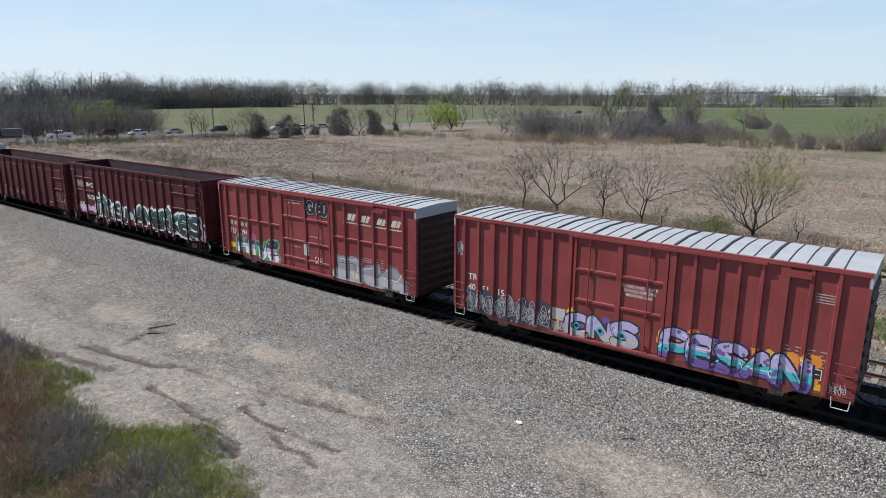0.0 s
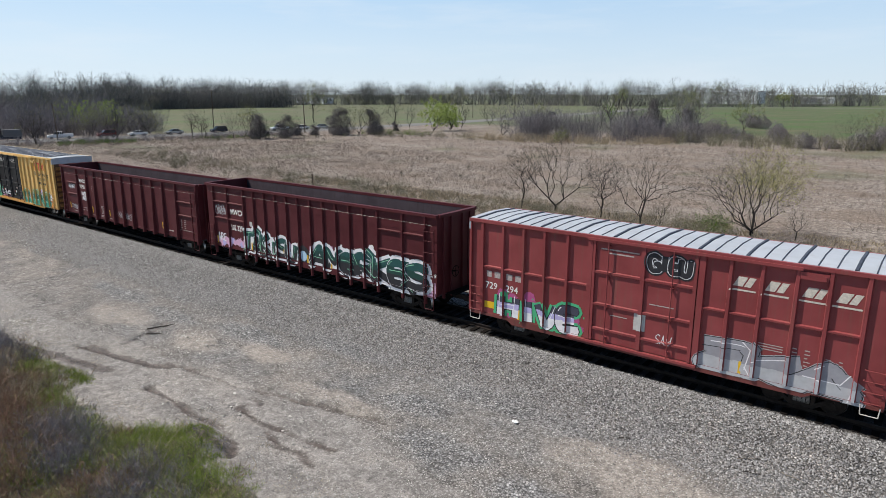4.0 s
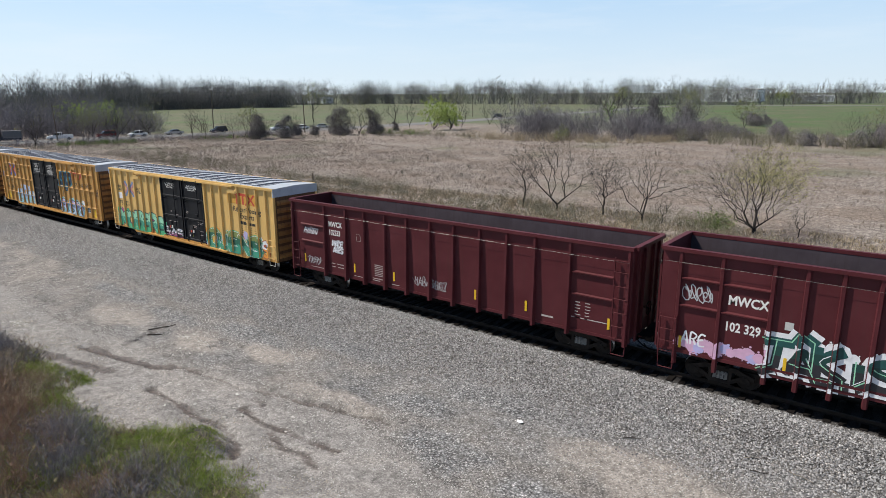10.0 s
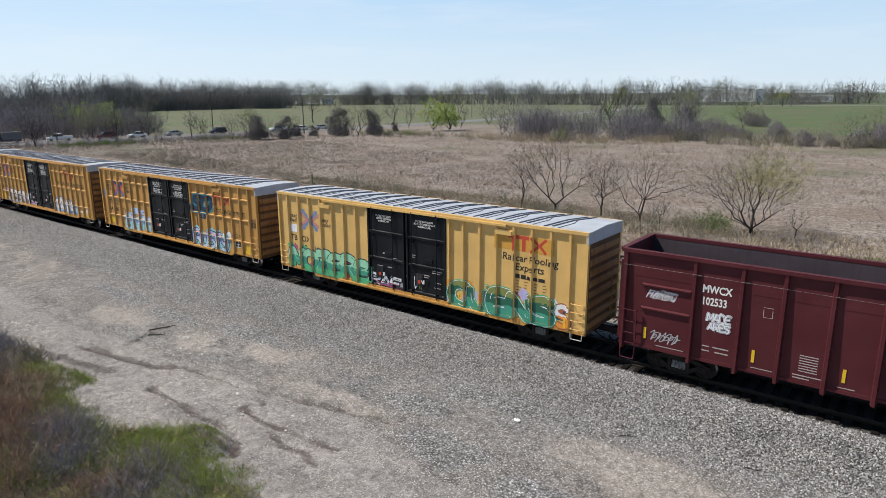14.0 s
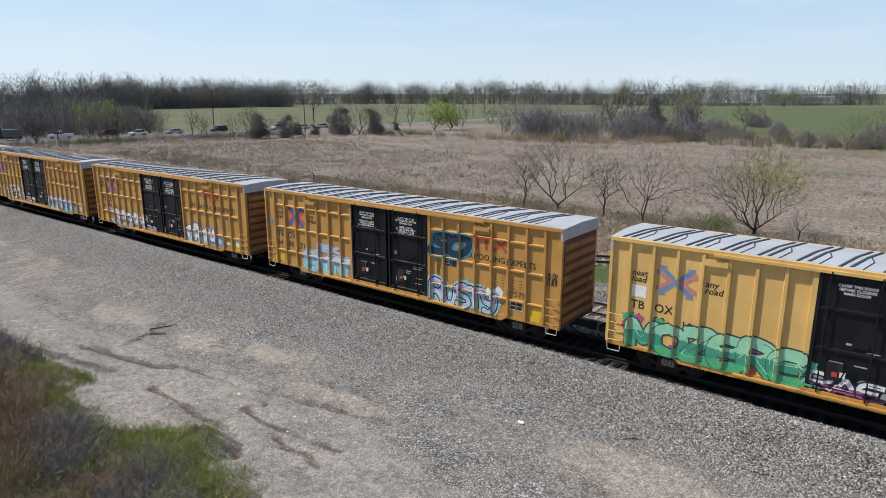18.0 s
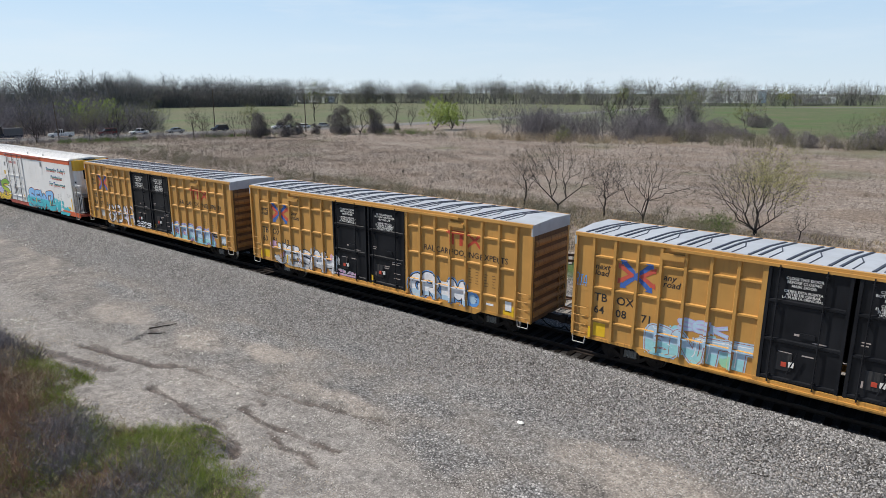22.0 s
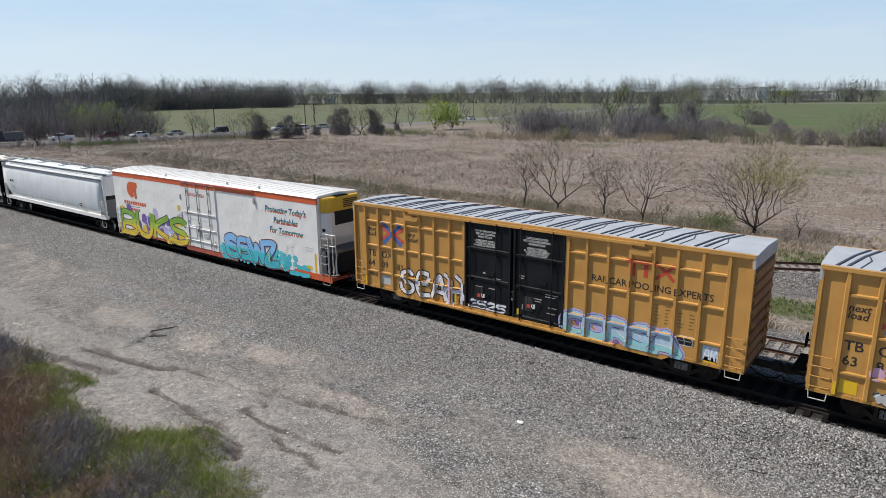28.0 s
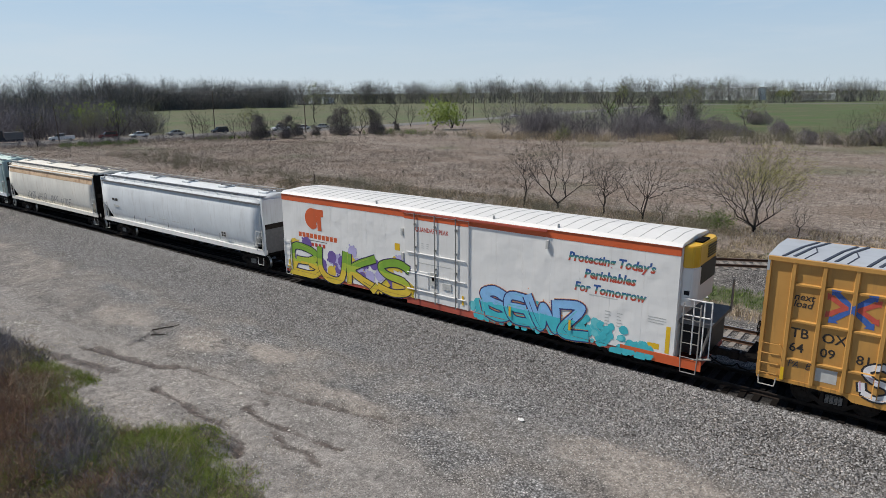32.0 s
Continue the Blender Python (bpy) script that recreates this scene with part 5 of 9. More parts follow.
def two_doors(m, track_m):
    zs = (3.78, 2.45, 1.12)

    def build(car, side, d0, d1, sill, eave):
        y = 1.58
        for a, b, rods, nm in ((d0, -0.06, (-2.12, -0.78), "door"), (0.06, d1, (0.45, 1.93), "door")):
            d = door_leaf(car, a, b, sill + 0.16, eave - 0.12, y, zs, m, ((a + 0.06, 0.1), (b - 0.06, 0.1)), rods, nm, "black steel plug door with lock rods")
            for hx, hz, hw, hh, hm in ((a + 0.75, 1.75, 0.5, 0.62, M_LOCK), (a + 1.35, 2.75, 0.45, 0.16, m), (a + 1.0, 1.68, 0.16, 0.18, M_LETTER_W), (a + 0.78, 1.66, 0.16, 0.16, M_LETTER_R)):
                bm = bmesh.new()
                e = 0.035 if hm is M_LOCK else 0.045
                box(bm, hx - hw / 2, hx + hw / 2, -y - e, -y, hz - hh / 2, hz + hh / 2)
                part("lock_box" if hm is M_LOCK else "plate", bm, hm, d)
            bm = bmesh.new()
            rod(bm, (a + 0.9, -y - 0.1, 1.35), (a + 1.15, -y - 0.12, 2.15), 0.02, 6)
            part("door_handle", bm, m, d)
        side.cells += [(d0, d1, sill + 0.16, eave, -y)] + [(d0, d1, z - 0.04, z + 0.04, -y - 0.06) for z in zs]
        bm = bmesh.new()
        box(bm, d0 - 2.2, d1 + 2.2, -y - 0.13, -y + 0.03, sill - 0.04, sill + 0.03)
        box(bm, d0 - 0.1, d1 + 0.1, -y - 0.08, -y + 0.03, sill + 0.03, sill + 0.16)
        part("door_track", bm, M_SILL_Y, car, "rust-stained door track")
        bm = bmesh.new()
        box(bm, d0 - 3.2, d1 + 3.2, -y - 0.11, -y + 0.02, eave - 0.17, eave - 0.07)
        part("door_header", bm, track_m, car)
    return build


def tack_board(car, x, z, m, w=0.9):
    bm = bmesh.new()
    box(bm, x - w / 2, x + w / 2, -HALF - 0.107, -HALF, z - 0.12, z + 0.12)
    b = part("route_board", bm, m, car)
    bm = bmesh.new()
    box(bm, x + w * 0.28, x + w * 0.42, -HALF - 0.15, -HALF - 0.107, z - 0.1, z + 0.06)
    part("latch", bm, m, b)


def front_boxcar():
    car, sd = boxcar("boxcar", in_train(67.25), "oxide-red single-door boxcar with colourful graffiti along the bottom", 7.85, 5.1, 0.8,
                     (-7.31, -6.57, -5.1, -4.4, -3.68, -2.97, 2.65, 3.4, 4.1, 4.82, 6.27, 7.03), ((-5.85, 0.26), (-2.16, 0.16), (1.88, 0.22), (5.48, 0.28)), (),
                     M_OXIDE, (-1.98, 1.74), one_door((3.66, 2.42), ((-1.93, 0.1), (-0.1, 0.22), (1.66, 0.14)), (-1.3, 1.05), M_OXIDE), "straight", sill_drop=5.9)
    lettering(car, sd, "CLOSE AND LOCK\nDOORS BEFORE\nMOVING CAR", 0.72, 3.28, 0.17, M_LETTER_W, anchor="CENTER", lines=1.0)
    data_columns(car, sd, 5.72, 2.3, M_LETTER_W, 6, 0.5, 1)
    data_columns(car, sd, 6.42, 2.3, M_LETTER_W, 5, 0.55, 2)
    bars(car, sd, [(6.42, 6.95, 4.2 - k * 0.09, 0.05) for k in range(4)], M_LETTER_W)
    panel(car, sd, 6.36, 6.88, 1.35, 1.72)
    patch(car, sd, 6.38, 6.9, 0.98, 1.2, M_GOLD, "placard")
    patch(car, sd, -3.02, -2.3, 1.35, 1.85, M_PATCH, "patch_panel", "grey repaint patch")
    patch(car, sd, -7.2, -6.68, 1.28, 1.55, M_GOLD, "placard")
    reflectors(car, (-4.75, -2.6, 1.2, 5.75), 0.95)
    tack_board(car, 5.95, 4.78, M_OXIDE, 0.7)
    scrawl(car, sd, -7.75, -7.35, 3.3, 4.0, C_SILVER, 4, 0.03, 12)
    scrawl(car, sd, 7.1, 7.6, 1.0, 1.4, C_SILVER, 5, 0.02, 10)
    lettering(car, sd, "TR", -7.12, 2.3, 0.4, M_LETTER_W)
    for t, x in (("40", -7.12), ("51", -6.38), ("15", -5.6)):
        lettering(car, sd, t, x, 1.83, 0.4, M_LETTER_W)
    swirls(car, sd, -7.3, -3.0, 0.78, 2.0, C_SLATE, C_SILVER, 11, "dark grey graffiti of dense pale swirls")
    swirls(car, sd, -3.1, -1.9, 0.78, 1.35, C_SLATE, C_SILVER, 12, "dark grey graffiti of dense pale swirls")
    spray(car, sd, -2.1, 0.7, 0.82, 1.85, "ONS", ((0.45, C_SILVER), (2, C_LILAC)), C_BLACK, C_SLATE, 0.34, 13, C_WHITE, halo_w=0.08, cloud=(C_GOLD, C_PURPLE), rim=0.035, label="lilac and silver bubble graffiti with yellow cloud")
    bm = bmesh.new()
    for k, x in enumerate((-1.75, -0.75, 0.15)):
        lay(bm, sd, disc(x, 1.32, 0.15, 12), 0.024, 0)
        lay(bm, sd, disc(x + 0.02, 1.32, 0.085, 10), 0.026, 1)
    part("graffiti", bm, (C_CYAN, C_BLACK), car, "painted blue rings")
    patch(car, sd, 0.35, 0.85, 1.5, 1.66, C_GOLD, "reflector", "yellow strip")
    spray(car, sd, 1.75, 6.5, 0.78, 1.95, "PESAN", ((0.3, C_PURPLE), (0.55, C_CYAN), (2, C_LILAC)), C_BLACK, C_NAVY, 0.33, 17, C_WHITE, halo_w=0.07, cloud=(C_ORANGE, C_GOLD, C_ORANGE), rim=0.04, spikes=0.16, dots=C_PURPLE, label="lilac, cyan and purple graffiti with orange cloud")
    return car


def second_boxcar():
    car, sd = boxcar("boxcar", in_train(49.32), "oxide-red boxcar with a mid-height stiffener and grey graffiti", 7.82, 5.1, 0.82,
                     (-6.12, -5.12, -4.14, -3.11, 3.01, 4.0, 5.04, 5.97, 6.99), ((-7.16, 0.12), (-2.12, 0.2), (2.08, 0.2)), (3.08,),
                     M_OXIDE, (-2.02, 1.96), one_door((3.72, 2.43, 1.42), ((-1.95, 0.1), (-0.02, 0.16), (1.88, 0.12)), (-1.35, 1.1), M_OXIDE), "straight", sill_drop=5.6)
    bars(car, sd, [(-6.95, -6.7, 2.62, .36), (-6.55, -6.25, 2.62, .36), (-5.95, -5.65, 2.62, .36), (-5.5, -5.22, 2.62, .36)], M_LETTER_W, "owner_mark")
    # owner's name as plain slanted shapes, each with its underline
    bm = bmesh.new()
    for x in (3.1, 4.1, 5.2, 6.15):
        lay(bm, sd, [(x, 4.06), (x + 0.3, 4.06), (x + 0.46, 4.4), (x + 0.16, 4.4)], 0.0063)
        lay(bm, sd, [(x + 0.35, 4.06), (x + 0.56, 4.06), (x + 0.72, 4.4), (x + 0.51, 4.4)], 0.0063)
        lay(bm, sd, [(x - 0.1, 3.9), (x + 0.72, 3.9), (x + 0.74, 3.96), (x - 0.08, 3.96)], 0.0063)
    part("owner_emblem", bm, M_LETTER_DIM2, car, "pale slanted emblem blocks with underlines")
    bars(car, sd, [(-1.7, -0.2, 4.62, 0.07), (-1.4, -0.4, 4.48, 0.07), (-1.2, -0.5, 2.05, .05), (0.3, 1.2, 2.8, .05)], M_LETTER_W)
    data_columns(car, sd, 5.12, 2.25, M_LETTER_W, 6, 0.6, 3)
    data_columns(car, sd, 6.1, 2.1, M_LETTER_W, 5, 0.6, 4)
    bars(car, sd, [(4.1, 4.85, 2.2 - k * 0.09, 0.045) for k in range(3)], M_LETTER_W)
    panel(car, sd, 6.15, 6.62, 1.35, 1.75)
    patch(car, sd, -0.25, 0.2, 1.7, 2.35, M_PATCH, "patch_panel")
    reflectors(car, (-5.3, -3.4, 3.6, 5.5), 0.95)
    patch(car, sd, 6.3, 6.85, 0.95, 1.25, M_GOLD, "placard")
    patch(car, sd, -7.05, -6.55, 1.2, 1.5, M_GOLD, "placard")
    tack_board(car, 5.5, 4.78, M_OXIDE, 0.8)
    lettering(car, sd, "729", -7.02, 2.1, 0.42, M_LETTER_W)
    lettering(car, sd, "294", -5.98, 2.1, 0.42, M_LETTER_W)
    spray(car, sd, -6.3, -2.5, 0.86, 2.05, "HIVE", ((0.42, C_WHITE), (0.62, C_LILAC), (2, C_SLATE)), C_BLACK, C_GREEN, 0.34, 21, C_WHITE, halo_w=0.16, cloud=(C_MAGENTA, C_GREEN), rim=0.04, over=1.05, label="silver graffiti with green halo and magenta shadow")
    spray(car, sd, 0.2, 1.7, 4.05, 4.75, "GIEU", ((2, C_BLACK),), C_WHITE, C_BLACK, 0.2, 22, None, halo_w=0.09, rim=0.022, inner=0, label="black bubble graffiti with a white line")
    spray(car, sd, 2.3, 7.0, 0.78, 1.95, "ZKA", ((0.5, C_SILVER), (2, C_GREY)), C_BLACK, C_SILVER, 0.62, 23, C_WHITE, halo_w=0.05, rim=0.03, wob=0.12, spikes=0.3, label="large angular grey graffiti with dark lines")
    tag(car, sd, 0.6, 1.2, 1.35, 1.7, "SAY", C_WHITE, 0.03, 24)
    return car


M_GOLD = M_REFLECT


def gondola(at, label, h, top, ribs, flat_z, foot_z, end_hor, deep, cable_z, floor_z=1.15):
    """High-sided open gondola. deep: how far the posts stand out at their foot."""
    car = thing("gondola", at, label, "freight car", "cars of the freight train")
    m = M_MAROON
    yo = 1.5
    for s in (-1, 1):
        bm = bmesh.new()
        ya, yb = sorted((s * yo, s * (yo - 0.035)))
        box(bm, -h, h, ya, yb, flat_z, top - 0.1)
        part("side_sheet", bm, m, car)
        bm = bmesh.new()
        ya, yb = sorted((s * (yo - 0.036), s * (yo - 0.05)))
        box(bm, -h + 0.06, h - 0.06, ya, yb, floor_z, top - 0.14)
        part("lining", bm, M_INSIDE, car, "dark scuffed inner lining")
        bm = bmesh.new()
        ya, yb = sorted((s * (yo + 0.13), s * (yo - 0.06)))
        box(bm, -h - 0.02, h + 0.02, ya, yb, top - 0.13, top)
        part("top_chord", bm, m, car)
        bm = bmesh.new()
        ya, yb = sorted((s * (yo + 0.03), s * (yo - 0.1)))
        box(bm, -h, h, ya, yb, flat_z - 0.12, flat_z)
        part("side_sill", bm, m, car)
        for x in ribs:
            bm = bmesh.new()
            w0, w1 = 0.06, 0.05
            y0, yt, yb_ = s * yo, s * (yo + 0.1), s * (yo + deep)
            v = [bm.verts.new(p) for p in ((x - w0 - .03, y0, foot_z), (x - w1, yb_, foot_z), (x + w1, yb_, foot_z), (x + w0 + .03, y0, foot_z),
                                          (x - w0 - .03, y0, top - 0.13), (x - w1, yt, top - 0.13), (x + w1, yt, top - 0.13), (x + w0 + .03, y0, top - 0.13))]
            for q in ((0, 1, 2, 3), (4, 7, 6, 5), (0, 4, 5, 1), (1, 5, 6, 2), (2, 6, 7, 3), (3, 7, 4, 0)):
                bm.faces.new([v[i] for i in q])
            bmesh.ops.recalc_face_normals(bm, faces=bm.faces)
            part("side_post", bm, m, car)
        for z, xa, xb in end_hor:
            bm = bmesh.new()
            sweep(bm, [(s * yo, z - 0.06), (s * (yo + 0.085), z - 0.02), (s * (yo + 0.085), z + 0.02), (s * yo, z + 0.06)], xa, xb, "x")
            part("side_stiffener", bm, m, car)
        bm = bmesh.new()
        rod(bm, (-h + 0.1, s * (yo + 0.135), cable_z), (h - 0.1, s * (yo + 0.135), cable_z), 0.004, 5)
        part("grab_line", bm, M_STEEL, car, "thin bright steel line along the side")
        for d in (-1, 1):
            lx = sorted((d * (h - 0.68), d * (h - 0.1)))
            zs = (1.1, 1.5, 1.95, 2.4) if d < 0 else (1.1, 1.6, 2.15, 2.7, 3.2, 3.75, 4.2)
            ladder(car, lx[0], lx[1], s * (yo + 0.13), zs, m, z_low=0.45)
    bm = bmesh.new()
    box(bm, -h, h, -yo + 0.036, yo - 0.036, floor_z - 0.06, floor_z)
    part("floor_plate", bm, M_INSIDE, car)
    for d in (-1, 1):
        bm = bmesh.new()
        xa, xb = sorted((d * h, d * (h - 0.05)))
        box(bm, xa, xb, -yo + 0.036, yo - 0.036, floor_z, top - 0.1)
        end = part("end_wall", bm, m, car)
        for y in (-1.05, -0.45, 0.45, 1.05):
            bm = bmesh.new()
            xa, xb = sorted((d * h, d * (h + 0.1)))
            box(bm, xa, xb, y - 0.06, y + 0.06, 0.95, top - 0.13)
            part("end_post", bm, m, end)
        bm = bmesh.new()
        xa, xb = sorted((d * (h - 0.08), d * (h + 0.13)))
        box(bm, xa, xb, -yo + 0.065, yo - 0.065, top - 0.13, top)
        part("end_chord", bm, m, car)
        ys = sorted((0.8 * d, 1.3 * d))
        end_ladder(car, d * (h + 0.08), d, ys[0], ys[1], np.arange(1.2, 4.3, 0.42), m)
    brake_gear(car, h + 0.1, 1, m)
    underframe(car, h, (-h + 2.2, h - 2.2))
    cells = [(x - 0.05, x + 0.05, foot_z, top, -yo - 0.1) for x in ribs] + [(-h, h, flat_z - 0.12, flat_z, -yo - 0.03)]
    cells += [(a, b, z - 0.02, z + 0.02, -yo - 0.085) for z, a, b in end_hor]
    sd = Side(-yo, cells)
    sd.low = flat_z - 0.3
    sd.grid = sd.pieces(0, 6)
    return car, sd


M_INSIDE = painted("dark_gondola_lining", (0.07, 0.055, 0.064), 0.8, dirt=(0.05, 0.036, 0.032), fade=0.2, gloss=0.1)


def third_gondola():
    h = 9.13
    ribs = (-8.47, -7.05, -5.44, -4.47, -3.48, -2.5, -1.53, -0.55, 0.45, 1.45, 2.44, 3.44, 4.43, 5.4, 7.03, 8.45)
    hor = [(z, a, b) for z in (3.92, 2.92) for a, b in ((-8.4, -7.12), (-6.98, -5.5), (5.47, 6.97), (7.1, 8.38))]
    car, sd = gondola(in_train(30.45), "maroon high-sided open gondola with white-edged green graffiti", h, 5.0, ribs, 1.22, 0.66, hor, 0.1, 4.5)
    # the side sheet drops lower between the trucks
    bm = bmesh.new()
    sweep(bm, [(-5.6, 1.3), (-5.2, 0.98), (5.2, 0.98), (5.6, 1.3)], -1.52, -1.47, "y")
    part("belly_sheet", bm, M_MAROON, car)
    lettering(car, sd, "MWCX", -6.8, 3.25, 0.46, M_LETTER_W, width=0.86, bold=0.03)
    lettering(car, sd, "102 329", -6.85, 2.3, 0.46, M_LETTER_W, width=0.78, bold=0.025)
    panel(car, sd, 6.95 + 0.35, 8.1, 1.35, 1.75)
    bm = bmesh.new()
    lay(bm, sd, disc(4.98, 2.9, 0.13, 14), 0.006)
    part("round_sticker", bm, M_LETTER_W, car)
    patch(car, sd, -4.98, -4.72, 2.72, 3.0, M_PATCH, "plate")
    scrawl(car, sd, -8.3, -7.3, 3.1, 3.75, C_SILVER, 31, 0.035, 12)
    lettering(car, sd, "2018", 8.55, 2.0, 0.26, C_WHITE, 0.2)
    bm, puff = bmesh.new(), random.Random(37)
    for k in range(16):
        soft(bm, sd, -8.35 + 0.18 * k, 1.5 + puff.uniform(-0.1, 0.12), puff.uniform(0.18, 0.34), puff, 0.0062, k % 5 == 4, 9)
    part("graffiti", bm, (C_PINK, C_LILAC), car, "pink and lilac spray haze")
    bm = bmesh.new()
    lay(bm, sd, disc(-0.25, 1.75, 0.5, 12), 0.009, 0)
    lay(bm, sd, disc(-0.25, 1.65, 0.3, 10), 0.0105, 1)
    part("graffiti", bm, (C_BLACK, C_PALEBLUE), car, "round black and pale blue painted blot")
    reflectors(car, (-8.3, -4.85, -1.9, 0.1, 2.0, 5.0, 8.35), 1.3, -1.5 - 0.014)
    bars(car, sd, [(-6.6, -5.8, 1.6, 0.05), (-6.6, -5.9, 1.5, 0.05)], M_LETTER_W)
    tag(car, sd, -8.3, -7.4, 1.5, 1.95, "ARE", C_WHITE, 0.07, 33, 0.1)
    spray(car, sd, -5.5, -0.9, 1.2, 2.4, "TAKISU", ((0.5, C_BLACK), (0.78, C_PINE), (2, C_TEAL)), C_WHITE, C_WHITE, 0.33, 34, C_MINT, halo_w=0.17, slope=-0.012, rim=0.022, spikes=0.36, wob=0.16, over=1.32, cloud=(C_WHITE, C_PINK), label="dark green graffiti letters with thick white edge")
    spray(car, sd, 0.5, 8.5, 1.15, 2.4, "AMERKES", ((0.5, C_BLACK), (0.78, C_PINE), (2, C_TEAL)), C_WHITE, C_WHITE, 0.4, 35, C_MINT, halo_w=0.18, rim=0.022, spikes=0.4, wob=0.16, over=1.3, cloud=(C_WHITE, C_PINK), label="dark green graffiti letters with thick white edge")
    patch(car, sd, 8.55, 9.05, 1.0, 1.75, C_PINK, "graffiti", "pink spray-painted ground")
    return car


def fourth_gondola():
    h = 9.75
    ribs = tuple(x - 0.1 for x in (-6.97, -5.39, -4.08, -2.67, -1.28, 0.14, 1.5, 2.92, 4.31, 5.67, 7.26)) + (-9.6, 9.6)
    hor = [(z, a, b) for z in (3.45, 2.55) for a, b in ((-8.95, -7.16), (7.3, 9.0))]
    car, sd = gondola(in_train(10.5), "plain maroon open gondola with broad panels and white tags", h, 4.75, ribs, 1.08, 0.84, hor, 0.2, 4.15)
    lettering(car, sd, "MWCX", -6.8, 3.55, 0.38, M_LETTER_W, width=0.8, bold=0.03)
    lettering(car, sd, "102533", -6.8, 3.1, 0.4, M_LETTER_W, width=0.72, bold=0.025)
    scrawl(car, sd, -8.5, -7.5, 1.3, 1.75, C_SILVER, 43, 0.025, 14)
    patch(car, sd, -4.75, -4.5, 3.05, 3.35, M_MAROON, "plate")
    bars(car, sd, [(-4.78, -4.48, 3.36, .02), (-4.78, -4.48, 3.02, .02), (-4.78, -4.76, 3.02, .36), (-4.5, -4.48, 3.02, .36)], M_LETTER_W)
    bars(car, sd, [(-6.65, -6.4, 1.55, .06), (-6.3, -5.75, 1.55, .06), (-6.65, -6.4, 1.38, .06), (-6.2, -5.75, 1.38, .06)], M_LETTER_W)
    bars(car, sd, [(-3.55, -3.0, 1.95 - k * 0.09, .045) for k in range(7)] + [(-3.7, -2.85, 1.25, .05), (-3.7, -3.2, 1.15, .05)], M_LETTER_W)
    data_columns(car, sd, 7.45, 2.2, M_LETTER_W, 6, 0.7, 5)
    bars(car, sd, [(7.3, 8.9, 1.55, 0.05), (5.95, 6.5, 1.3, .1), (-8.3, -7.3, 1.15, .04), (-5.0, -4.3, 1.15, .04), (-2.4, -1.9, 1.15, .04)], M_LETTER_W)
    reflectors(car, (-8.75, -4.95, -2.25, 2.6, 5.2, 8.9), 1.35, -1.5 - 0.014)
    tag(car, sd, -8.75, -7.65, 2.98, 3.3, "HAROC", C_WHITE, 0.03, 41, 0.7, "white brushed tag")
    scrawl(car, sd, -8.7, -7.7, 2.94, 3.3, C_WHITE, 46, 0.02, 9, "white brushed tag")
    spray(car, sd, -6.55, -5.75, 2.5, 2.82, "MADE", ((2, C_WHITE),), C_GREY, C_WHITE, 0.05, 42, None, halo_w=0.03, rim=0.018, label="white two-line block tag")
    spray(car, sd, -6.5, -5.78, 2.18, 2.48, "ARES", ((2, C_WHITE),), C_GREY, C_WHITE, 0.05, 43, None, halo_w=0.03, rim=0.018, label="white two-line block tag")
    tag(car, sd, -0.95, 0.25, 1.45, 1.85, "HABAS", C_SILVER, 0.026, 44, 0.1, "thin white spray-can tag")
    tag(car, sd, 0.3, 1.0, 1.4, 1.8, "ROZ", C_SILVER, 0.026, 45, 0.1)
    scrawl(car, sd, -0.9, 0.9, 1.38, 1.8, C_SILVER, 47, 0.015, 10)
    return car


def tbox(name, at, label, paint, hor, emblem=(None, None)):
    xs = (8.62, 7.75, 6.87, 6.0, 5.12, 4.25, 3.37)
    car, sd = boxcar(name, at, label, 9.4, 5.1, 0.86, tuple(s * x for x in xs for s in (-1, 1)), ((-2.55, 0.16), (2.55, 0.16)), hor, paint, (-2.47, 2.47), two_doors(M_BLACK, paint), "diagonal",
                     sill_drop=6.55, lad_z=(1.1, 1.45, 1.8, 2.15))
    lettering(car, sd, "next\nload", -8.55, 3.78, 0.33, M_LETTER_K, 0.2, 1.0, 0.75)
    crossed_emblem(car, sd, -7.62, -6.2, 3.25, 4.25, *emblem)
    lettering(car, sd, "any\nroad", -5.9, 3.78, 0.33, M_LETTER_K, 0.2, 1.0, 0.75)
    lettering(car, sd, "TB", -8.52, 2.5, 0.46, M_LETTER_K)
    lettering(car, sd, "OX", -7.62, 2.5, 0.46, M_LETTER_K)
    tack_board(car, -5.55, 4.68, paint)
    tack_board(car, 5.55, 4.68, paint)
    data_columns(car, sd, 6.15, 2.75, M_STENCIL_Y, 6, 0.6, 8, 0.13, 0.04)
    data_columns(car, sd, 7.0, 2.6, M_STENCIL_Y, 5, 0.65, 9, 0.13, 0.04)
    patch(car, sd, 8.0, 8.45, 1.0, 1.2, M_REFLECT, "placard")
    reflectors(car, (-8.62,), 0.96, -RIB_Y - 0.006)
    return car, sd


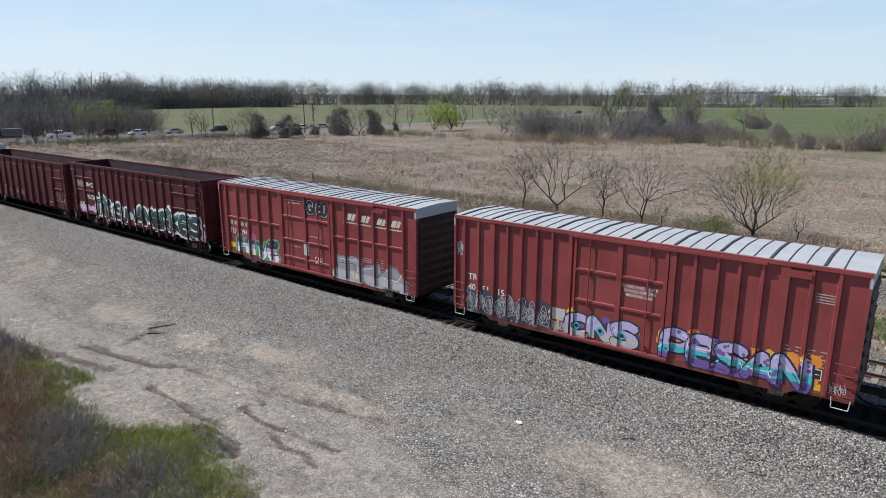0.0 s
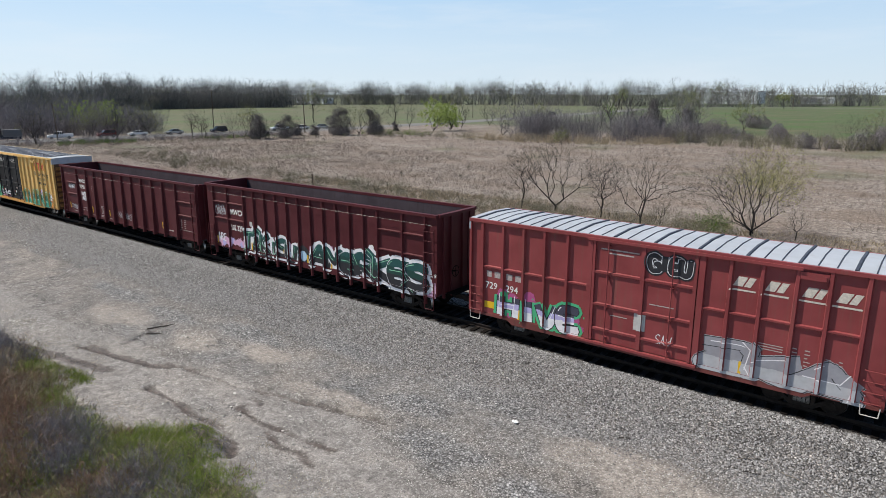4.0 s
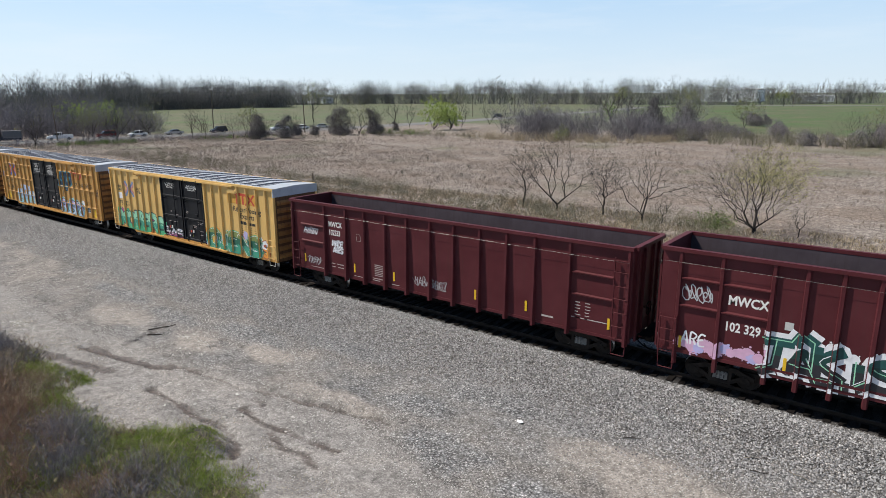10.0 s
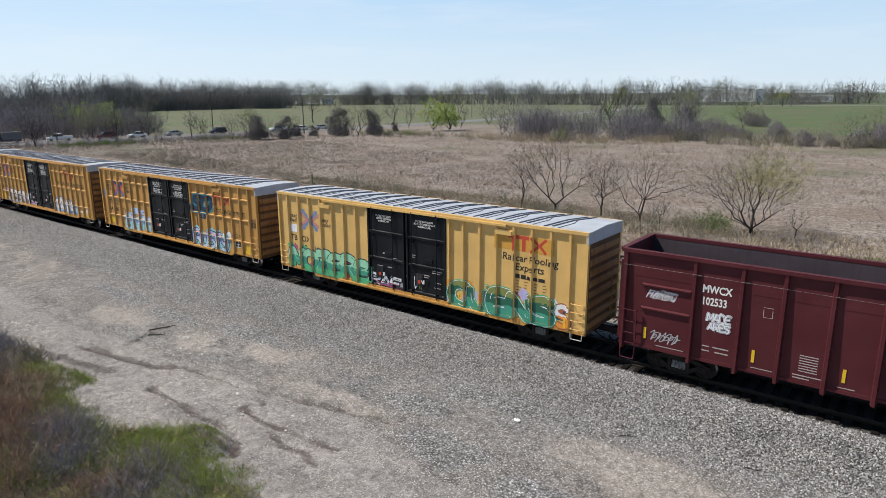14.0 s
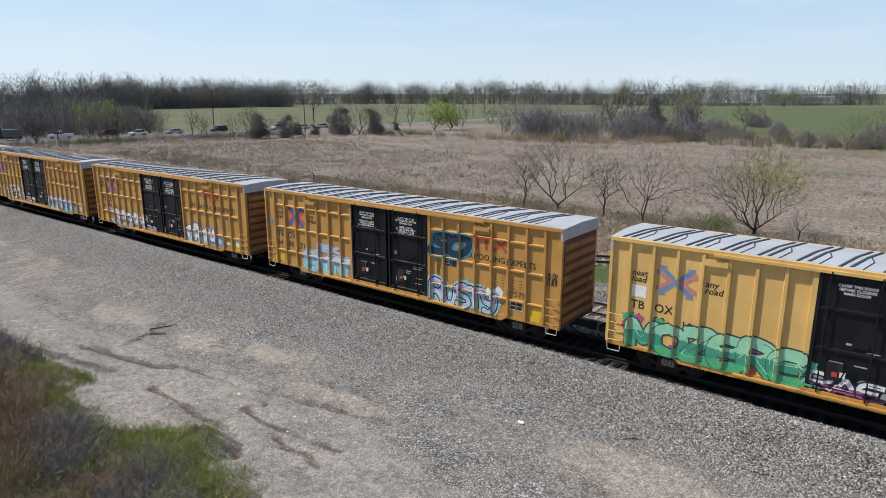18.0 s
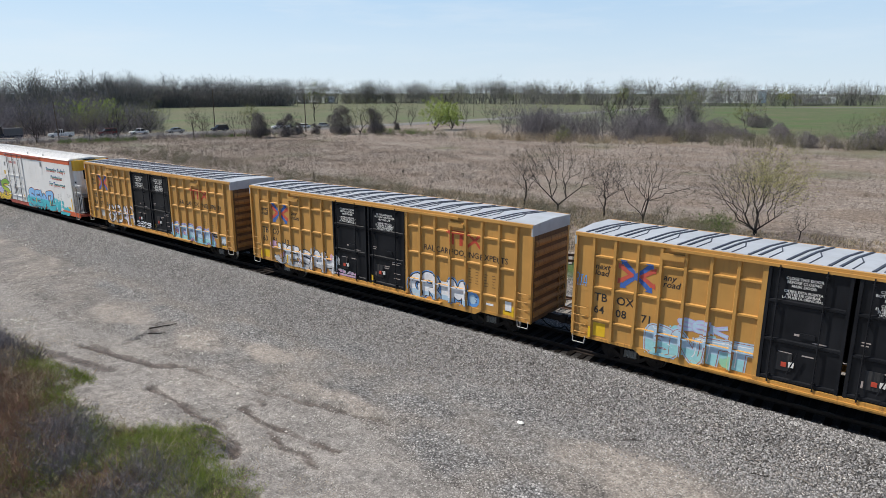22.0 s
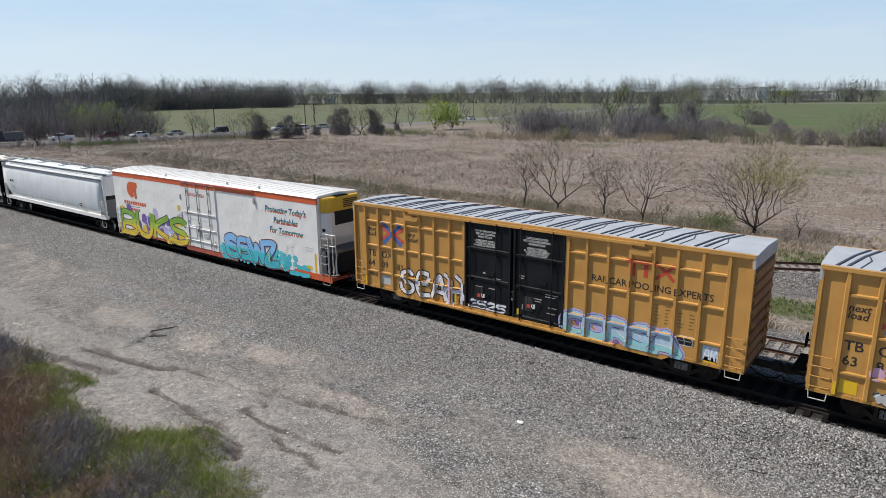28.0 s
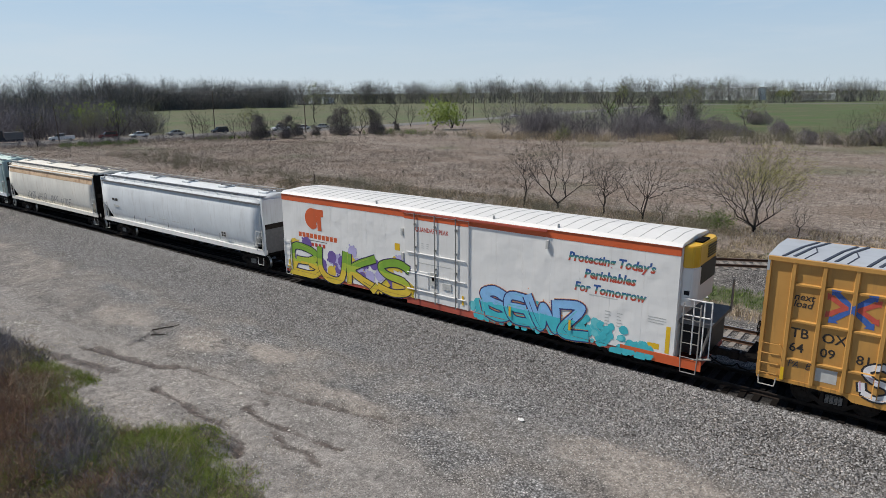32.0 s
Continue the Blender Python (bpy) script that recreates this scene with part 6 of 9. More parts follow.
def door_words(car, sd, spanish=True):
    lettering(car, sd, "CLOSE THIS DOOR\nBEFORE CLOSING\nMAIN DOOR", -1.4, 4.55, 0.125, M_LETTER_W, bold=0.018, anchor="CENTER", lines=1.0)
    lettering(car, sd, "CLOSE AND LOCK\nBOTH DOORS BEFORE\nMOVING CAR", 1.15, 4.55, 0.125, M_LETTER_W, bold=0.018, anchor="CENTER", lines=1.0)
    if spanish:
        lettering(car, sd, "CIERRE ESTA PUERTA\nANTES DE CERRAR\nLA PUERTA PRINCIPAL", -1.4, 4.12, 0.118, M_LETTER_W, bold=0.018, anchor="CENTER", lines=0.9)
        lettering(car, sd, "CIERRE Y PONGA\nEL SEGURO EN AMBAS\nPUERTAS ANTES DE\nMOVER EL CARRO", 1.15, 4.12, 0.118, M_LETTER_W, bold=0.018, anchor="CENTER", lines=0.85)
    bars(car, sd, [(-1.5, -1.05, 2.7, 0.1), (0.35, 0.6, 2.9, .05), (0.35, 0.55, 2.8, .05), (1.6, 2.2, 2.3, .05), (1.6, 2.1, 2.2, .05), (-1.9, -1.5, 2.05, .05), (1.7, 2.1, 1.5, .05), (-0.95, -0.55, 2.55, .05), (0.5, 0.62, 1.45, .3), (1.05, 1.45, 2.02, .06), (1.1, 1.4, 1.92, .05), (-1.75, -1.5, 1.75, .05), (-1.2, -0.85, 2.05, .06), (1.75, 2.15, 1.75, .04)], M_LETTER_W)


def red_mark(car, sd, x0, z0, m):
    """The owner's mark as plain strokes and a chevron."""
    bm = bmesh.new()
    lay(bm, sd, [(x0, z0 + 0.5), (x0 + 1.0, z0 + 0.5), (x0 + 1.0, z0 + 0.66), (x0, z0 + 0.66)], 0.0063)
    for x in (x0 + 0.2, x0 + 0.68):
        lay(bm, sd, [(x, z0), (x + 0.17, z0), (x + 0.17, z0 + 0.5), (x, z0 + 0.5)], 0.0063)
    for a, b in (((x0 + 1.15, z0 + 0.62), (x0 + 1.5, z0 + 0.32)), ((x0 + 1.5, z0 + 0.32), (x0 + 1.15, z0 + 0.04)), ((x0 + 1.8, z0 + 0.6), (x0 + 1.55, z0 + 0.36)), ((x0 + 1.55, z0 + 0.3), (x0 + 1.8, z0 + 0.04))):
        lay(bm, sd, stroke(a, b, 0.12), 0.0063)
    part("owner_mark", bm, m, car, "red strokes and a chevron")


M_STENCIL_Y = plain("faint_brown_stencil", (0.2, 0.105, 0.035), 0.6, 0.0, 0.3, 20)
M_OLDPATCH = plain("old_ochre_patch", (0.6, 0.31, 0.05), 0.6, 0.0, 0.1)
M_PALEBLUE_EM = plain("faded_blue_emblem", (0.16, 0.24, 0.42), 0.6, 0.0, 0.15)
M_PALERED_EM = plain("faded_red_emblem", (0.52, 0.22, 0.2), 0.6, 0.0, 0.15)


def fifth_boxcar():
    car, sd = tbox("boxcar", in_train(-10.05), "pale yellow double-door boxcar with green graffiti along its base", M_PALE, (), (M_PALEBLUE_EM, M_PALERED_EM))
    for s, x in (("66", -8.52), ("08", -7.62), ("19", -6.62)):
        lettering(car, sd, s, x, 2.02, 0.44, M_LETTER_K)
    door_words(car, sd, False)
    patch(car, sd, 5.05, 7.9, 3.95, 4.62, M_OLDPATCH, "old_paint_patch", "ochre rectangle of older paint")
    red_mark(car, sd, 5.7, 3.95, M_LETTER_R)
    lettering(car, sd, "Railcar Pooling\nExperts", 6.75, 3.5, 0.44, M_LETTER_K, 0.1, 1.02, 0.9, "CENTER")
    bars(car, sd, [(6.05, 6.3, 2.75, .26), (6.35, 6.6, 2.75, .26), (6.65, 6.85, 2.75, .2), (6.95, 7.15, 2.75, .2), (7.2, 7.5, 2.75, .2)], M_LETTER_K, "address_line")
    patch(car, sd, -8.5, -7.95, 2.95, 3.4, C_WHITE, "paint_spot", "white overpainted spot")
    patch(car, sd, 8.05, 8.5, 1.3, 1.9, C_TEAL, "graffiti", "dark painted patch")
    panel(car, sd, 7.0, 7.5, 1.5, 1.82)
    reflectors(car, (-6.2, -3.0, 3.1, 8.45), 1.0)
    scrawl(car, sd, 0.75, 0.95, 1.3, 2.0, C_LIME, 54, 0.03, 6)
    spray(car, sd, -8.45, -2.5, 0.84, 2.1, "MOZERE", ((0.3, C_GREEN), (0.62, C_JADE), (2, C_MINT)), C_DEEP, C_SLATE, 0.36, 51, C_MINT, halo_w=0.06, cloud=(C_RUST, C_MAGENTA, C_GREEN), rim=0.03, spikes=0.14, label="green and mint graffiti with dark outline")
    spray(car, sd, 2.7, 7.9, 0.84, 2.1, "CUENS", ((0.45, C_JADE), (0.8, C_DEEP), (2, C_OLIVE)), C_WHITE, C_GREEN, 0.42, 52, None, halo_w=0.07, cloud=(C_RUST, C_LILAC, C_ORANGE), rim=0.026, inner=0.8, spikes=0.12, label="deep green graffiti with white outline")
    spray(car, sd, -2.4, -0.3, 0.95, 1.6, "RAE", ((0.5, C_MAGENTA), (2, C_WHITE)), C_BLACK, None, 0.14, 53, C_WHITE, cloud=(C_GREY,), label="small red and white graffiti on the door")
    spray(car, sd, 8.0, 8.65, 0.95, 2.0, "S", ((0.5, C_ORANGE), (2, C_WHITE)), C_RUST, None, 0.2, 55, None, cloud=(C_RUST, C_WHITE), label="orange and white paint scraps")
    tag(car, sd, 0.4, 0.85, 1.3, 1.9, "V", C_WHITE, 0.06, 56)
    return car


def sixth_boxcar():
    car, sd = tbox("boxcar", in_train(-30.87), "amber double-door boxcar with dark blue and pale graffiti", M_YELLOW, (4.28, 3.05, 1.72))
    for s, x in (("64", -8.52), ("08", -7.62), ("71", -6.62)):
        lettering(car, sd, s, x, 2.0, 0.44, M_LETTER_K)
    door_words(car, sd)
    red_mark(car, sd, 4.95, 3.72, M_LETTER_R)
    lettering(car, sd, "RAILCAR POOLING EXPERTS", 3.58, 3.26, 0.37, M_LETTER_K, width=0.97)
    panel(car, sd, 6.98, 7.6, 1.3, 1.68)
    patch(car, sd, -8.5, -8.0, 1.05, 1.6, M_REFLECT, "placard")
    patch(car, sd, 8.1, 8.5, 1.2, 1.6, M_REFLECT, "placard")
    reflectors(car, (-6.3, -3.0, 3.1, 6.2), 1.0)
    spray(car, sd, 2.7, 5.75, 3.15, 4.2, "SOL", ((2, C_INK),), C_INK, C_WASH, 0.3, 61, None, halo_w=0.12, rim=0.01, lean=0.4, inner=0, label="dark blue slanted block letters over a blue wash")
    patch(car, sd, 3.45, 4.1, 2.7, 3.12, C_INK, "graffiti", "small dark blue painted box")
    tag(car, sd, 3.5, 4.05, 2.78, 3.02, "SOL", C_PALEBLUE, 0.03, 62, 0.0)
    spray(car, sd, -6.2, -2.65, 0.86, 1.95, "BNTT", ((0.5, C_CYANW), (2, C_PALEBLUE)), C_RUST, C_PALEBLUE, 0.36, 63, C_WHITE, halo_w=0.07, cloud=(C_CYANW, C_MINT), rim=0.022, inner=0.9, label="pale blue graffiti letters with maroon lines")
    spray(car, sd, -5.25, -3.5, 2.08, 2.5, "SEK", ((2, C_PALEBLUE),), C_LILAC, None, 0.1, 64, None, rim=0.035, label="small pale blue letters")
    spray(car, sd, 2.65, 6.25, 0.84, 1.95, "RUSTY", ((0.5, C_PALEBLUE), (2, C_LILAC)), C_BLACK, C_CYANW, 0.24, 65, C_WHITE, cloud=(C_MINT, C_WHITE, C_CYANW), halo_w=0.16, rim=0.055, label="pale grey-blue graffiti with thick black outline")
    tag(car, sd, 3.0, 3.3, 2.0, 3.0, "NS", C_BLACK, 0.03, 66)
    tag(car, sd, 8.72, 9.2, 2.7, 3.2, "DURN", C_BLACK, 0.03, 67)
    tag(car, sd, 6.75, 7.75, 1.9, 2.12, "RUSTY", C_BLACK, 0.03, 68)
    tag(car, sd, -9.35, -8.85, 3.0, 3.45, "RTA", C_SKY, 0.04, 69)
    return car


def seventh_boxcar():
    car, sd = tbox("boxcar", in_train(-51.57), "amber double-door boxcar with silver and white graffiti", M_YELLOW, (4.28, 3.05, 1.72))
    for s, x in (("63", -8.52), ("81", -7.62), ("13", -6.62)):
        lettering(car, sd, s, x, 2.0, 0.44, M_LETTER_K)
    door_words(car, sd)
    red_mark(car, sd, 4.95, 3.72, M_LETTER_R)
    lettering(car, sd, "RAILCAR POOLING EXPERTS", 3.58, 3.26, 0.37, M_LETTER_K, width=0.97)
    bm = bmesh.new()
    lay(bm, sd, disc(6.4, 1.35, 0.36, 12), 0.006, 0)
    lay(bm, sd, disc(6.4, 1.35, 0.22, 10), 0.008, 1)
    part("graffiti", bm, (C_SKY, C_PALEBLUE), car, "round blue painted tag")
    patch(car, sd, 8.1, 8.42, 1.15, 1.62, C_WHITE, "paint_spot")
    patch(car, sd, 7.1, 7.5, 1.25, 1.35, C_WHITE, "sticker")
    patch(car, sd, -8.5, -8.0, 1.05, 1.5, M_REFLECT, "placard")
    reflectors(car, (-6.3, 8.55, 0.3), 1.0, -RIB_Y - 0.006)
    spray(car, sd, -7.4, -2.4, 0.84, 2.0, "JESAH", ((0.45, C_SILVER), (2, C_WHITE)), C_BLACK, C_GREY, 0.34, 71, C_WHITE, cloud=(C_PINK, C_SILVER), halo_w=0.05, rim=0.04, spikes=0.12, label="silver graffiti letters over a pink cloud")
    spray(car, sd, 2.85, 5.95, 0.86, 2.05, "GRIM", ((0.3, C_PALEBLUE), (2, C_WHITE)), C_BLACK, C_SKY, 0.38, 72, None, halo_w=0.1, rim=0.05, inner=0.9, label="white bubble graffiti with black and blue edges")
    tag(car, sd, 6.15, 6.65, 1.22, 1.48, "AES", C_NAVY, 0.035, 73, 0.1)
    spray(car, sd, -2.3, -1.0, 0.92, 1.3, "SA", ((2, C_PINK),), C_SILVER, None, 0.14, 74, None, cloud=(C_PINK,), label="pink spray at the door's foot")
    return car


def eighth_boxcar():
    car, sd = tbox("boxcar", in_train(-72.27), "amber double-door boxcar with white gothic and lilac graffiti", M_YELLOW, (4.28, 3.05, 1.72))
    for s, x in (("64", -8.52), ("09", -7.62), ("81", -6.62)):
        lettering(car, sd, s, x, 2.0, 0.44, M_LETTER_K)
    door_words(car, sd)
    red_mark(car, sd, 4.95, 3.72, M_LETTER_R)
    lettering(car, sd, "RAILCAR POOLING EXPERTS", 3.58, 3.26, 0.37, M_LETTER_K, width=0.97)
    panel(car, sd, 7.0, 7.6, 1.42, 1.8)
    patch(car, sd, 7.95, 8.5, 1.05, 1.62, C_PALEBLUE, "paint_spot", "pale overpainted square")
    patch(car, sd, -7.7, -7.05, 1.15, 1.6, M_PATCH, "paint_spot")
    reflectors(car, (-3.0, 0.3), 1.0, -1.58 - 0.012)
    spray(car, sd, -6.45, -2.5, 0.92, 2.15, "SEAH", ((2, C_WHITE),), C_BLACK, C_BLACK, 0.2, 81, C_PINK, halo_w=0.03, rim=0.06, spikes=0.3, inner=0.2, over=0.9, label="white gothic graffiti with dark edge")
    spray(car, sd, -2.25, -0.3, 1.05, 1.45, "2525", ((2, C_WHITE),), C_BLACK, None, 0.09, 82, None, inner=0, label="small white painted numerals")
    spray(car, sd, 2.5, 7.1, 0.82, 1.85, "CORSA", ((0.4, C_CYANW), (2, C_PALEBLUE)), C_PURPLE, C_LILAC, 0.36, 83, C_WHITE, cloud=(C_LILAC, C_PURPLE), halo_w=0.09, rim=0.025, label="pale blue and lilac bubble graffiti")
    tag(car, sd, 8.0, 8.45, 1.1, 1.55, "AR", C_WHITE, 0.05, 85)
    tag(car, sd, -8.5, -7.8, 1.45, 1.7, "PALE", C_INK, 0.025, 86)
    return car
M_REEFER_YEL = painted("yellow_unit_paint", (0.72, 0.42, 0.03), 0.4, fade=0.05, wear=0.2)
M_QUILT = painted("rippled_white_sheet", (0.8, 0.79, 0.77), 0.45, fade=0.04, dirt=(0.42, 0.37, 0.32), wear=0.16, dents=0.55, dent_size=1.05)
M_MINT = painted("pale_mint_paint", (0.58, 0.7, 0.66), 0.7, fade=0.08, dirt=(0.3, 0.31, 0.28), wear=0.35, gloss=0.2)
M_RUSTBAND = painted("rust_bleeding_cream", (0.56, 0.4, 0.26), 0.8, dirt=(0.22, 0.08, 0.03), wear=1.0, fade=0.2, streak=False)
M_REDSILL = painted("brick_red_sill", (0.42, 0.08, 0.05), 0.6, fade=0.15, wear=0.4)


def reefer():
    car = thing("refrigerator_car", in_train(-95.45), "white insulated refrigerator car with orange band and bright graffiti", "freight car", "cars of the freight train")
    hl, hr, top, sill, y = -11.15, 10.95, 5.0, 0.72, 1.58
    bm = bmesh.new()
    box(bm, hl, hr, -y, y, sill, 4.66)
    part("body", bm, M_QUILT, car)
    bm = bmesh.new()
    box(bm, hl, hr, -y - 0.01, y + 0.01, 4.66, top)
    part("orange_band", bm, M_ORANGE, car, "orange band below the roof")
    bm = bmesh.new()
    sweep(bm, [(-y - 0.05, top), (-y + 0.15, top + 0.12), (0, top + 0.2), (y - 0.15, top + 0.12), (y + 0.05, top)], hl - 0.03, hr + 0.03, "x")
    roof = part("roof", bm, M_WHITE, car, "white sheet roof with fine seams")
    for x in np.arange(hl + 0.6, hr - 0.3, 0.62):
        bm = bmesh.new()
        for s in (-1, 1):
            rod(bm, (x, s * 1.42, top + 0.115), (x, 0, top + 0.2), 0.018, 4)
        part("roof_seam", bm, M_PATCH, roof)
    for x in (-4.0, 2.9, 6.0):
        bm = bmesh.new()
        rod(bm, (x, -1.45, top + 0.1), (x, -1.45, top + 0.25), 0.05, 8)
        part("roof_vent", bm, M_PATCH, roof)
    for x in np.arange(hl + 1.3, hr, 1.3):       # sheet laps
        if -2.2 < x < 1.9:
            continue
        bm = bmesh.new()
        box(bm, x - 0.012, x + 0.012, -y - 0.003, -y, sill + 0.02, 4.66)
        part("sheet_lap", bm, M_WHITE, car)
    bm = bmesh.new()
    box(bm, hl, hr + 0.9, -y + 0.02, y - 0.02, 0.55, sill)
    box(bm, -2.0, 3.6, -y - 0.03, -y + 0.02, 0.42, 0.74)
    part("side_sill", bm, M_REDSILL, car, "brick-red lower sill")
    bm = bmesh.new()
    box(bm, 8.9, hr + 1.0, -y - 0.02, -y + 0.03, 0.5, 0.86)
    part("orange_end_sill", bm, M_ORANGE, car)
    # plug door
    bm = bmesh.new()
    box(bm, -2.05, 1.7, -y - 0.06, -y - 0.002, sill + 0.03, 4.9)
    door = part("door", bm, M_WHITE, car, "white plug door with lock rods")
    bm = bmesh.new()
    box(bm, -2.05, 1.7, -y - 0.066, -y - 0.055, 4.62, 4.86)
    part("orange_band", bm, M_ORANGE, door)
    for x in (-1.37, -0.17, 1.03):
        bm = bmesh.new()
        rod(bm, (x, -y - 0.13, 0.7), (x, -y - 0.13, 4.95), 0.026, 8)
        for z in (1.2, 2.4, 3.3, 4.4):
            box(bm, x - 0.05, x + 0.05, -y - 0.13, -y - 0.06, z - 0.04, z + 0.04)
        part("lock_rod", bm, M_SPRING, door)
    for z in (3.02, 2.02, 1.2):
        bm = bmesh.new()
        rod(bm, (-1.9, -y - 0.1, z), (1.55, -y - 0.1, z), 0.03, 8)
        part("cross_bar", bm, M_WHITE, door)
    for a, b, c, d, mm, nm in ((-0.5, -0.05, 1.55, 2.2, M_PATCH, "lock_box"), (-0.38, -0.22, 1.8, 1.98, M_LETTER_R, "plate"), (0.25, 0.75, 1.5, 1.8, M_PATCH, "plate"), (-1.75, -0.6, 1.35, 2.15, M_WHITE, "door_panel")):
        bm = bmesh.new()
        box(bm, a, b, -y - 0.1, -y - 0.05, c, d)
        part(nm, bm, mm, door)
    bm = bmesh.new()
    box(bm, -2.2, 5.6, -y - 0.12, -y, 4.9, 4.98)
    part("door_header", bm, M_REDSILL, car)
    for x0, z0 in ((-2.2, 3.75), (-2.2, 2.55), (5.62, 4.2)):
        bm = bmesh.new()
        box(bm, x0 - 0.06, x0 + 0.06, -y - 0.1, -y, z0, z0 + 0.35)
        part("door_stop", bm, M_PATCH, car)
    # end unit
    for z0, z1, m, nm, inset in ((2.75, 4.2, M_WHITE, "unit_casing", 0.0), (4.2, 5.0, M_REEFER_YEL, "unit_hood", -0.03)):
        bm = bmesh.new()
        sweep(bm, [(hr + 0.02, -1.35 + inset), (hr + 0.34, -1.25 + inset), (hr + 0.5, -1.0), (hr + 0.5, 1.0), (hr + 0.34, 1.25 - inset), (hr + 0.02, 1.35 - inset)], z0, z1, "z")
        bmesh.ops.bevel(bm, geom=list(bm.edges), offset=0.04, segments=2, affect="EDGES")
        part(nm, bm, m, car, "yellow refrigeration unit hood" if nm == "unit_hood" else "")
    bm = bmesh.new()
    box(bm, hr + 0.1, hr + 0.51, -0.75, 1.05, 3.5, 4.25)
    part("unit_grille", bm, M_BLACK, car)
    for k in range(5):
        bm = bmesh.new()
        box(bm, hr + 0.46, hr + 0.53, -0.1, 0.95, 4.4 + k * 0.1, 4.45 + k * 0.1)
        part("louvre", bm, M_BLACK, car)
    bm = bmesh.new()
    box(bm, hr + 0.12, hr + 0.4, -0.5, 0.4, 5.0, 5.06)
    part("unit_fan_cover", bm, M_UNDER, car)
    bm = bmesh.new()
    box(bm, hr + 0.12, hr + 0.3, -1.33, -1.27, 3.2, 3.35)
    part("plate", bm, M_BLACK, car)
    bm = bmesh.new()
    box(bm, hr, hr + 0.02, -1.5, 1.5, sill, 4.95)
    part("end_wall", bm, M_WHITE, car)
    # platform, tank and railings
    bm = bmesh.new()
    box(bm, hr + 0.02, hr + 1.2, -1.35, 1.35, 2.12, 2.24)
    part("end_platform", bm, M_GREYPLATE, car, "dark grating platform at the car's end")
    bm = bmesh.new()
    box(bm, hr + 0.1, hr + 1.0, -1.15, 1.2, 0.95, 2.12)
    part("fuel_tank", bm, M_BLACK, car)
    for x in (hr + 0.55, hr + 0.92, hr + 1.18):
        bm = bmesh.new()
        for a, b in (((x, -1.4, 1.0), (x, -1.4, 3.1)), ((x, -1.4, 3.1), (x - 0.42, -1.45, 3.1)), ((x, -1.4, 2.5), (x - 0.42, -1.45, 2.5))):
            rod(bm, a, b, 0.025, 6)
        part("handrail", bm, M_WHITE, car)
    bm = bmesh.new()
    for a, b in (((hr + 1.15, -1.3, 2.1), (hr + 0.85, -1.3, 0.9)), ((hr + 0.3, -1.5, 0.75), (hr + 1.25, -1.3, 0.95)), ((hr + 1.2, 1.2, 2.1), (hr + 1.2, 1.2, 3.4))):
        rod(bm, a, b, 0.045, 6)
    part("brace", bm, M_SPRING, car)
    ladder(car, hr + 0.25, hr + 0.85, -y - 0.02, (0.95, 1.5, 1.95, 2.4, 2.9), M_SPRING, z_low=0.35)
    ladder(car, hl + 0.05, hl + 0.6, -y - 0.03, (0.95, 1.3, 1.65, 2.0, 2.35), M_WHITE, z_low=0.4)
    underframe(car, 11.2, (-8.6, 8.4))
    for d, x in ((1, hr + 1.0),):
        coupler(car, x - 0.1, d)
    side = Side(-y, [(-2.05, 1.7, sill, 4.9, -y - 0.06), (-0.5, -0.05, 1.55, 2.2, -y - 0.1), (0.25, 0.75, 1.5, 1.8, -y - 0.1), (-1.75, -0.6, 1.35, 2.15, -y - 0.1)])
    side.cells.append((-11.1, 10.9, 0.42, 0.72, -y - 0.032))
    side.grid, side.low = side.pieces(0, 6), 0.45
    # owner's emblem and name as plain shapes
    bm = bmesh.new()
    for pts in (((-8.5, 4.22), (-8.85, 4.2), (-9.08, 3.95), (-9.02, 3.62), (-8.72, 3.42), (-8.45, 3.5)),):
        for poly in ribs(bend(pts), 0.34):
            lay(bm, side, poly, 0.0062)
    lay(bm, side, [(-8.6, 4.0), (-7.8, 4.0), (-7.8, 4.38), (-8.6, 4.38)], 0.0072)
    lay(bm, side, [(-8.28, 3.22), (-7.98, 3.22), (-7.98, 4.0), (-8.28, 4.0)], 0.0074)
    lay(bm, side, disc(-8.62, 3.85, 0.36, 14), 0.0076)
    part("owner_emblem", bm, M_ORANGE, car, "orange rounded emblem")
    bars(car, side, [(-9.85 + k * 0.31, -9.85 + k * 0.31 + 0.24, 2.74, 0.34) for k in range(10)], M_ORANGE, "owner_name")
    bars(car, side, [(-8.85 + k * 0.3, -8.85 + k * 0.3 + 0.2, 2.3, 0.26) for k in range(4)], M_LETTER_R, "owner_mark")
    bars(car, side, [(-9.0, -7.6, 2.6, 0.04)], M_LETTER_K)
    lettering(car, side, "QUANDARY PEAK", -1.38, 4.08, 0.3, M_LETTER_R, width=0.8)
    for s, x, z in (("Protecting Today's", 8.3, 3.88), ("Perishables", 8.3, 3.28), ("For Tomorrow", 8.3, 2.7)):
        lettering(car, side, s, x, z, 0.5, M_TRICOL, 0.2, 0.93, 1, "CENTER", bold=0.035)
    bars(car, side, [(7.5, 8.7, 2.6, 0.035)], M_PATCH)
    data_columns(car, side, 8.2, 2.05, M_PATCH, 5, 0.8, 12)
    bars(car, side, [(-1.3 + 0.3 * k, -1.15 + 0.3 * k, 3.5 - 0.1 * j, .04) for k in range(3) for j in range(3)] + [(-1.2, 0.8, 2.55, .04), (9.9, 10.6, 2.2, .04), (9.9, 10.6, 2.1, .04), (9.9, 10.5, 2.0, .04)], M_PATCH)
    patch(car, side, -2.75, -2.42, 2.95, 3.3, M_REFLECT, "placard")
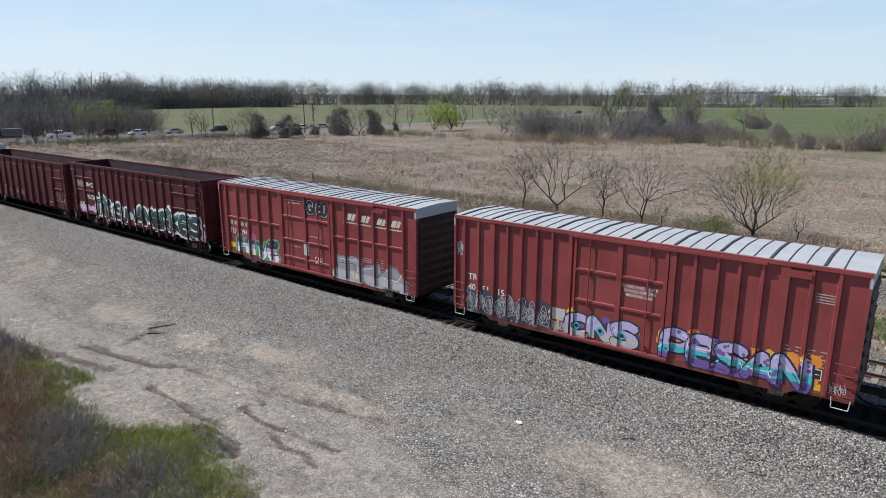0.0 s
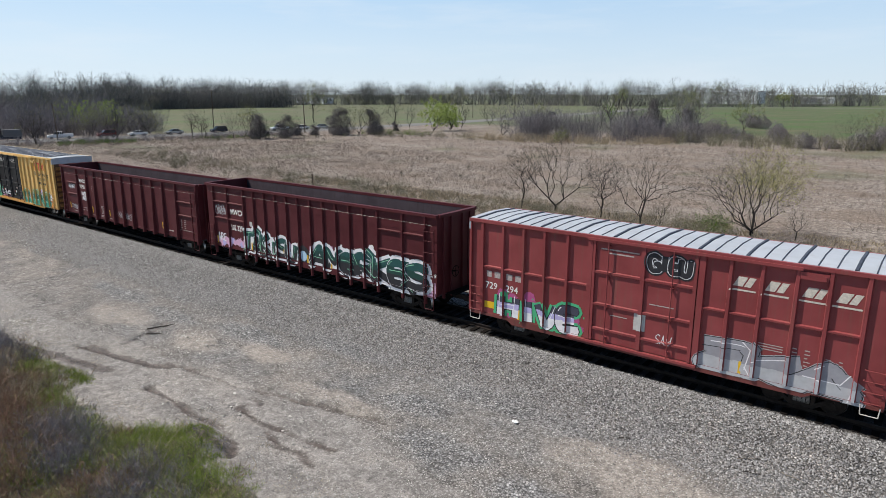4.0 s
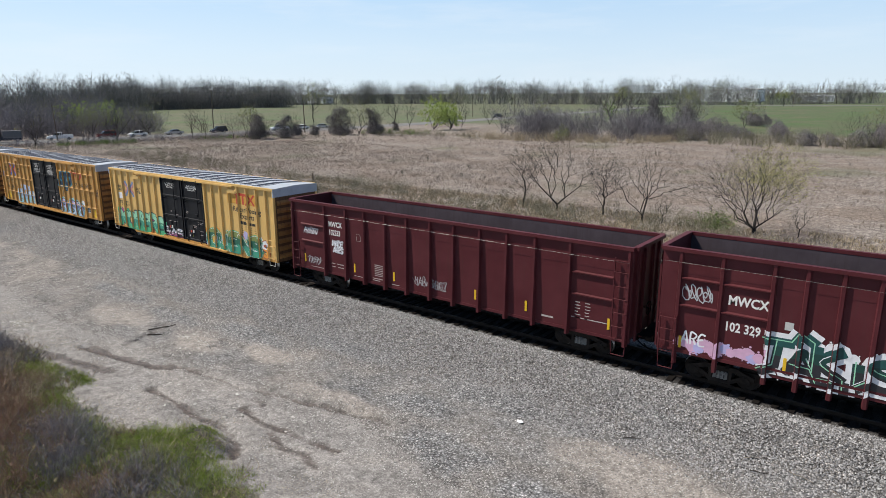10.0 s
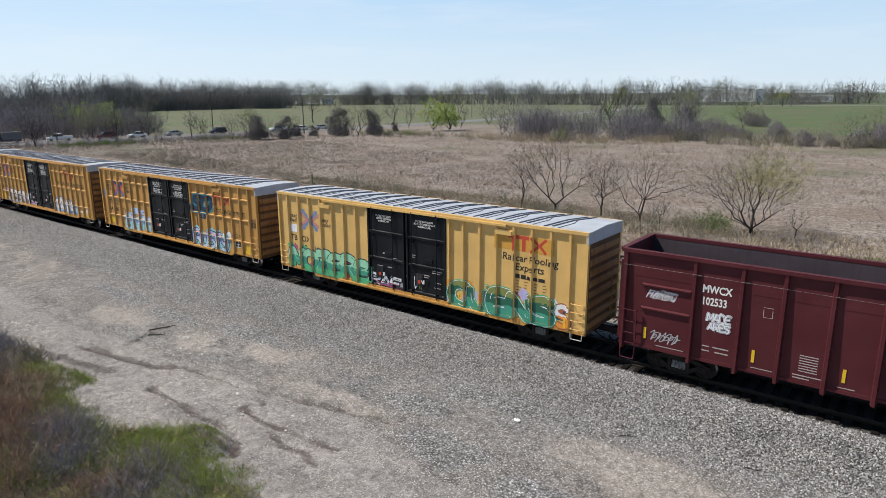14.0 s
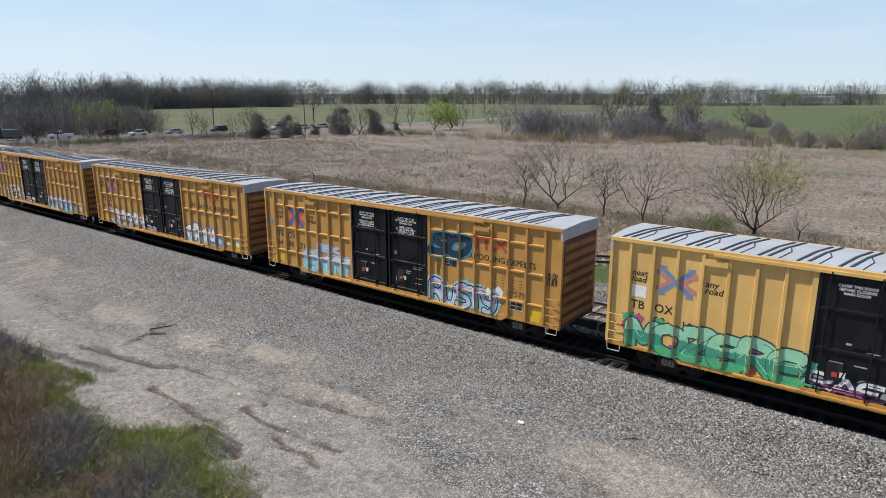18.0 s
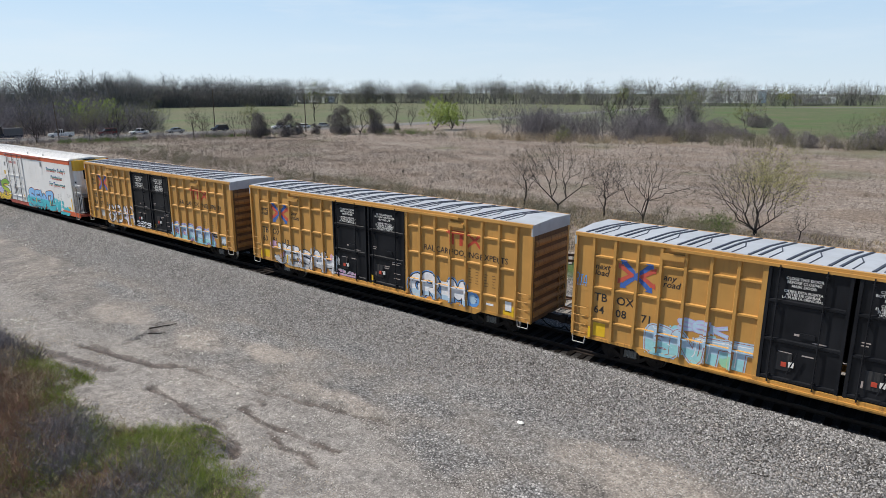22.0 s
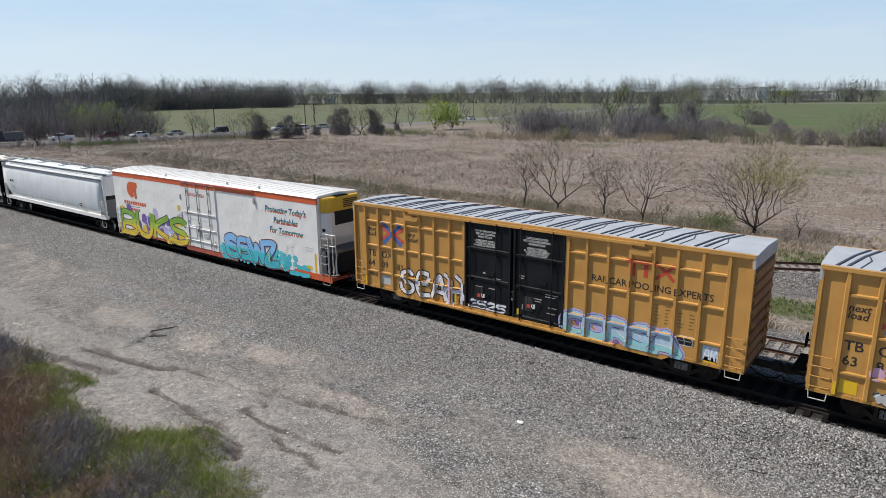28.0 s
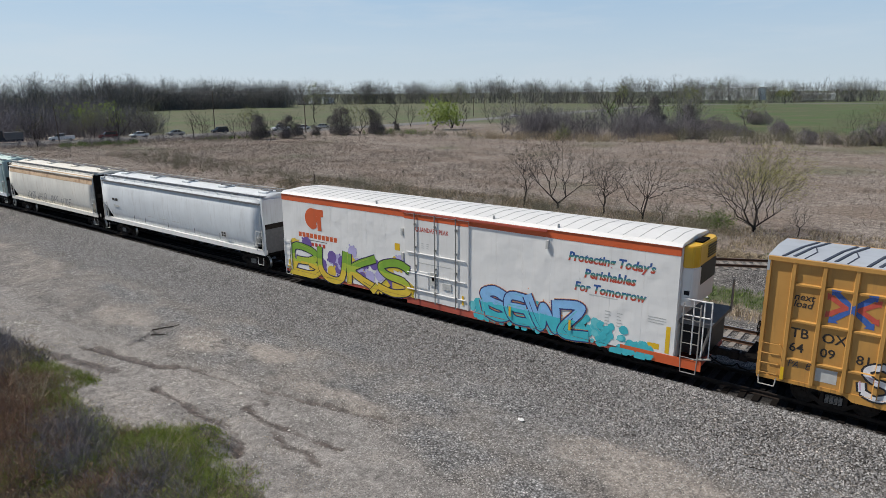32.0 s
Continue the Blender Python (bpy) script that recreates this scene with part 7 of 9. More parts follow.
    panel(car, side, 6.85, 7.5, 1.2, 1.6)
    patch(car, side, 9.95, 10.4, 0.98, 1.2, M_REFLECT, "placard")
    reflectors(car, (-1.62, 1.4, 3.9, 6.75), 0.95, -y - 0.08)
    patch(car, side, 10.62, 10.78, 0.9, 1.95, M_REFLECT, "reflector")
    spray(car, side, -10.5, -1.75, 0.56, 2.4, "BUKS", ((0.4, C_GOLD), (0.62, C_LIME), (2, C_LEAFY)), C_BLACK, C_PURPLE, 0.38, 91, C_LIME, halo_w=0.06, cloud=(C_PURPLE, C_LILAC, C_GOLD), rim=0.045, spikes=0.36, wob=0.1, label="lime and gold graffiti with purple cloud")
    bm = bmesh.new()
    rnd = random.Random(5)
    LAID[0] = 0
    for k in range(240):
        x = rnd.uniform(1.85, 10.2)
        hi = 1.35 + 0.35 * math.sin(x * 1.7) + (0.25 if x < 7.5 else 0.0)
        soft(bm, side, x, 0.5 + (hi - 0.5) * rnd.uniform(0, 1) ** 0.8, rnd.uniform(0.1, 0.24), rnd, 0.0062, 0 if rnd.random() < 0.85 else 1, 2)
    part("graffiti", bm, (C_CYAN, C_CYANP), car, "cyan spray cloud")
    spray(car, side, 2.5, 7.4, 0.62, 2.1, "SEWZ", ((0.5, C_CYAN), (0.72, C_SKYL), (2, C_SKYL)), C_NAVY, C_ORANGE, 0.38, 92, C_CYANP, halo_w=0.075, rim=0.055, spikes=0.5, wob=0.08, lean=-0.25, above=760, label="sky-blue and cyan wild-style graffiti")
    return car


C_CYANP, C_SKYL = can("pale_cyan", .14, .55, .6), can("light_sky_blue", .25, .5, .8)
M_TRICOL, _n, _l, _b = mat("rainbow_lettering", 0.6)
_s = _n.new("ShaderNodeSeparateXYZ")
_mp = _n.new("ShaderNodeMapping")
_mp.inputs["Scale"].default_value, _mp.inputs["Location"].default_value = (1, 1, 1.695), (0, 0, 0.423)
_l.new(_n.new("ShaderNodeTexCoord").outputs["Object"], _mp.inputs[0])
_l.new(_mp.outputs[0], _s.inputs[0])
_f = _n.new("ShaderNodeMath")
_f.operation = "FRACT"
_l.new(_s.outputs[2], _f.inputs[0])
_l.new(ramp(_n, _l, _f.outputs[0], (0.1, (0.5, 0.07, 0.04)), (0.24, (0.06, 0.28, 0.2)), (0.42, (0.03, 0.09, 0.3)), (0.78, (0.03, 0.09, 0.3)), (0.84, (0.5, 0.07, 0.04))), _b.inputs["Base Color"])


def hopper(at, label, h, m, sill_m, rusty, seed):
    """Covered hopper with curved sides, slope-sheet ends, roof walk and hatches."""
    car = thing("covered_hopper", at, label, "freight car", "cars of the freight train")
    prof = [(-1.38, 1.35), (-1.5, 1.8), (-1.58, 2.4), (-1.6, 3.0), (-1.57, 3.5), (-1.48, 3.95), (-1.36, 4.22), (-1.1, 4.42), (0.0, 4.6)]
    prof = prof + [(-y, z) for y, z in reversed(prof[:-1])]
    b = h - 0.4
    bm = bmesh.new()
    rows = []
    for x, low in ((-b, 2.5), (-b + 1.0, 1.35), (0, 1.35), (b - 1.0, 1.35), (b, 2.5)):
        row = []
        for y, z in prof:
            if z < low:      # foot of the sloped end
                y = math.copysign(np.interp(low, [1.35, 1.8, 2.4, 3.0], [1.38, 1.5, 1.58, 1.6]), y)
                z = low
            row.append(bm.verts.new((x, y, z)))
        rows.append(row)
    n = len(prof)
    for r, q in zip(rows, rows[1:]):
        for i in range(n - 1):
            try:
                f = bm.faces.new((r[i], q[i], q[i + 1], r[i + 1]))
                f.smooth = True
            except ValueError:
                pass
        bm.faces.new((r[n - 1], q[n - 1], q[0], r[0]))
    for r in (rows[0], rows[-1]):
        bm.faces.new(r)
    bmesh.ops.remove_doubles(bm, verts=bm.verts, dist=1e-4)
    bmesh.ops.recalc_face_normals(bm, faces=bm.faces)
    body = part("body", bm, m, car)
    for s in (-1, 1):
        bm = bmesh.new()
        ya, yb = sorted((s * 1.56, s * 1.3))
        sweep(bm, [(ya, 1.1), (yb, 1.1), (yb, 1.37), (ya, 1.37)], -h + 0.2, h - 0.2, "x")
        part("side_sill", bm, sill_m, car)
        bm = bmesh.new()
        sweep(bm, [(s * 1.42, 4.08), (s * 1.56, 4.08), (s * 1.56, 4.16), (s * 1.44, 4.16)], -b, b, "x")
        part("eave_angle", bm, M_GREYPLATE if not rusty else M_CREAM, car)
        bm = bmesh.new()
        for z in (4.6, 4.42):
            rod(bm, (-b + 0.1, s * 1.3, z), (b - 0.1, s * 1.3, z), 0.015, 5)
        for x in np.linspace(-b + 0.1, b - 0.1, 14):
            rod(bm, (x, s * 1.3, 4.25), (x, s * 1.3, 4.62), 0.015, 5)
        part("roof_rail", bm, m, car)
        bm = bmesh.new()
        box(bm, -b, b, min(s * 0.98, s * 1.22), max(s * 0.98, s * 1.22), 4.5, 4.54)
        part("running_board", bm, M_GREYPLATE, car)
        for d in (-1, 1):
            x = d * (h - 0.25)
            bm = bmesh.new()
            box(bm, x - 0.06, x + 0.06, s * 1.45 - 0.06, s * 1.45 + 0.06, 1.1, 4.4)
            part("corner_post", bm, m if not rusty else M_UNDER, car)
            bm = bmesh.new()
            xa, xb = d * (b - 0.3), d * (h - 0.25)
            rod(bm, (xa, s * 1.42, 4.4), (xb, s * 1.42, 4.3), 0.05, 6)
            part("end_brace", bm, m, car)
            lx = sorted((d * (h - 0.3), d * (h - 0.85)))
            ladder(car, lx[0], lx[1], s * 1.56, (1.45, 1.8, 2.15, 2.5), M_PATCH, z_low=0.5)
    for d in (-1, 1):       # slope sheets, blackened for the recess's shade, and end shade panels
        bm = bmesh.new()
        sweep(bm, [(d * (b - 1.0), 1.36), (d * (b - 0.02), 2.52), (d * (b - 0.02), 2.6), (d * (b - 1.1), 1.42)], -1.3, 1.3, "y")
        part("slope_sheet", bm, M_UNDER, car)
        bm = bmesh.new()
        xa, xb = sorted((d * (h - 0.75), d * (h - 0.2)))
        box(bm, xa, xb, -1.4, 1.4, 1.05, 1.15)
        box(bm, min(d * (h - .8), d * (h - .72)), max(d * (h - .8), d * (h - .72)), -1.3, 1.3, 1.1, 3.0)
        part("end_platform", bm, M_UNDER, car)
        bm = bmesh.new()
        xa, xb = sorted((d * (h - 0.36), d * (h - 0.3)))
        box(bm, xa, xb, -1.4, 1.4, 2.9, 4.36)
        part("end_plate", bm, m if not rusty else M_UNDER, car)
        bm = bmesh.new()
        box(bm, xa, xb, -1.4, 1.4, 1.16, 2.6)
        part("end_shade_plate", bm, M_GREYPLATE if not rusty else M_UNDER, car, "dark grey lower end plate")
        bm = bmesh.new()
        box(bm, xa - 0.004, xb + 0.004, -1.41, 1.41, 2.6, 2.9)
        part("end_beam", bm, M_TRUCK, car, "rust-brown band across the end")
    for x in np.linspace(-b + 1.2, b - 1.2, 5 if h > 9 else 4):
        bm = bmesh.new()
        sweep(bm, [(x - 0.4, -0.4), (x + 0.4, -0.4), (x + 0.4, 0.4), (x - 0.4, 0.4)], 4.55, 4.66, "z")
        bmesh.ops.bevel(bm, geom=list(bm.edges), offset=0.03, segments=1, affect="EDGES")
        part("roof_hatch", bm, m, car)
        bm = bmesh.new()
        box(bm, x - 0.42, x + 0.42, -0.12, 0.12, 4.662, 4.71)
        part("hatch_latch", bm, M_GREYPLATE, car)
    for x in np.linspace(-b + 3.0, b - 3.0, 3):
        bm = bmesh.new()
        for a, z0, z1 in ((1.5, 1.06, 0.55),):
            v = [bm.verts.new((x + sx * w, sy * y, z)) for z, w, y in ((1.36, 1.5, 1.2), (0.5, 0.35, 0.5)) for sx in (-1, 1) for sy in (-1, 1)]
            for q in ((0, 1, 3, 2), (4, 6, 7, 5), (0, 4, 5, 1), (2, 3, 7, 6), (0, 2, 6, 4), (1, 5, 7, 3)):
                bm.faces.new([v[i] for i in q])
        bmesh.ops.recalc_face_normals(bm, faces=bm.faces)
        part("discharge_hopper", bm, M_UNDER, car)
    underframe(car, h - 0.1, (-h + 2.0, h - 2.0))
    sd = Side(-1.6, [(-h, h, 1.0, 1.37, -1.56), (-h, h, 1.37, 1.5, -1.42), (-h, h, 1.5, 1.65, -1.46), (-h, h, 1.65, 1.8, -1.5), (-h, h, 1.8, 2.1, -1.54), (-h, h, 2.1, 2.4, -1.58)])
    sd.grid = sd.pieces(0, 6)
    if rusty:
        for s in (-1, 1):
            bm = bmesh.new()
            sweep(bm, [(s * 1.562, 3.62), (s * 1.492, 3.953), (s * 1.372, 4.222), (s * 1.34, 4.2), (s * 1.46, 3.93), (s * 1.53, 3.6)], -b + 0.15, b - 0.15, "x")
            part("rust_band", bm, M_RUSTBAND, car, "rust-streaked upper edge")
        for k, (x, word) in enumerate(((-4.6, "ASKER"), (-2.4, "WHUB"), (-0.2, "LAMES"), (2.2, "VOKE"))):
            tag(car, sd, x, x + 1.9, 1.5, 2.15, word, M_GREYPLATE, 0.05, seed + k, 0.3, "faint dark spray tag")
    else:
        bars(car, sd, [(-8.1, -7.75, 2.75, .25), (-7.65, -7.3, 2.75, .25)], M_LETTER_K, "owner_mark")
        bars(car, sd, [(-8.0, -7.2, 2.3, .2)], M_PATCH, "car_number")
        for x in (-8.3, -5.1, -3.6, -0.6, 2.6, 5.4):
            bars(car, sd, [(x, x + 0.06, 1.55, .5)], M_GREYPLATE, "reflector")
        panel(car, sd, 5.6, 6.1, 1.75, 2.1)
        bars(car, sd, [(-3.2 + k * 1.6, -2.4 + k * 1.6, 2.05, .05) for k in range(3)], M_PATCH)
    return car


CARS = [(front_boxcar(), 67.25), (second_boxcar(), 49.32), (third_gondola(), 30.45), (fourth_gondola(), 10.5), (fifth_boxcar(), -10.05), (sixth_boxcar(), -30.87),
        (seventh_boxcar(), -51.57), (eighth_boxcar(), -72.27), (reefer(), -95.45),
        (hopper(in_train(-118.3), "pale grey covered hopper car with curved sides", 9.95, M_GREYWHITE, M_WHITE, False, 3), -118.3),
        (hopper(in_train(-137.6), "rust-streaked cream covered hopper with dark tags", 8.6, M_CREAM, M_CREAM, True, 4), -137.6),
        (hopper(in_train(-156.7), "pale mint-green covered hopper at the train's visible end", 9.6, M_MINT, M_GREYWHITE, False, 5), -156.7)]
# ---- plants ----
M_BARK = plain("grey_brown_bark", (0.036, 0.03, 0.027), 0.95, 0.0, 0.35, 4)
M_TWIG = island_mat("bare_twigs", (0.0, (0.085, 0.077, 0.074)), (0.6, (0.165, 0.153, 0.149)), (1.0, (0.29, 0.276, 0.268)))
M_THICKET = island_mat("purple_grey_brush", (0.0, (0.102, 0.0943, 0.103)), (0.6, (0.197, 0.182, 0.197)), (1.0, (0.32, 0.302, 0.316)))
M_VINE = island_mat("dark_dead_vines", (0.0, (0.06, 0.053, 0.056)), (0.6, (0.13, 0.115, 0.12)), (1.0, (0.25, 0.228, 0.23)))
M_MOUND = island_mat("vine_choked_brush", (0.0, (0.085, 0.074, 0.08)), (0.6, (0.19, 0.17, 0.178)), (1.0, (0.34, 0.31, 0.315)))
# greyer than the near twigs: distance haze put into the colour
M_FARTWIG = island_mat("distant_bare_woods", (0.0, (0.11, 0.108, 0.108)), (0.6, (0.19, 0.187, 0.184)), (1.0, (0.28, 0.275, 0.262)))
M_BUD = island_mat("spring_buds", (0.0, (0.26, 0.27, 0.06)), (1.0, (0.46, 0.44, 0.14)))
M_LEAF = island_mat("fresh_leaves", (0.0, (0.07, 0.14, 0.02)), (1.0, (0.16, 0.24, 0.04)))
M_BRIGHT = island_mat("bright_willow_leaves", (0.0, (0.22, 0.31, 0.05)), (1.0, (0.44, 0.52, 0.13)))
M_FARLEAF = island_mat("distant_young_leaves", (0.0, (0.16, 0.18, 0.06)), (1.0, (0.28, 0.3, 0.12)))
M_DRYGRASS = island_mat("dry_straw", (0.0, (0.22, 0.175, 0.12)), (0.6, (0.42, 0.34, 0.24)), (1.0, (0.58, 0.5, 0.36)))
M_FIELDGRASS = island_mat("mauve_dry_grass", (0.0, (0.15, 0.122, 0.1)), (0.6, (0.255, 0.212, 0.178)), (1.0, (0.37, 0.318, 0.268)))
M_GRASS = island_mat("spring_grass", (0.0, (0.12, 0.19, 0.022)), (0.6, (0.24, 0.32, 0.048)), (1.0, (0.42, 0.45, 0.12)))
M_OLIVE = island_mat("olive_weeds", (0.0, (0.12, 0.112, 0.044)), (0.6, (0.23, 0.214, 0.09)), (1.0, (0.38, 0.35, 0.165)))
M_VERGE = island_mat("fresh_green_verge_weeds", (0.0, (0.06, 0.11, 0.02)), (0.6, (0.12, 0.19, 0.04)), (1.0, (0.24, 0.3, 0.09)))
M_BRUSH = island_mat("grey_green_brush", (0.0, (0.1, 0.096, 0.062)), (0.6, (0.19, 0.18, 0.12)), (1.0, (0.31, 0.29, 0.21)))
M_WEED = island_mat("dead_weeds", (0.0, (0.119, 0.0638, 0.045)), (0.5, (0.246, 0.136, 0.0935)), (0.85, (0.365, 0.225, 0.153)), (1.0, (0.468, 0.374, 0.264)))
M_WEEDGREY = island_mat("grey_dead_brush", (0.0, (0.102, 0.0952, 0.109)), (0.6, (0.212, 0.2, 0.223)), (1.0, (0.365, 0.348, 0.365)))


def grown(seed, n, lobes, root, bf=0.35, tip=0.002, base=0.02, shell=0.5):
    """Segments of a bare tree that fills its crown: (start, end, radius at start, radius at end, level).
    Every crown point joins the nearest limb, short ways to the root first; limbs thicken by what they carry."""
    rng = np.random.default_rng(seed)
    share = np.array([lb[3] * lb[4] * lb[5] for lb in lobes])
    pick = rng.choice(len(lobes), n, p=share / share.sum())
    v = rng.normal(size=(n, 3))
    v /= np.linalg.norm(v, axis=1)[:, None]
    L = np.array(lobes, float)[pick]
    pts = L[:, :3] + v * L[:, 3:] * (rng.uniform(0, 1, (n, 1)) ** shell)
    pts = pts[pts[:, 2] > 0.04]
    n, k = len(pts), len(root)
    node = np.zeros((k + n, 3))
    up, length = np.full(k + n, -1), np.zeros(k + n)
    for i, (x, y, z, u) in enumerate(root):
        node[i], up[i] = (x, y, z), u
        length[i] = length[u] + np.linalg.norm(node[i] - node[u]) if u >= 0 else 0
    cost, via = np.full(n, 1e9), np.zeros(n, int)

    def offer(i):
        c = np.linalg.norm(pts - node[i], axis=1) + bf * length[i]
        better = c < cost
        cost[better], via[better] = c[better], i
    for i in range(k):
        offer(i)
    free = np.ones(n, bool)
    for i in range(k, k + n):
        j = int(np.argmin(np.where(free, cost, 1e18)))
        free[j] = False
        node[i], up[i] = pts[j], via[j]
        length[i] = length[via[j]] + np.linalg.norm(pts[j] - node[via[j]])
        offer(i)
    load = np.ones(k + n)
    for i in range(k + n - 1, 0, -1):
        if up[i] >= 0:
            load[up[i]] += load[i]
    r = np.maximum(tip, base * (load / load[0]) ** 0.55)
    return [(node[up[i]], node[i], min(r[up[i]], r[i] * 1.3), r[i], 0 if load[i] > 0.1 * n else 1 if load[i] > max(3, 0.018 * n) else 2) for i in range(k + n) if up[i] >= 0]


def stems_root(rnd, stems, fork, lean):
    """The trunk: one upright, or several stems leaning out from the base."""
    if stems == 1:
        pts, x, y = [(0, 0, 0, -1)], 0, 0
        for k in range(1, 5):
            x, y = x + rnd.uniform(-0.02, 0.02), y + rnd.uniform(-0.02, 0.02)
            pts.append((x, y, fork * k / 4, k - 1))
        return pts
    pts = [(0, 0, 0, -1), (0, 0, fork * 0.25, 0)]
    for q in range(stems):
        a = 2 * math.pi * (q + rnd.uniform(-0.3, 0.3)) / stems
        k = len(pts)
        ln = lean * rnd.uniform(0.6, 1.2)
        pts.append((math.cos(a) * ln * 0.35 * fork, math.sin(a) * ln * 0.35 * fork, fork * 0.55, 1))
        pts.append((math.cos(a) * ln * fork, math.sin(a) * ln * fork, fork * rnd.uniform(0.85, 1.15), k))
    return pts


def crown_lobes(rnd, stems, wide, fork, lift=0.0):
    """Ellipsoids that together make an uneven crown, one unit high."""
    c = (fork + 1) / 2 + lift
    out = [(0, 0, c, wide * 0.8, wide * 0.8, (1 - fork) * 0.5)]
    for _ in range(3 + stems // 2):
        a, d = rnd.uniform(0, 6.28), wide * rnd.uniform(0.35, 0.85)
        out.append((math.cos(a) * d, math.sin(a) * d, c + rnd.uniform(-0.5, 0.25) * (1 - fork) * 0.6, wide * 0.48, wide * 0.48, (1 - fork) * rnd.uniform(0.26, 0.36)))
    return out


def tubes(segs, sides=3, thick=1.0, least=0.004):
    P = np.array([s[0] for s in segs])
    Q = np.array([s[1] for s in segs])
    R0 = np.maximum([s[2] * thick for s in segs], least)
    R1 = np.maximum([s[3] * thick for s in segs], least * 0.8)
    D = Q - P
    D /= np.linalg.norm(D, axis=1)[:, None] + 1e-9
    A = np.cross(D, np.where(np.abs(D[:, 2:3]) < 0.9, [[0, 0, 1.0]], [[1.0, 0, 0]]))
    A /= np.linalg.norm(A, axis=1)[:, None]
    B = np.cross(D, A)
    rings = []
    for C, R in ((P, R0), (Q, R1)):
        for k in range(sides):
            a = 2 * math.pi * k / sides
            rings.append(C + (A * math.cos(a) + B * math.sin(a)) * R[:, None])
    co = np.stack(rings, 1).reshape(-1, 3)      # one ring after the other
    f = np.array([(k, (k + 1) % sides, sides + (k + 1) % sides, sides + k) for k in range(sides)])
    return co, (np.arange(len(segs))[:, None, None] * 2 * sides + f[None]).reshape(-1, 4)


def specks(pts, size, rng):
    """Small leaf quads about points."""
    n = len(pts)
    a = rng.normal(size=(n, 3))
    a /= np.linalg.norm(a, axis=1)[:, None]
    b = np.cross(a, rng.normal(size=(n, 3)))
    b /= np.linalg.norm(b, axis=1)[:, None]
    s = size * rng.uniform(0.5, 1.4, n)[:, None]
    co = np.stack([pts - a * s, pts - b * s * 0.5, pts + a * s, pts + b * s * 0.5], 1).reshape(-1, 3)
    return co, np.arange(n * 4).reshape(-1, 4)


def slivers(P, Q, w0, w1, rng):
    """One thin tapering twig from each P to each Q."""
    D = Q - P
    A = np.cross(D, rng.normal(size=D.shape))
    A /= np.linalg.norm(A, axis=1)[:, None] + 1e-9
    w0, w1 = np.reshape(w0 * np.ones(len(P)), (-1, 1)), np.reshape(w1 * np.ones(len(P)), (-1, 1))
    co = np.stack([P - A * w0, P + A * w0, Q + A * w1, Q - A * w1], 1).reshape(-1, 3)
    return co, np.arange(len(P) * 4).reshape(-1, 4)


def twigs(segs, per, length, width, rng, wild=0.7):
    """Fine twigs fanning from the outer branches."""
    P0, Q0 = np.array([s[0] for s in segs]), np.array([s[1] for s in segs])
    P0, Q0 = np.repeat(P0, per, 0), np.repeat(Q0, per, 0)
    D = Q0 - P0
    D /= np.linalg.norm(D, axis=1)[:, None] + 1e-9
    D = D + rng.normal(0, wild, D.shape) + (0, 0, 0.25)
    D /= np.linalg.norm(D, axis=1)[:, None]
    P = P0 + (Q0 - P0) * rng.uniform(0.1, 1, (len(P0), 1))
    return slivers(P, P + D * length * rng.uniform(0.5, 1.4, (len(P), 1)), width, width * 0.4, rng)


def joined(*meshes):
    off, cs, fs = 0, [], []
    for c, f in meshes:
        cs.append(c)
        fs.append(f + off)
        off += len(c)
    return np.concatenate(cs), np.concatenate(fs)


def as_slivers(segs, thick, least, rng):
    P, Q = np.array([s[0] for s in segs]), np.array([s[1] for s in segs])
    return slivers(P, Q, np.maximum([s[2] * thick for s in segs], least), np.maximum([s[3] * thick for s in segs], least * 0.8), rng)


LAST = [""]


def tree(name, at, label, height, wide, stems, n, seed, leaf=None, leaf_n=0, leaf_size=0.06, category="tree", bark=None, twig=None, lean=0.6, fork=0.28, trunk_r=0.02, tip=0.008, side=(0, 0, 0), lift=0.0):
    """wide: crown radius over height. side: where the leaves gather, as a share of the height."""
    rnd, rng = random.Random(seed), np.random.default_rng(seed)
    t = thing(name, at, label, category)
    LAST[0] = t.name
    segs = grown(seed, n, crown_lobes(rnd, stems, wide, fork, lift), stems_root(rnd, stems, fork, lean), 0.5, tip / height, trunk_r)
    segs = [(np.array(a) * height, np.array(b) * height, ra * height, rb * height, lv) for a, b, ra, rb, lv in segs]
    big, small = [q for q in segs if q[4] < 2], [q for q in segs if q[4] >= 2]
    co, f = tubes(big, 5, 1.0)
    heap("trunk", co, f, bark or M_BARK, "", "", t, True)
    if small:
        co, f = joined(as_slivers(small, 1.0, tip, rng), twigs(small, 3, height * 0.055, tip * 0.7, rng))
        heap("crown", co, f, twig or M_TWIG, "", "", t)
    if leaf and leaf_n:
        ends = np.array([q[1] for q in small])
        wgt = np.exp(-np.linalg.norm((ends / height - (side[0], side[1], 0.75 + side[2])) / 0.4, axis=1) ** 2) if any(side) else np.ones(len(ends))
        pick = ends[rng.choice(len(ends), leaf_n, p=wgt / wgt.sum())] + rng.normal(0, height * 0.022, (leaf_n, 3))
        pick = pick[pick[:, 2] > height * 0.12]
        co, f = specks(pick, leaf_size, rng)
        heap("leaves", co, f, leaf, "", "", t)
    return t


def ground_z(x, y):
    return float(ground_height(np.array([float(x)]), np.array([float(y)]))[0])


def on_ground(x, y, turn=0):
    return pose(x, y, ground_z(x, y) - 0.03, 0, 0, turn)


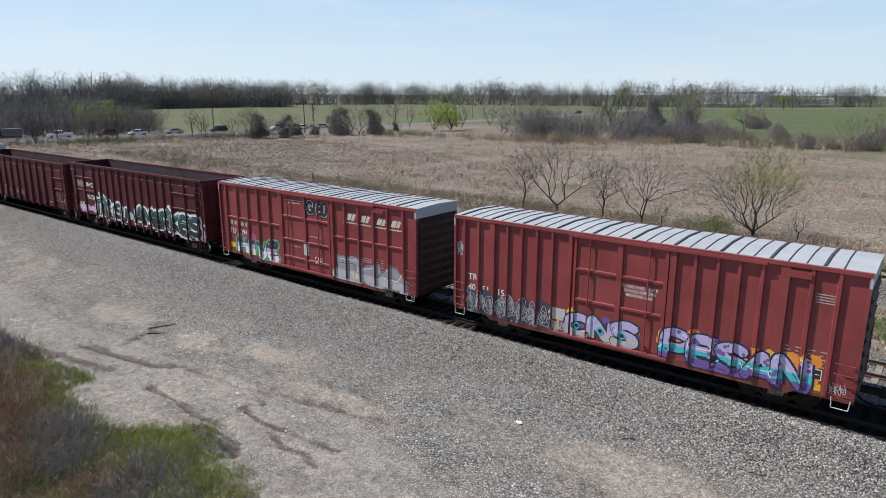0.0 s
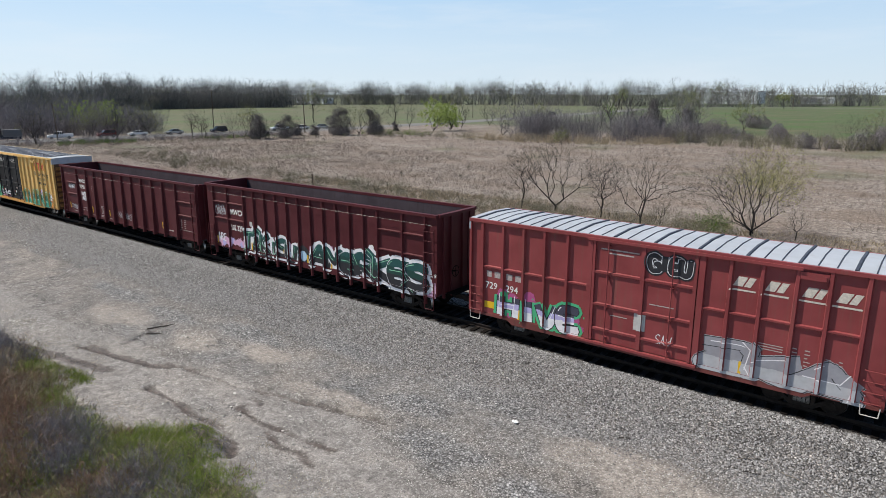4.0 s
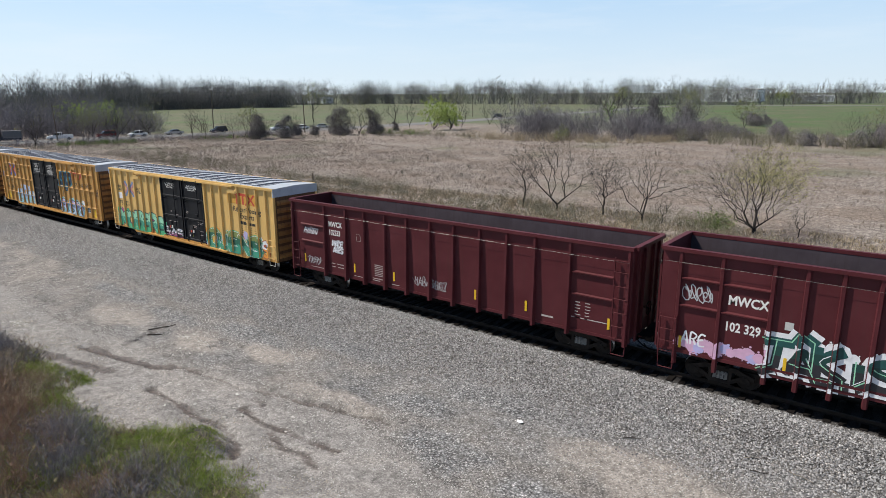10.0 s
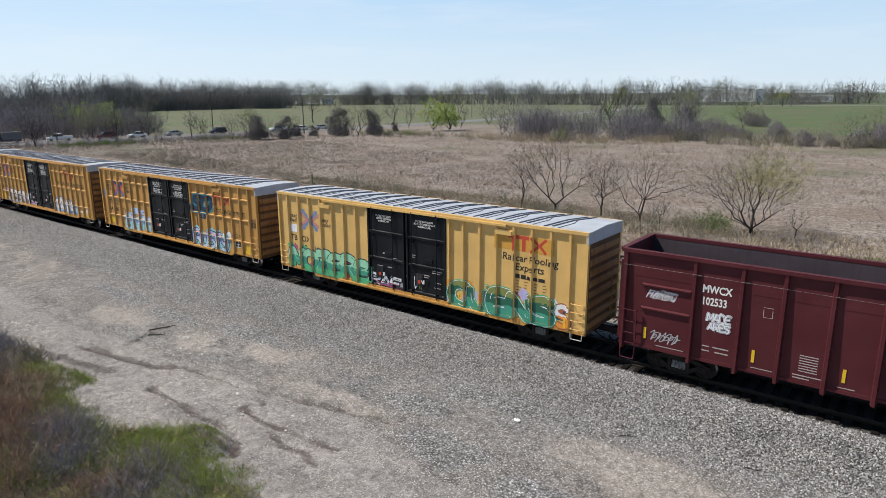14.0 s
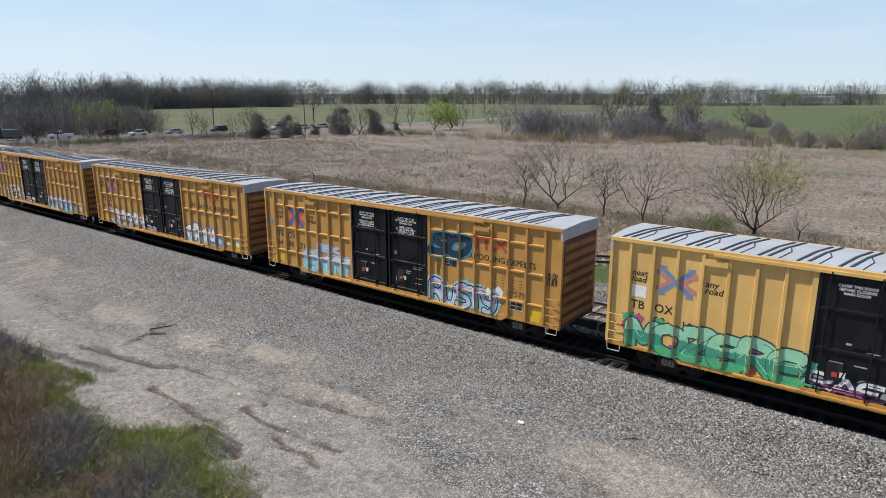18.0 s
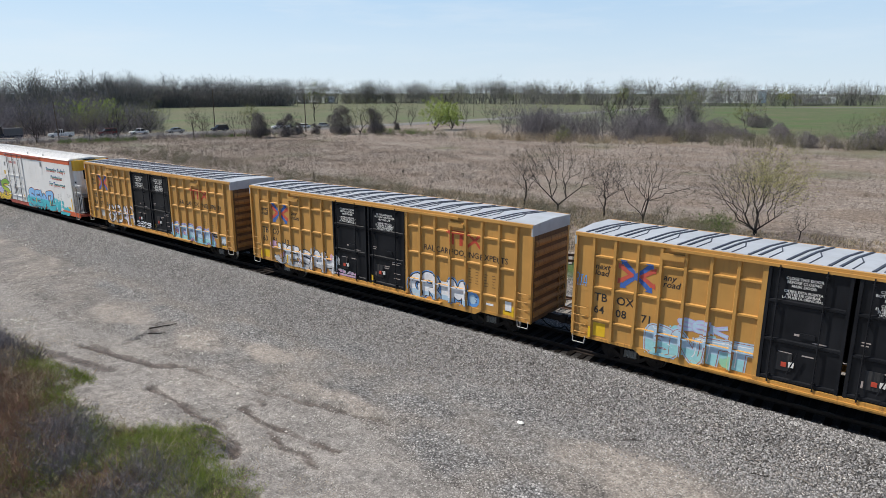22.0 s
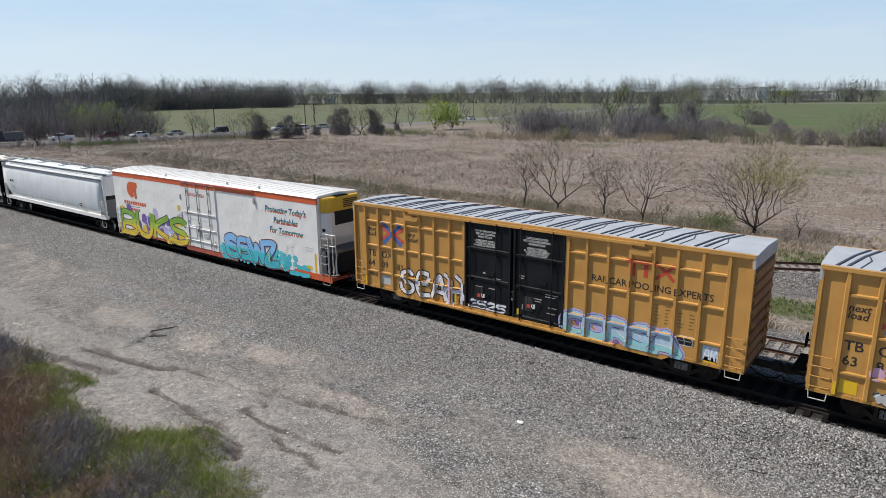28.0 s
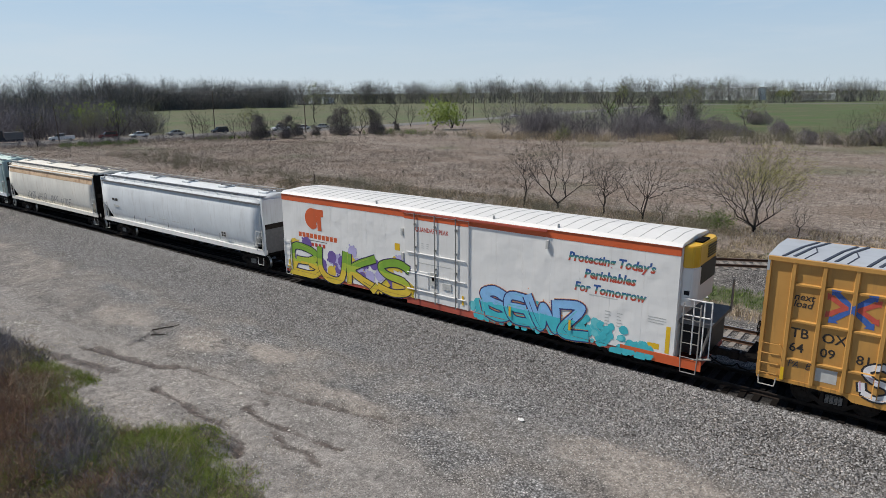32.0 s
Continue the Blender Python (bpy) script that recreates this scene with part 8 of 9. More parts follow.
# trees along the field's near edge
M_DARKTWIG = island_mat("dark_bare_twigs", (0.0, (0.022, 0.019, 0.0175)), (0.6, (0.046, 0.041, 0.038)), (1.0, (0.09, 0.083, 0.077)))
tree("tree", on_ground(-11.8, 32.6), "broad many-stemmed tree with yellow-green buds", 7.5, 0.78, 7, 2600, 3, M_BUD, 9500, 0.036, lean=1.5, fork=0.2, trunk_r=0.022, tip=0.0042, twig=M_DARKTWIG, side=(0.3, -0.1, 0.05), lift=0.02)
for x, y, h, w, st, n, sd, nm in ((-33.6, 32.5, 6.2, 0.36, 1, 380, 5, "slim bare young tree in dry grass"), (-30.2, 33.3, 8.6, 0.62, 2, 1200, 6, "dark bare spreading tree in dry grass"), (-24.9, 32.2, 6.9, 0.5, 1, 700, 7, "slim bare tree at the field's edge"),
                                  (-21.1, 32.3, 7.4, 0.6, 2, 800, 8, "thin bare spreading tree in dry grass"), (-19.3, 32.3, 3.0, 0.34, 1, 160, 9, "thin bare sapling in dry grass"), (-8.6, 32.5, 3.1, 0.36, 1, 200, 10, "small bare sapling beside the siding"), (-35.8, 32.4, 2.4, 0.4, 2, 160, 12, "thin bare sapling in dry grass")):
    tree("tree", on_ground(x, y, sd * 40), nm, h, w, st, n, sd, lean=0.9, fork=0.26, trunk_r=0.0135, tip=0.0038, twig=M_DARKTWIG)


# templates, multiplied into the far woods and thickets
def bare_tree(seed, n, tip, wide, fork, stems=1, base=0.016, lift=0.0):
    """A leafless tree one unit high, in slivers."""
    rnd, rng = random.Random(seed), np.random.default_rng(seed)
    segs = grown(seed, n, crown_lobes(rnd, stems, wide, fork, lift), stems_root(rnd, stems, fork, 0.8), 0.6, tip, base)
    outer = [q for q in segs if q[4] >= 1]
    return joined(as_slivers(segs, 1.0, tip, rng), twigs(outer, 1, 0.075, tip * 0.8, rng))


def brush(seed, stems, per, width, droop=0.0):
    """Upright stems with side twigs, one unit high."""
    rng = np.random.default_rng(seed)
    P = np.stack([rng.normal(0, 0.16, stems), rng.normal(0, 0.16, stems), np.zeros(stems)], -1)
    D = np.stack([rng.normal(0, 0.38, stems), rng.normal(0, 0.38, stems), rng.uniform(0.6, 1.05, stems)], -1)
    M = P + D * 0.55 + rng.normal(0, 0.03, P.shape)
    Q = P + D + rng.normal(0, 0.08, P.shape) - np.array((0, 0, droop))
    k = rng.integers(0, stems, stems * per)
    u = rng.uniform(0.1, 1, (len(k), 1))
    T = M[k] + (Q[k] - M[k]) * u
    E = T + (D[k] * 0.5 + rng.normal(0, 0.55, T.shape)) * rng.uniform(0.12, 0.34, (len(k), 1))
    return joined(slivers(P, M, width * 1.5, width * 1.2, rng), slivers(M, Q, width * 1.2, width * 0.6, rng), slivers(T, E, width * 0.8, width * 0.35, rng))


def vine_mound(seed, n, width):
    """A mound of hanging vines over a hidden shrub, one unit high and about as wide."""
    rng = np.random.default_rng(seed)
    lobes = [(0, 0, 0.5, 0.5)] + [(rng.normal(0, 0.28), rng.normal(0, 0.28), rng.uniform(0.25, 0.55), rng.uniform(0.25, 0.4)) for _ in range(4)]
    P, Q = [], []
    for cx, cy, cz, r in lobes:
        v = rng.normal(size=(n, 3))
        v /= np.linalg.norm(v, axis=1)[:, None]
        p = np.array((cx, cy, cz)) + v * r * rng.uniform(0.75, 1.05, (n, 1)) * (1, 1, 1.05)
        t = np.stack([-v[:, 1], v[:, 0], -0.5 * np.ones(n)], -1) * rng.uniform(-1, 1, (n, 1)) + np.stack([v[:, 0] * 0.35, v[:, 1] * 0.35, -0.8 * np.ones(n)], -1) * rng.uniform(0, 1, (n, 1)) + rng.normal(0, 0.25, (n, 3))
        P.append(p)
        Q.append(p + t * rng.uniform(0.06, 0.2, (n, 1)))
    P, Q = np.concatenate(P), np.concatenate(Q)
    ok = (P[:, 2] > 0.0)
    return slivers(P[ok], Q[ok], width, width * 0.5, rng)


def multiply(templates, spots, rng):
    """Copies of the templates at (x, y, z, scale) spots, turned by chance, in one mesh."""
    cos, fs, off = [], [], 0
    for x, y, z, s in spots:
        co, f = templates[rng.integers(len(templates))]
        a = rng.uniform(0, 6.283)
        ca, sa = math.cos(a), math.sin(a)
        w = s * rng.uniform(0.85, 1.25)
        q = np.stack([x + (co[:, 0] * ca - co[:, 1] * sa) * w, y + (co[:, 0] * sa + co[:, 1] * ca) * w, z + co[:, 2] * s], -1)
        cos.append(q)
        fs.append(f + off)
        off += len(q)
    return np.concatenate(cos), np.concatenate(fs)


rng = np.random.default_rng(11)
TALL = [bare_tree(100 + k, 150, 0.0021, 0.3 + 0.05 * (k % 4), 0.26 + 0.03 * (k % 3)) for k in range(8)]
BROAD = [bare_tree(120 + k, 210, 0.0022, 0.44 + 0.04 * (k % 3), 0.28 + 0.04 * (k % 3)) for k in range(6)]
SCRUB = [bare_tree(140 + k, 190, 0.0023, 0.46, 0.16, 4) for k in range(5)]
BUSH = [brush(200 + k, 30, 8, 0.003) for k in range(5)]
LOW = [brush(210 + k, 10, 5, 0.0065) for k in range(5)]
REED = [brush(220 + k, 24, 2, 0.005) for k in range(3)]
MOUND = [vine_mound(240 + k, 720, 0.0044) for k in range(4)]


def wood(name, label, spots, templates, material, leaf=None, leaf_share=0.0, leaf_size=0.35, per=40):
    co, f = multiply(templates, spots, rng)
    heap(name, co, f, material, label)
    if leaf:
        pts = []
        for x, y, z, s in spots:
            if rng.uniform() < leaf_share:
                n = per
                pts.append(np.stack([x + rng.normal(0, 0.13, n) * s, y + rng.normal(0, 0.13, n) * s, z + s * rng.uniform(0.35, 0.85, n)], -1))
        co, f = specks(np.concatenate(pts), leaf_size, rng)
        heap(name + "_leaves", co, f, leaf, "thin young foliage among bare trees")


def band(pts, depth, gap, height, var, push=(0, 1)):
    """Spots in a band behind a bent line."""
    out = []
    for (ax, ay), (bx, by) in zip(pts, pts[1:]):
        n = max(1, int(math.hypot(bx - ax, by - ay) * depth / (gap * gap)))
        for _ in range(n):
            t, d = rng.uniform(), rng.uniform(0, depth)
            out.append((ax + (bx - ax) * t + push[0] * d, ay + (by - ay) * t + push[1] * d, -1.1, height * rng.uniform(1 - var, 1 + var)))
    return out


# the wood beyond the left pasture, and its underbrush
LEFT_WOOD = ((-420, 135), (-405, 172), (-440, 216), (-437, 272), (-420, 326))
wood("far_woods", "bare grey-brown woodland beyond the pasture", band(LEFT_WOOD, 45, 5.7, 19.0, 0.36, (-1, 0.3)), TALL, M_FARTWIG, M_FARLEAF, 0.35, 0.3, 36)
wood("far_underbrush", "dense bare underbrush at the wood's foot", band(LEFT_WOOD, 30, 3.2, 11, 0.35, (-1, 0.3)) + band(((-405, 8), (-405, 135)), 24, 3.6, 10, 0.35, (-1, 0.1)), LOW, M_FARTWIG)
# the tangle on the left, behind the road
LEFT_TANGLE = ((-196, 22), (-189, 42), (-184, 62), (-190, 84))
wood("roadside_woods", "tangled bare trees behind the road", [(x, y, z, h * (0.62 + 0.006 * (-x - 190))) for x, y, z, h in band(LEFT_TANGLE, 90, 5.0, 10.4, 0.3, (-1, 0.25))], SCRUB, M_THICKET, M_BUD, 0.3, 0.13, 70)
wood("roadside_brush", "dense grey brush behind the road", band(LEFT_TANGLE, 60, 2.5, 4.6, 0.5, (-1, 0.25)), LOW, M_THICKET)
wood("leftmost_woods", "tall bare woods closing the view", band(((-420, 10), (-420, 135)), 60, 7.5, 20, 0.25, (-1, 0.1)), TALL, M_FARTWIG)
# the wood across the whole back
BACK = ((-560, 380), (-490, 392), (-445, 478), (-343, 526), (-228, 530), (-141, 560), (-60, 690), (90, 760), (300, 800))
wood("back_woods", "long bare treeline across the horizon", band(BACK[:6], 36, 8.2, 17.5, 0.5, (0, 1)) + band(BACK[5:], 36, 11.0, 15, 0.6, (0, 1)), TALL + BROAD, M_FARTWIG, M_FARLEAF, 0.7, 0.36, 70)
wood("back_grove", "stand of tall budding trees beyond the road", band(((-372, 470), (-326, 484), (-277, 502)), 20, 9.0, 21, 0.3), BROAD, M_FARTWIG, M_FARLEAF, 0.7, 0.4, 50)
wood("back_underbrush", "low brush below the far treeline", band(BACK[:6], 20, 4.8, 9.0, 0.4, (0, 1)) + band(BACK[5:], 20, 5.2, 8.0, 0.6, (0, 1)), LOW, M_FARTWIG)
FAR = ((-1100, 600), (-700, 900), (-300, 1100), (100, 1250), (600, 1300))
wood("horizon_woods", "faint woods on the horizon", band(FAR, 60, 21, 20, 0.25, (0, 1)), LOW, M_FARTWIG)
# thickets between the dry field and the pasture
THICKET = ((-92, 121), (-80, 116), (-70, 121), (-60, 126), (-52, 131))
wood("thicket", "purple-grey leafless thicket at the field's end", [(x, y, z, h * (0.45 + 0.95 * float(fuzz(np.array([x]), np.array([y]), 7.0, 71)[0]))) for x, y, z, h in band(THICKET, 14, 2.3, 4.6, 0.5)], BUSH, M_THICKET)
wood("thicket_saplings", "thin bare saplings above the thicket", band(((-96, 124), (-80, 122), (-64, 128), (-52, 136)), 16, 5.6, 7.4, 0.5) + band(((-104, 178), (-84, 186), (-60, 190)), 30, 10.0, 10.5, 0.45), SCRUB, M_THICKET, M_FARLEAF, 0.3, 0.14, 60)
wood("reeds", "pale dry reeds before the thicket", band(((-100, 112), (-80, 110), (-66, 114), (-50, 124)), 7, 1.5, 1.7, 0.4), REED, M_DRYGRASS)
wood("field_brush", "low dry brush along the field's end", band(((-152, 24), (-146, 48), (-140, 66), (-134, 84), (-122, 102)), 8, 1.5, 0.8, 0.4, (-0.5, 0.6)) + band(((-122, 102), (-100, 114)), 8, 1.6, 1.5, 0.4) + band(((-50, 122), (-30, 124), (-14, 128), (4, 132)), 16, 2.0, 2.2, 0.5), LOW, M_BRUSH)
wood("roadside_weeds", "green spring weeds along the road", band(((-155, 38), (-150, 54)), 8, 1.1, 0.9, 0.4, (-1, 0.3)) + band(((-150, 70), (-139, 88)), 6, 1.2, 0.8, 0.4, (-1, 0.5)) + band(((-134, 110), (-116, 116)), 6, 1.3, 1.2, 0.4), REED, M_LEAF)
wood("road_edge_brush", "low dark brush along the near side of the road", band(((-170, 10), (-166, 40), (-157, 66), (-151, 92)), 7, 1.15, 1.3, 0.6, (0.9, -0.2)), LOW, M_THICKET)
for k, (x, y, s) in enumerate(((-52.1, 136, 4.6), (-49.5, 138, 4.9), (-55.5, 134, 3.6), (-46.5, 150, 3.4), (-49.6, 160, 5.4), (-43.0, 153, 3.6), (-40.5, 150, 2.6), (-52.0, 214, 6.2), (-36.1, 162, 4.6), (-33.8, 158, 3.4), (-25.2, 134, 3.8), (-23.1, 154, 2.2), (-19.5, 136, 2.4), (-13.0, 138, 5.2), (-10.0, 139, 6.0), (-6.5, 141, 5.4), (-58.5, 136, 5.4), (-30, 140, 2.2))):
    t = thing("bush", on_ground(x, y), "vine-choked grey bush at the field's end", "bush", "bushes at the field's end")
    co, f = multiply(MOUND, [(0, 0, 0, s), (s * 0.25, 0.3, 0, s * 0.7)], rng)
    heap("crown", co, f, M_MOUND, "", "", t)
    co, f = tubes([tuple(np.array(q) * s for q in g[:4]) for g in grown(k, 30, ((0, 0, 0.5, 0.3, 0.3, 0.3),), stems_root(random.Random(k), 3, 0.2, 0.7), 0.4, 0.004, 0.02)], 5)
    heap("trunk", co, f, M_BARK, "", "", t)
# single trees in the middle distance
MIDS = ((-163.1, 55.2, 10.6, 3, "wide dark bare tree before the road", None), (-180.1, 72.7, 10.2, 4, "hazy budding tree behind the road", "leaf"), (-154.8, 70.6, 7.2, 2, "bare sapling beside the road", None), (-152.0, 72.5, 5.4, 2, "bare sapling beside the road", None),
        (-145.5, 76.3, 7.2, 3, "bare sapling beside the road", None), (-142.5, 77.5, 6.2, 2, "bare sapling beside the road", None), (-139.5, 80.0, 7.2, 6, "dense round leafless bush by the road", "vine"), (-158.6, 64.3, 4.6, 4, "low bare bush by the road", None), (-200.9, 152.4, 15.2, 1, "tall pale bare tree beyond the road", "leaf"),
        (-134.1, 102.8, 8.6, 2, "ragged vine-covered dead tree", "vine"), (-131.9, 108.0, 11.0, 4, "hazy willow with young leaves", "leaf"), (-128.1, 110.2, 8.3, 3, "dark tree choked with vines", "vine"), (-150.6, 143.9, 11.0, 1, "tall bare tree by the road", None), (-146.5, 147.0, 8.4, 2, "bare tree by the road", None),
        (-126.7, 135.3, 10.4, 6, "bright yellow-green willow by the road", "bright"), (-124.0, 140.0, 8.2, 5, "bright yellow-green willow by the road", "bright"), (-143.2, 95.3, 3.6, 4, "dark bush beside the road", "vine"), (-139.2, 97.9, 3.4, 4, "dark bush beside the road", "vine"),
        (-134.7, 126.3, 3.2, 4, "dark bush beside the road", "vine"), (-128.8, 147.2, 15.0, 2, "tall bare tree behind the willows", "leaf"), (-130.5, 155.2, 8.2, 2, "thin bare tree by the road", None), (-131.9, 174.2, 9.0, 6, "spreading bare tree in the pasture", None), (-167.7, 38.6, 7.8, 3, "dark bare tree by the road", None), (-161.6, 36.2, 6.2, 3, "dark bare tree by the road", None),
        (-182, 58, 7.5, 3, "tangled bare roadside tree", "leaf"), (-205, 62, 9.4, 5, "yellow-green leafing tree behind the road", "gold"), (-208, 70, 9.4, 5, "yellow-green leafing tree behind the road", "gold"), (-214, 79, 9.4, 5, "yellow-green leafing tree behind the road", "gold"), (-189.5, 46.3, 8.2, 3, "tangled bare roadside tree", None), (-104.3, 216.6, 14.6, 3, "gnarled bare tree with a green tuft", None), (-96.9, 215.5, 13.0, 3, "gnarled dark bare tree in the pasture", None),
        (-84.8, 234.1, 14, 3, "budding tree in the pasture", "leaf"), (-80.2, 196.2, 11.0, 2, "dark vine-wrapped tree in the pasture", "vine"), (-78, 187.8, 5.0, 2, "dark stunted tree in the pasture", "vine"), (-99.9, 514.6, 12, 3, "small leafing tree in the pasture", "leaf"),
        (-84.8, 660, 20, 1, "lone bare tree on the horizon", None), (-59.5, 670, 19, 1, "lone bare tree on the horizon", None), (-73, 640, 16, 1, "lone bare tree on the horizon", None), (-195, 443, 15, 2, "leafing tree beyond the road", "leaf"), (-167.5, 590, 20, 3, "broad leafing tree before the warehouse", "leaf"),
        (-69.9, 110.5, 4.2, 5, "small budding bush before the thicket", "leaf"), (-12, 148, 8.0, 3, "thin budding tree above the thicket", "leaf"), (-16.4, 140.1, 7.2, 3, "thin bare tree above the thicket", None), (-65, 140, 9.0, 3, "thin bare tree above the thicket", None), (-50, 190, 9.0, 3, "thin budding tree above the thicket", "leaf"),
        (-72, 205, 12.0, 3, "budding tree in the pasture", "leaf"), (-66, 188, 8.0, 3, "dark vine-wrapped tree in the pasture", "vine"), (-90, 176, 9.5, 3, "thin bare tree above the thicket", None), (-108, 170, 8.0, 3, "thin budding tree above the thicket", "leaf"), (-136.2, 86.0, 6.8, 4, "dense round leafless bush by the road", "vine"),
        (-172, 84, 8.5, 4, "tangled bare roadside tree", None), (-168, 98, 7.5, 3, "tangled bare roadside tree", "leaf"), (-188, 66, 9.0, 4, "tangled bare roadside tree", "gold"), (-196, 58, 9.5, 4, "tangled bare roadside tree", None))
for k, (x, y, h, st, lab, kind) in enumerate(MIDS):
    leaf, n = {"leaf": (M_FARLEAF, 1300), "bright": (M_BRIGHT, 5000), "gold": (M_BRIGHT, 2200), "vine": (None, 0)}.get(kind, (None, 0))
    near = math.hypot(x, y + 24) / 180
    tree("tree", on_ground(x, y, k * 50), lab, h * (1.18 if kind == "vine" else 1.08), (0.5 if st > 2 else 0.38) + 0.1 * (kind == "vine"), st, 300 if near < 1.2 else 170, 300 + k, leaf, n, {"vine": 0.2, "bright": 0.13, "gold": 0.11}.get(kind, 0.1) * near, lean=0.7, fork=0.26 if st < 4 else 0.12, trunk_r=0.02 if "gnarled" in lab else 0.013, tip=0.0085 * near, twig=M_DARKTWIG if kind in (None, "vine") else None)
    if kind == "vine":
        co, f = multiply(MOUND, [(0, 0, h * 0.3, h * 0.5), (h * 0.2, -h * 0.1, 0, h * 0.44), (-h * 0.2, h * 0.12, h * 0.06, h * 0.4), (h * 0.06, 0.05 * h, h * 0.62, h * 0.3), (-h * 0.1, -h * 0.2, 0, h * 0.36)], rng)
        heap("vines", co, f, M_VINE, "", "", bpy.data.objects[LAST[0]])
tuft = thing("tuft", on_ground(-118, 246), "bright green leafing sprout in the pasture", "shrub")
co, f = specks(np.random.default_rng(5).normal(0, 1, (500, 3)) * (1.5, 1.5, 1.9) + (0, 0, 3.4), 0.3, np.random.default_rng(6))
heap("leaves", co, f, M_LEAF, "", "", tuft)



# ---- grasses ----
def blades(name, X, Y, height, material, label, seed, width=0.012, lean=0.5, per=5, parent=None):
    rng = np.random.default_rng(seed)
    n = len(X) * per
    x, y = np.repeat(X, per) + rng.normal(0, 0.09, n), np.repeat(Y, per) + rng.normal(0, 0.09, n)
    z = ground_height(x, y) - 0.03
    h = np.repeat(height, per) * rng.uniform(0.5, 1.25, n)
    a, b = rng.uniform(0, 6.283, n), rng.uniform(0, 6.283, n)
    dx, dy = np.cos(a) * h * rng.uniform(0.1, lean, n), np.sin(a) * h * rng.uniform(0.1, lean, n)
    wx, wy = np.cos(b) * width, np.sin(b) * width
    co = np.stack([np.stack([x - wx, y - wy, z], -1), np.stack([x + wx, y + wy, z], -1), np.stack([x + dx * 0.5 + wx * 0.7, y + dy * 0.5 + wy * 0.7, z + h * 0.6], -1), np.stack([x + dx, y + dy, z + h], -1)], 1).reshape(-1, 3)
    return heap(name, co, np.arange(n * 4).reshape(-1, 4), material, label)


rng = np.random.default_rng(21)
X, Y = rng.uniform(-42, -8, 60000), rng.uniform(-24, -12, 60000)
edge = along(WEED_EDGE, X) - Y + (fuzz(X, Y, 1.0, 82) - 0.5) * 2.2
chance = rng.uniform(0, 1, 60000)


def about(spots):
    """How near each place lies to the listed spots, 0 to 1, with a ragged border."""
    jit = (fuzz(X, Y, 0.7, 83) - 0.5) * 1.6
    return np.max([step(np.hypot(X - x, (Y - y)) / r + jit, 1.25, 0.55) for x, y, r in spots], axis=0)


def forbs(name, pick, low, high, size, material, label, seed, per):
    """Low leafy plants: small leaves scattered through each clump's height."""
    r = np.random.default_rng(seed)
    x, y = np.repeat(X[pick], per) + r.normal(0, 0.07, pick.sum() * per), np.repeat(Y[pick], per) + r.normal(0, 0.07, pick.sum() * per)
    z = ground_height(x, y) + r.uniform(0.0, 1, len(x)) ** 1.5 * np.repeat(r.uniform(low, high, pick.sum()), per)
    co, f = specks(np.stack([x, y, z], -1), size, r)
    return heap(name, co, f, material, label)


RED_SPOTS = ((-25.1, -17.1, 1.9), (-22.7, -17.8, 1.6), (-27.8, -16.2, 1.8), (-24, -19, 2.5), (-18, -18.5, 1.2))
PURPLE_SPOTS = ((-30.9, -14.9, 1.8), (-33, -14.8, 2.0), (-21.4, -16.7, 1.2), (-20.7, -17.8, 1.1), (-17.2, -16.6, 0.9), (-36, -15.5, 2.5))
BRIGHT_SPOTS = ((-19.3, -14.2, 1.0), (-17.7, -14.9, 1.2), (-15.9, -15.2, 1.2), (-29.1, -14.9, 1.0), (-23.3, -15.7, 0.9), (-19.6, -16.2, 0.8), (-14.5, -16, 1.0), (-26.0, -14.8, 0.9), (-29.8, -14.5, 0.8), (-24.3, -15.6, 1.0), (-21.0, -17.9, 0.9), (-27.8, -13.9, 0.5))
RED, PURPLE = about(RED_SPOTS), about(PURPLE_SPOTS)
BRIGHT = about([(x, y, 1.25 * s) for x, y, s in BRIGHT_SPOTS])
inside = edge > 0.1
grass = (edge > -0.4) & (chance < 0.05 + 0.95 * BRIGHT)
blades("foreground_grass", X[grass], Y[grass], 0.05 + 0.1 * fuzz(X[grass], Y[grass], 0.6, 84), M_GRASS, "fresh green spring grass tufts", 22, 0.008, 0.9, 8)
forbs("green_weeds", (edge > -0.1) & (chance > 0.4) & (chance < 0.55 + 0.25 * BRIGHT), 0.04, 0.2, 0.024, M_GRASS, "leafy green weeds", 33, 5)
olive = inside & (chance > 0.2) & (chance < 0.5) & (RED < 0.6) & (BRIGHT < 0.6)
forbs("olive_weeds", olive, 0.05, 0.26, 0.023, M_OLIVE, "olive and yellowish low weeds", 31, 4)
dead = inside & (BRIGHT < 0.7) & ((chance > 0.45) & (RED > 0.3) | (chance > 0.82))
blades("dead_weeds", X[dead], Y[dead], 0.1 + 0.26 * fuzz(X[dead], Y[dead], 0.8, 86), M_WEED, "reddish-brown dead weeds", 23, 0.0035, 0.9, 5)
grey = inside & (BRIGHT < 0.7) & ((chance < 0.4) & (PURPLE > 0.3) | (chance < 0.06))
blades("grey_weeds", X[grey], Y[grey], 0.1 + 0.28 * fuzz(X[grey], Y[grey], 0.9, 88), M_WEEDGREY, "tangled purple-grey dead brush", 24, 0.0035, 1.2, 6)
straw = (edge > -0.5) & (chance > 0.72) & (chance < 0.82)
blades("straw_weeds", X[straw], Y[straw], 0.1 + 0.3 * fuzz(X[straw], Y[straw], 0.6, 93), M_DRYGRASS, "pale dry straw among the weeds", 34, 0.006, 1.0, 4)
TANGLE = [brush(260 + k, 16, 7, 0.0042) for k in range(5)]
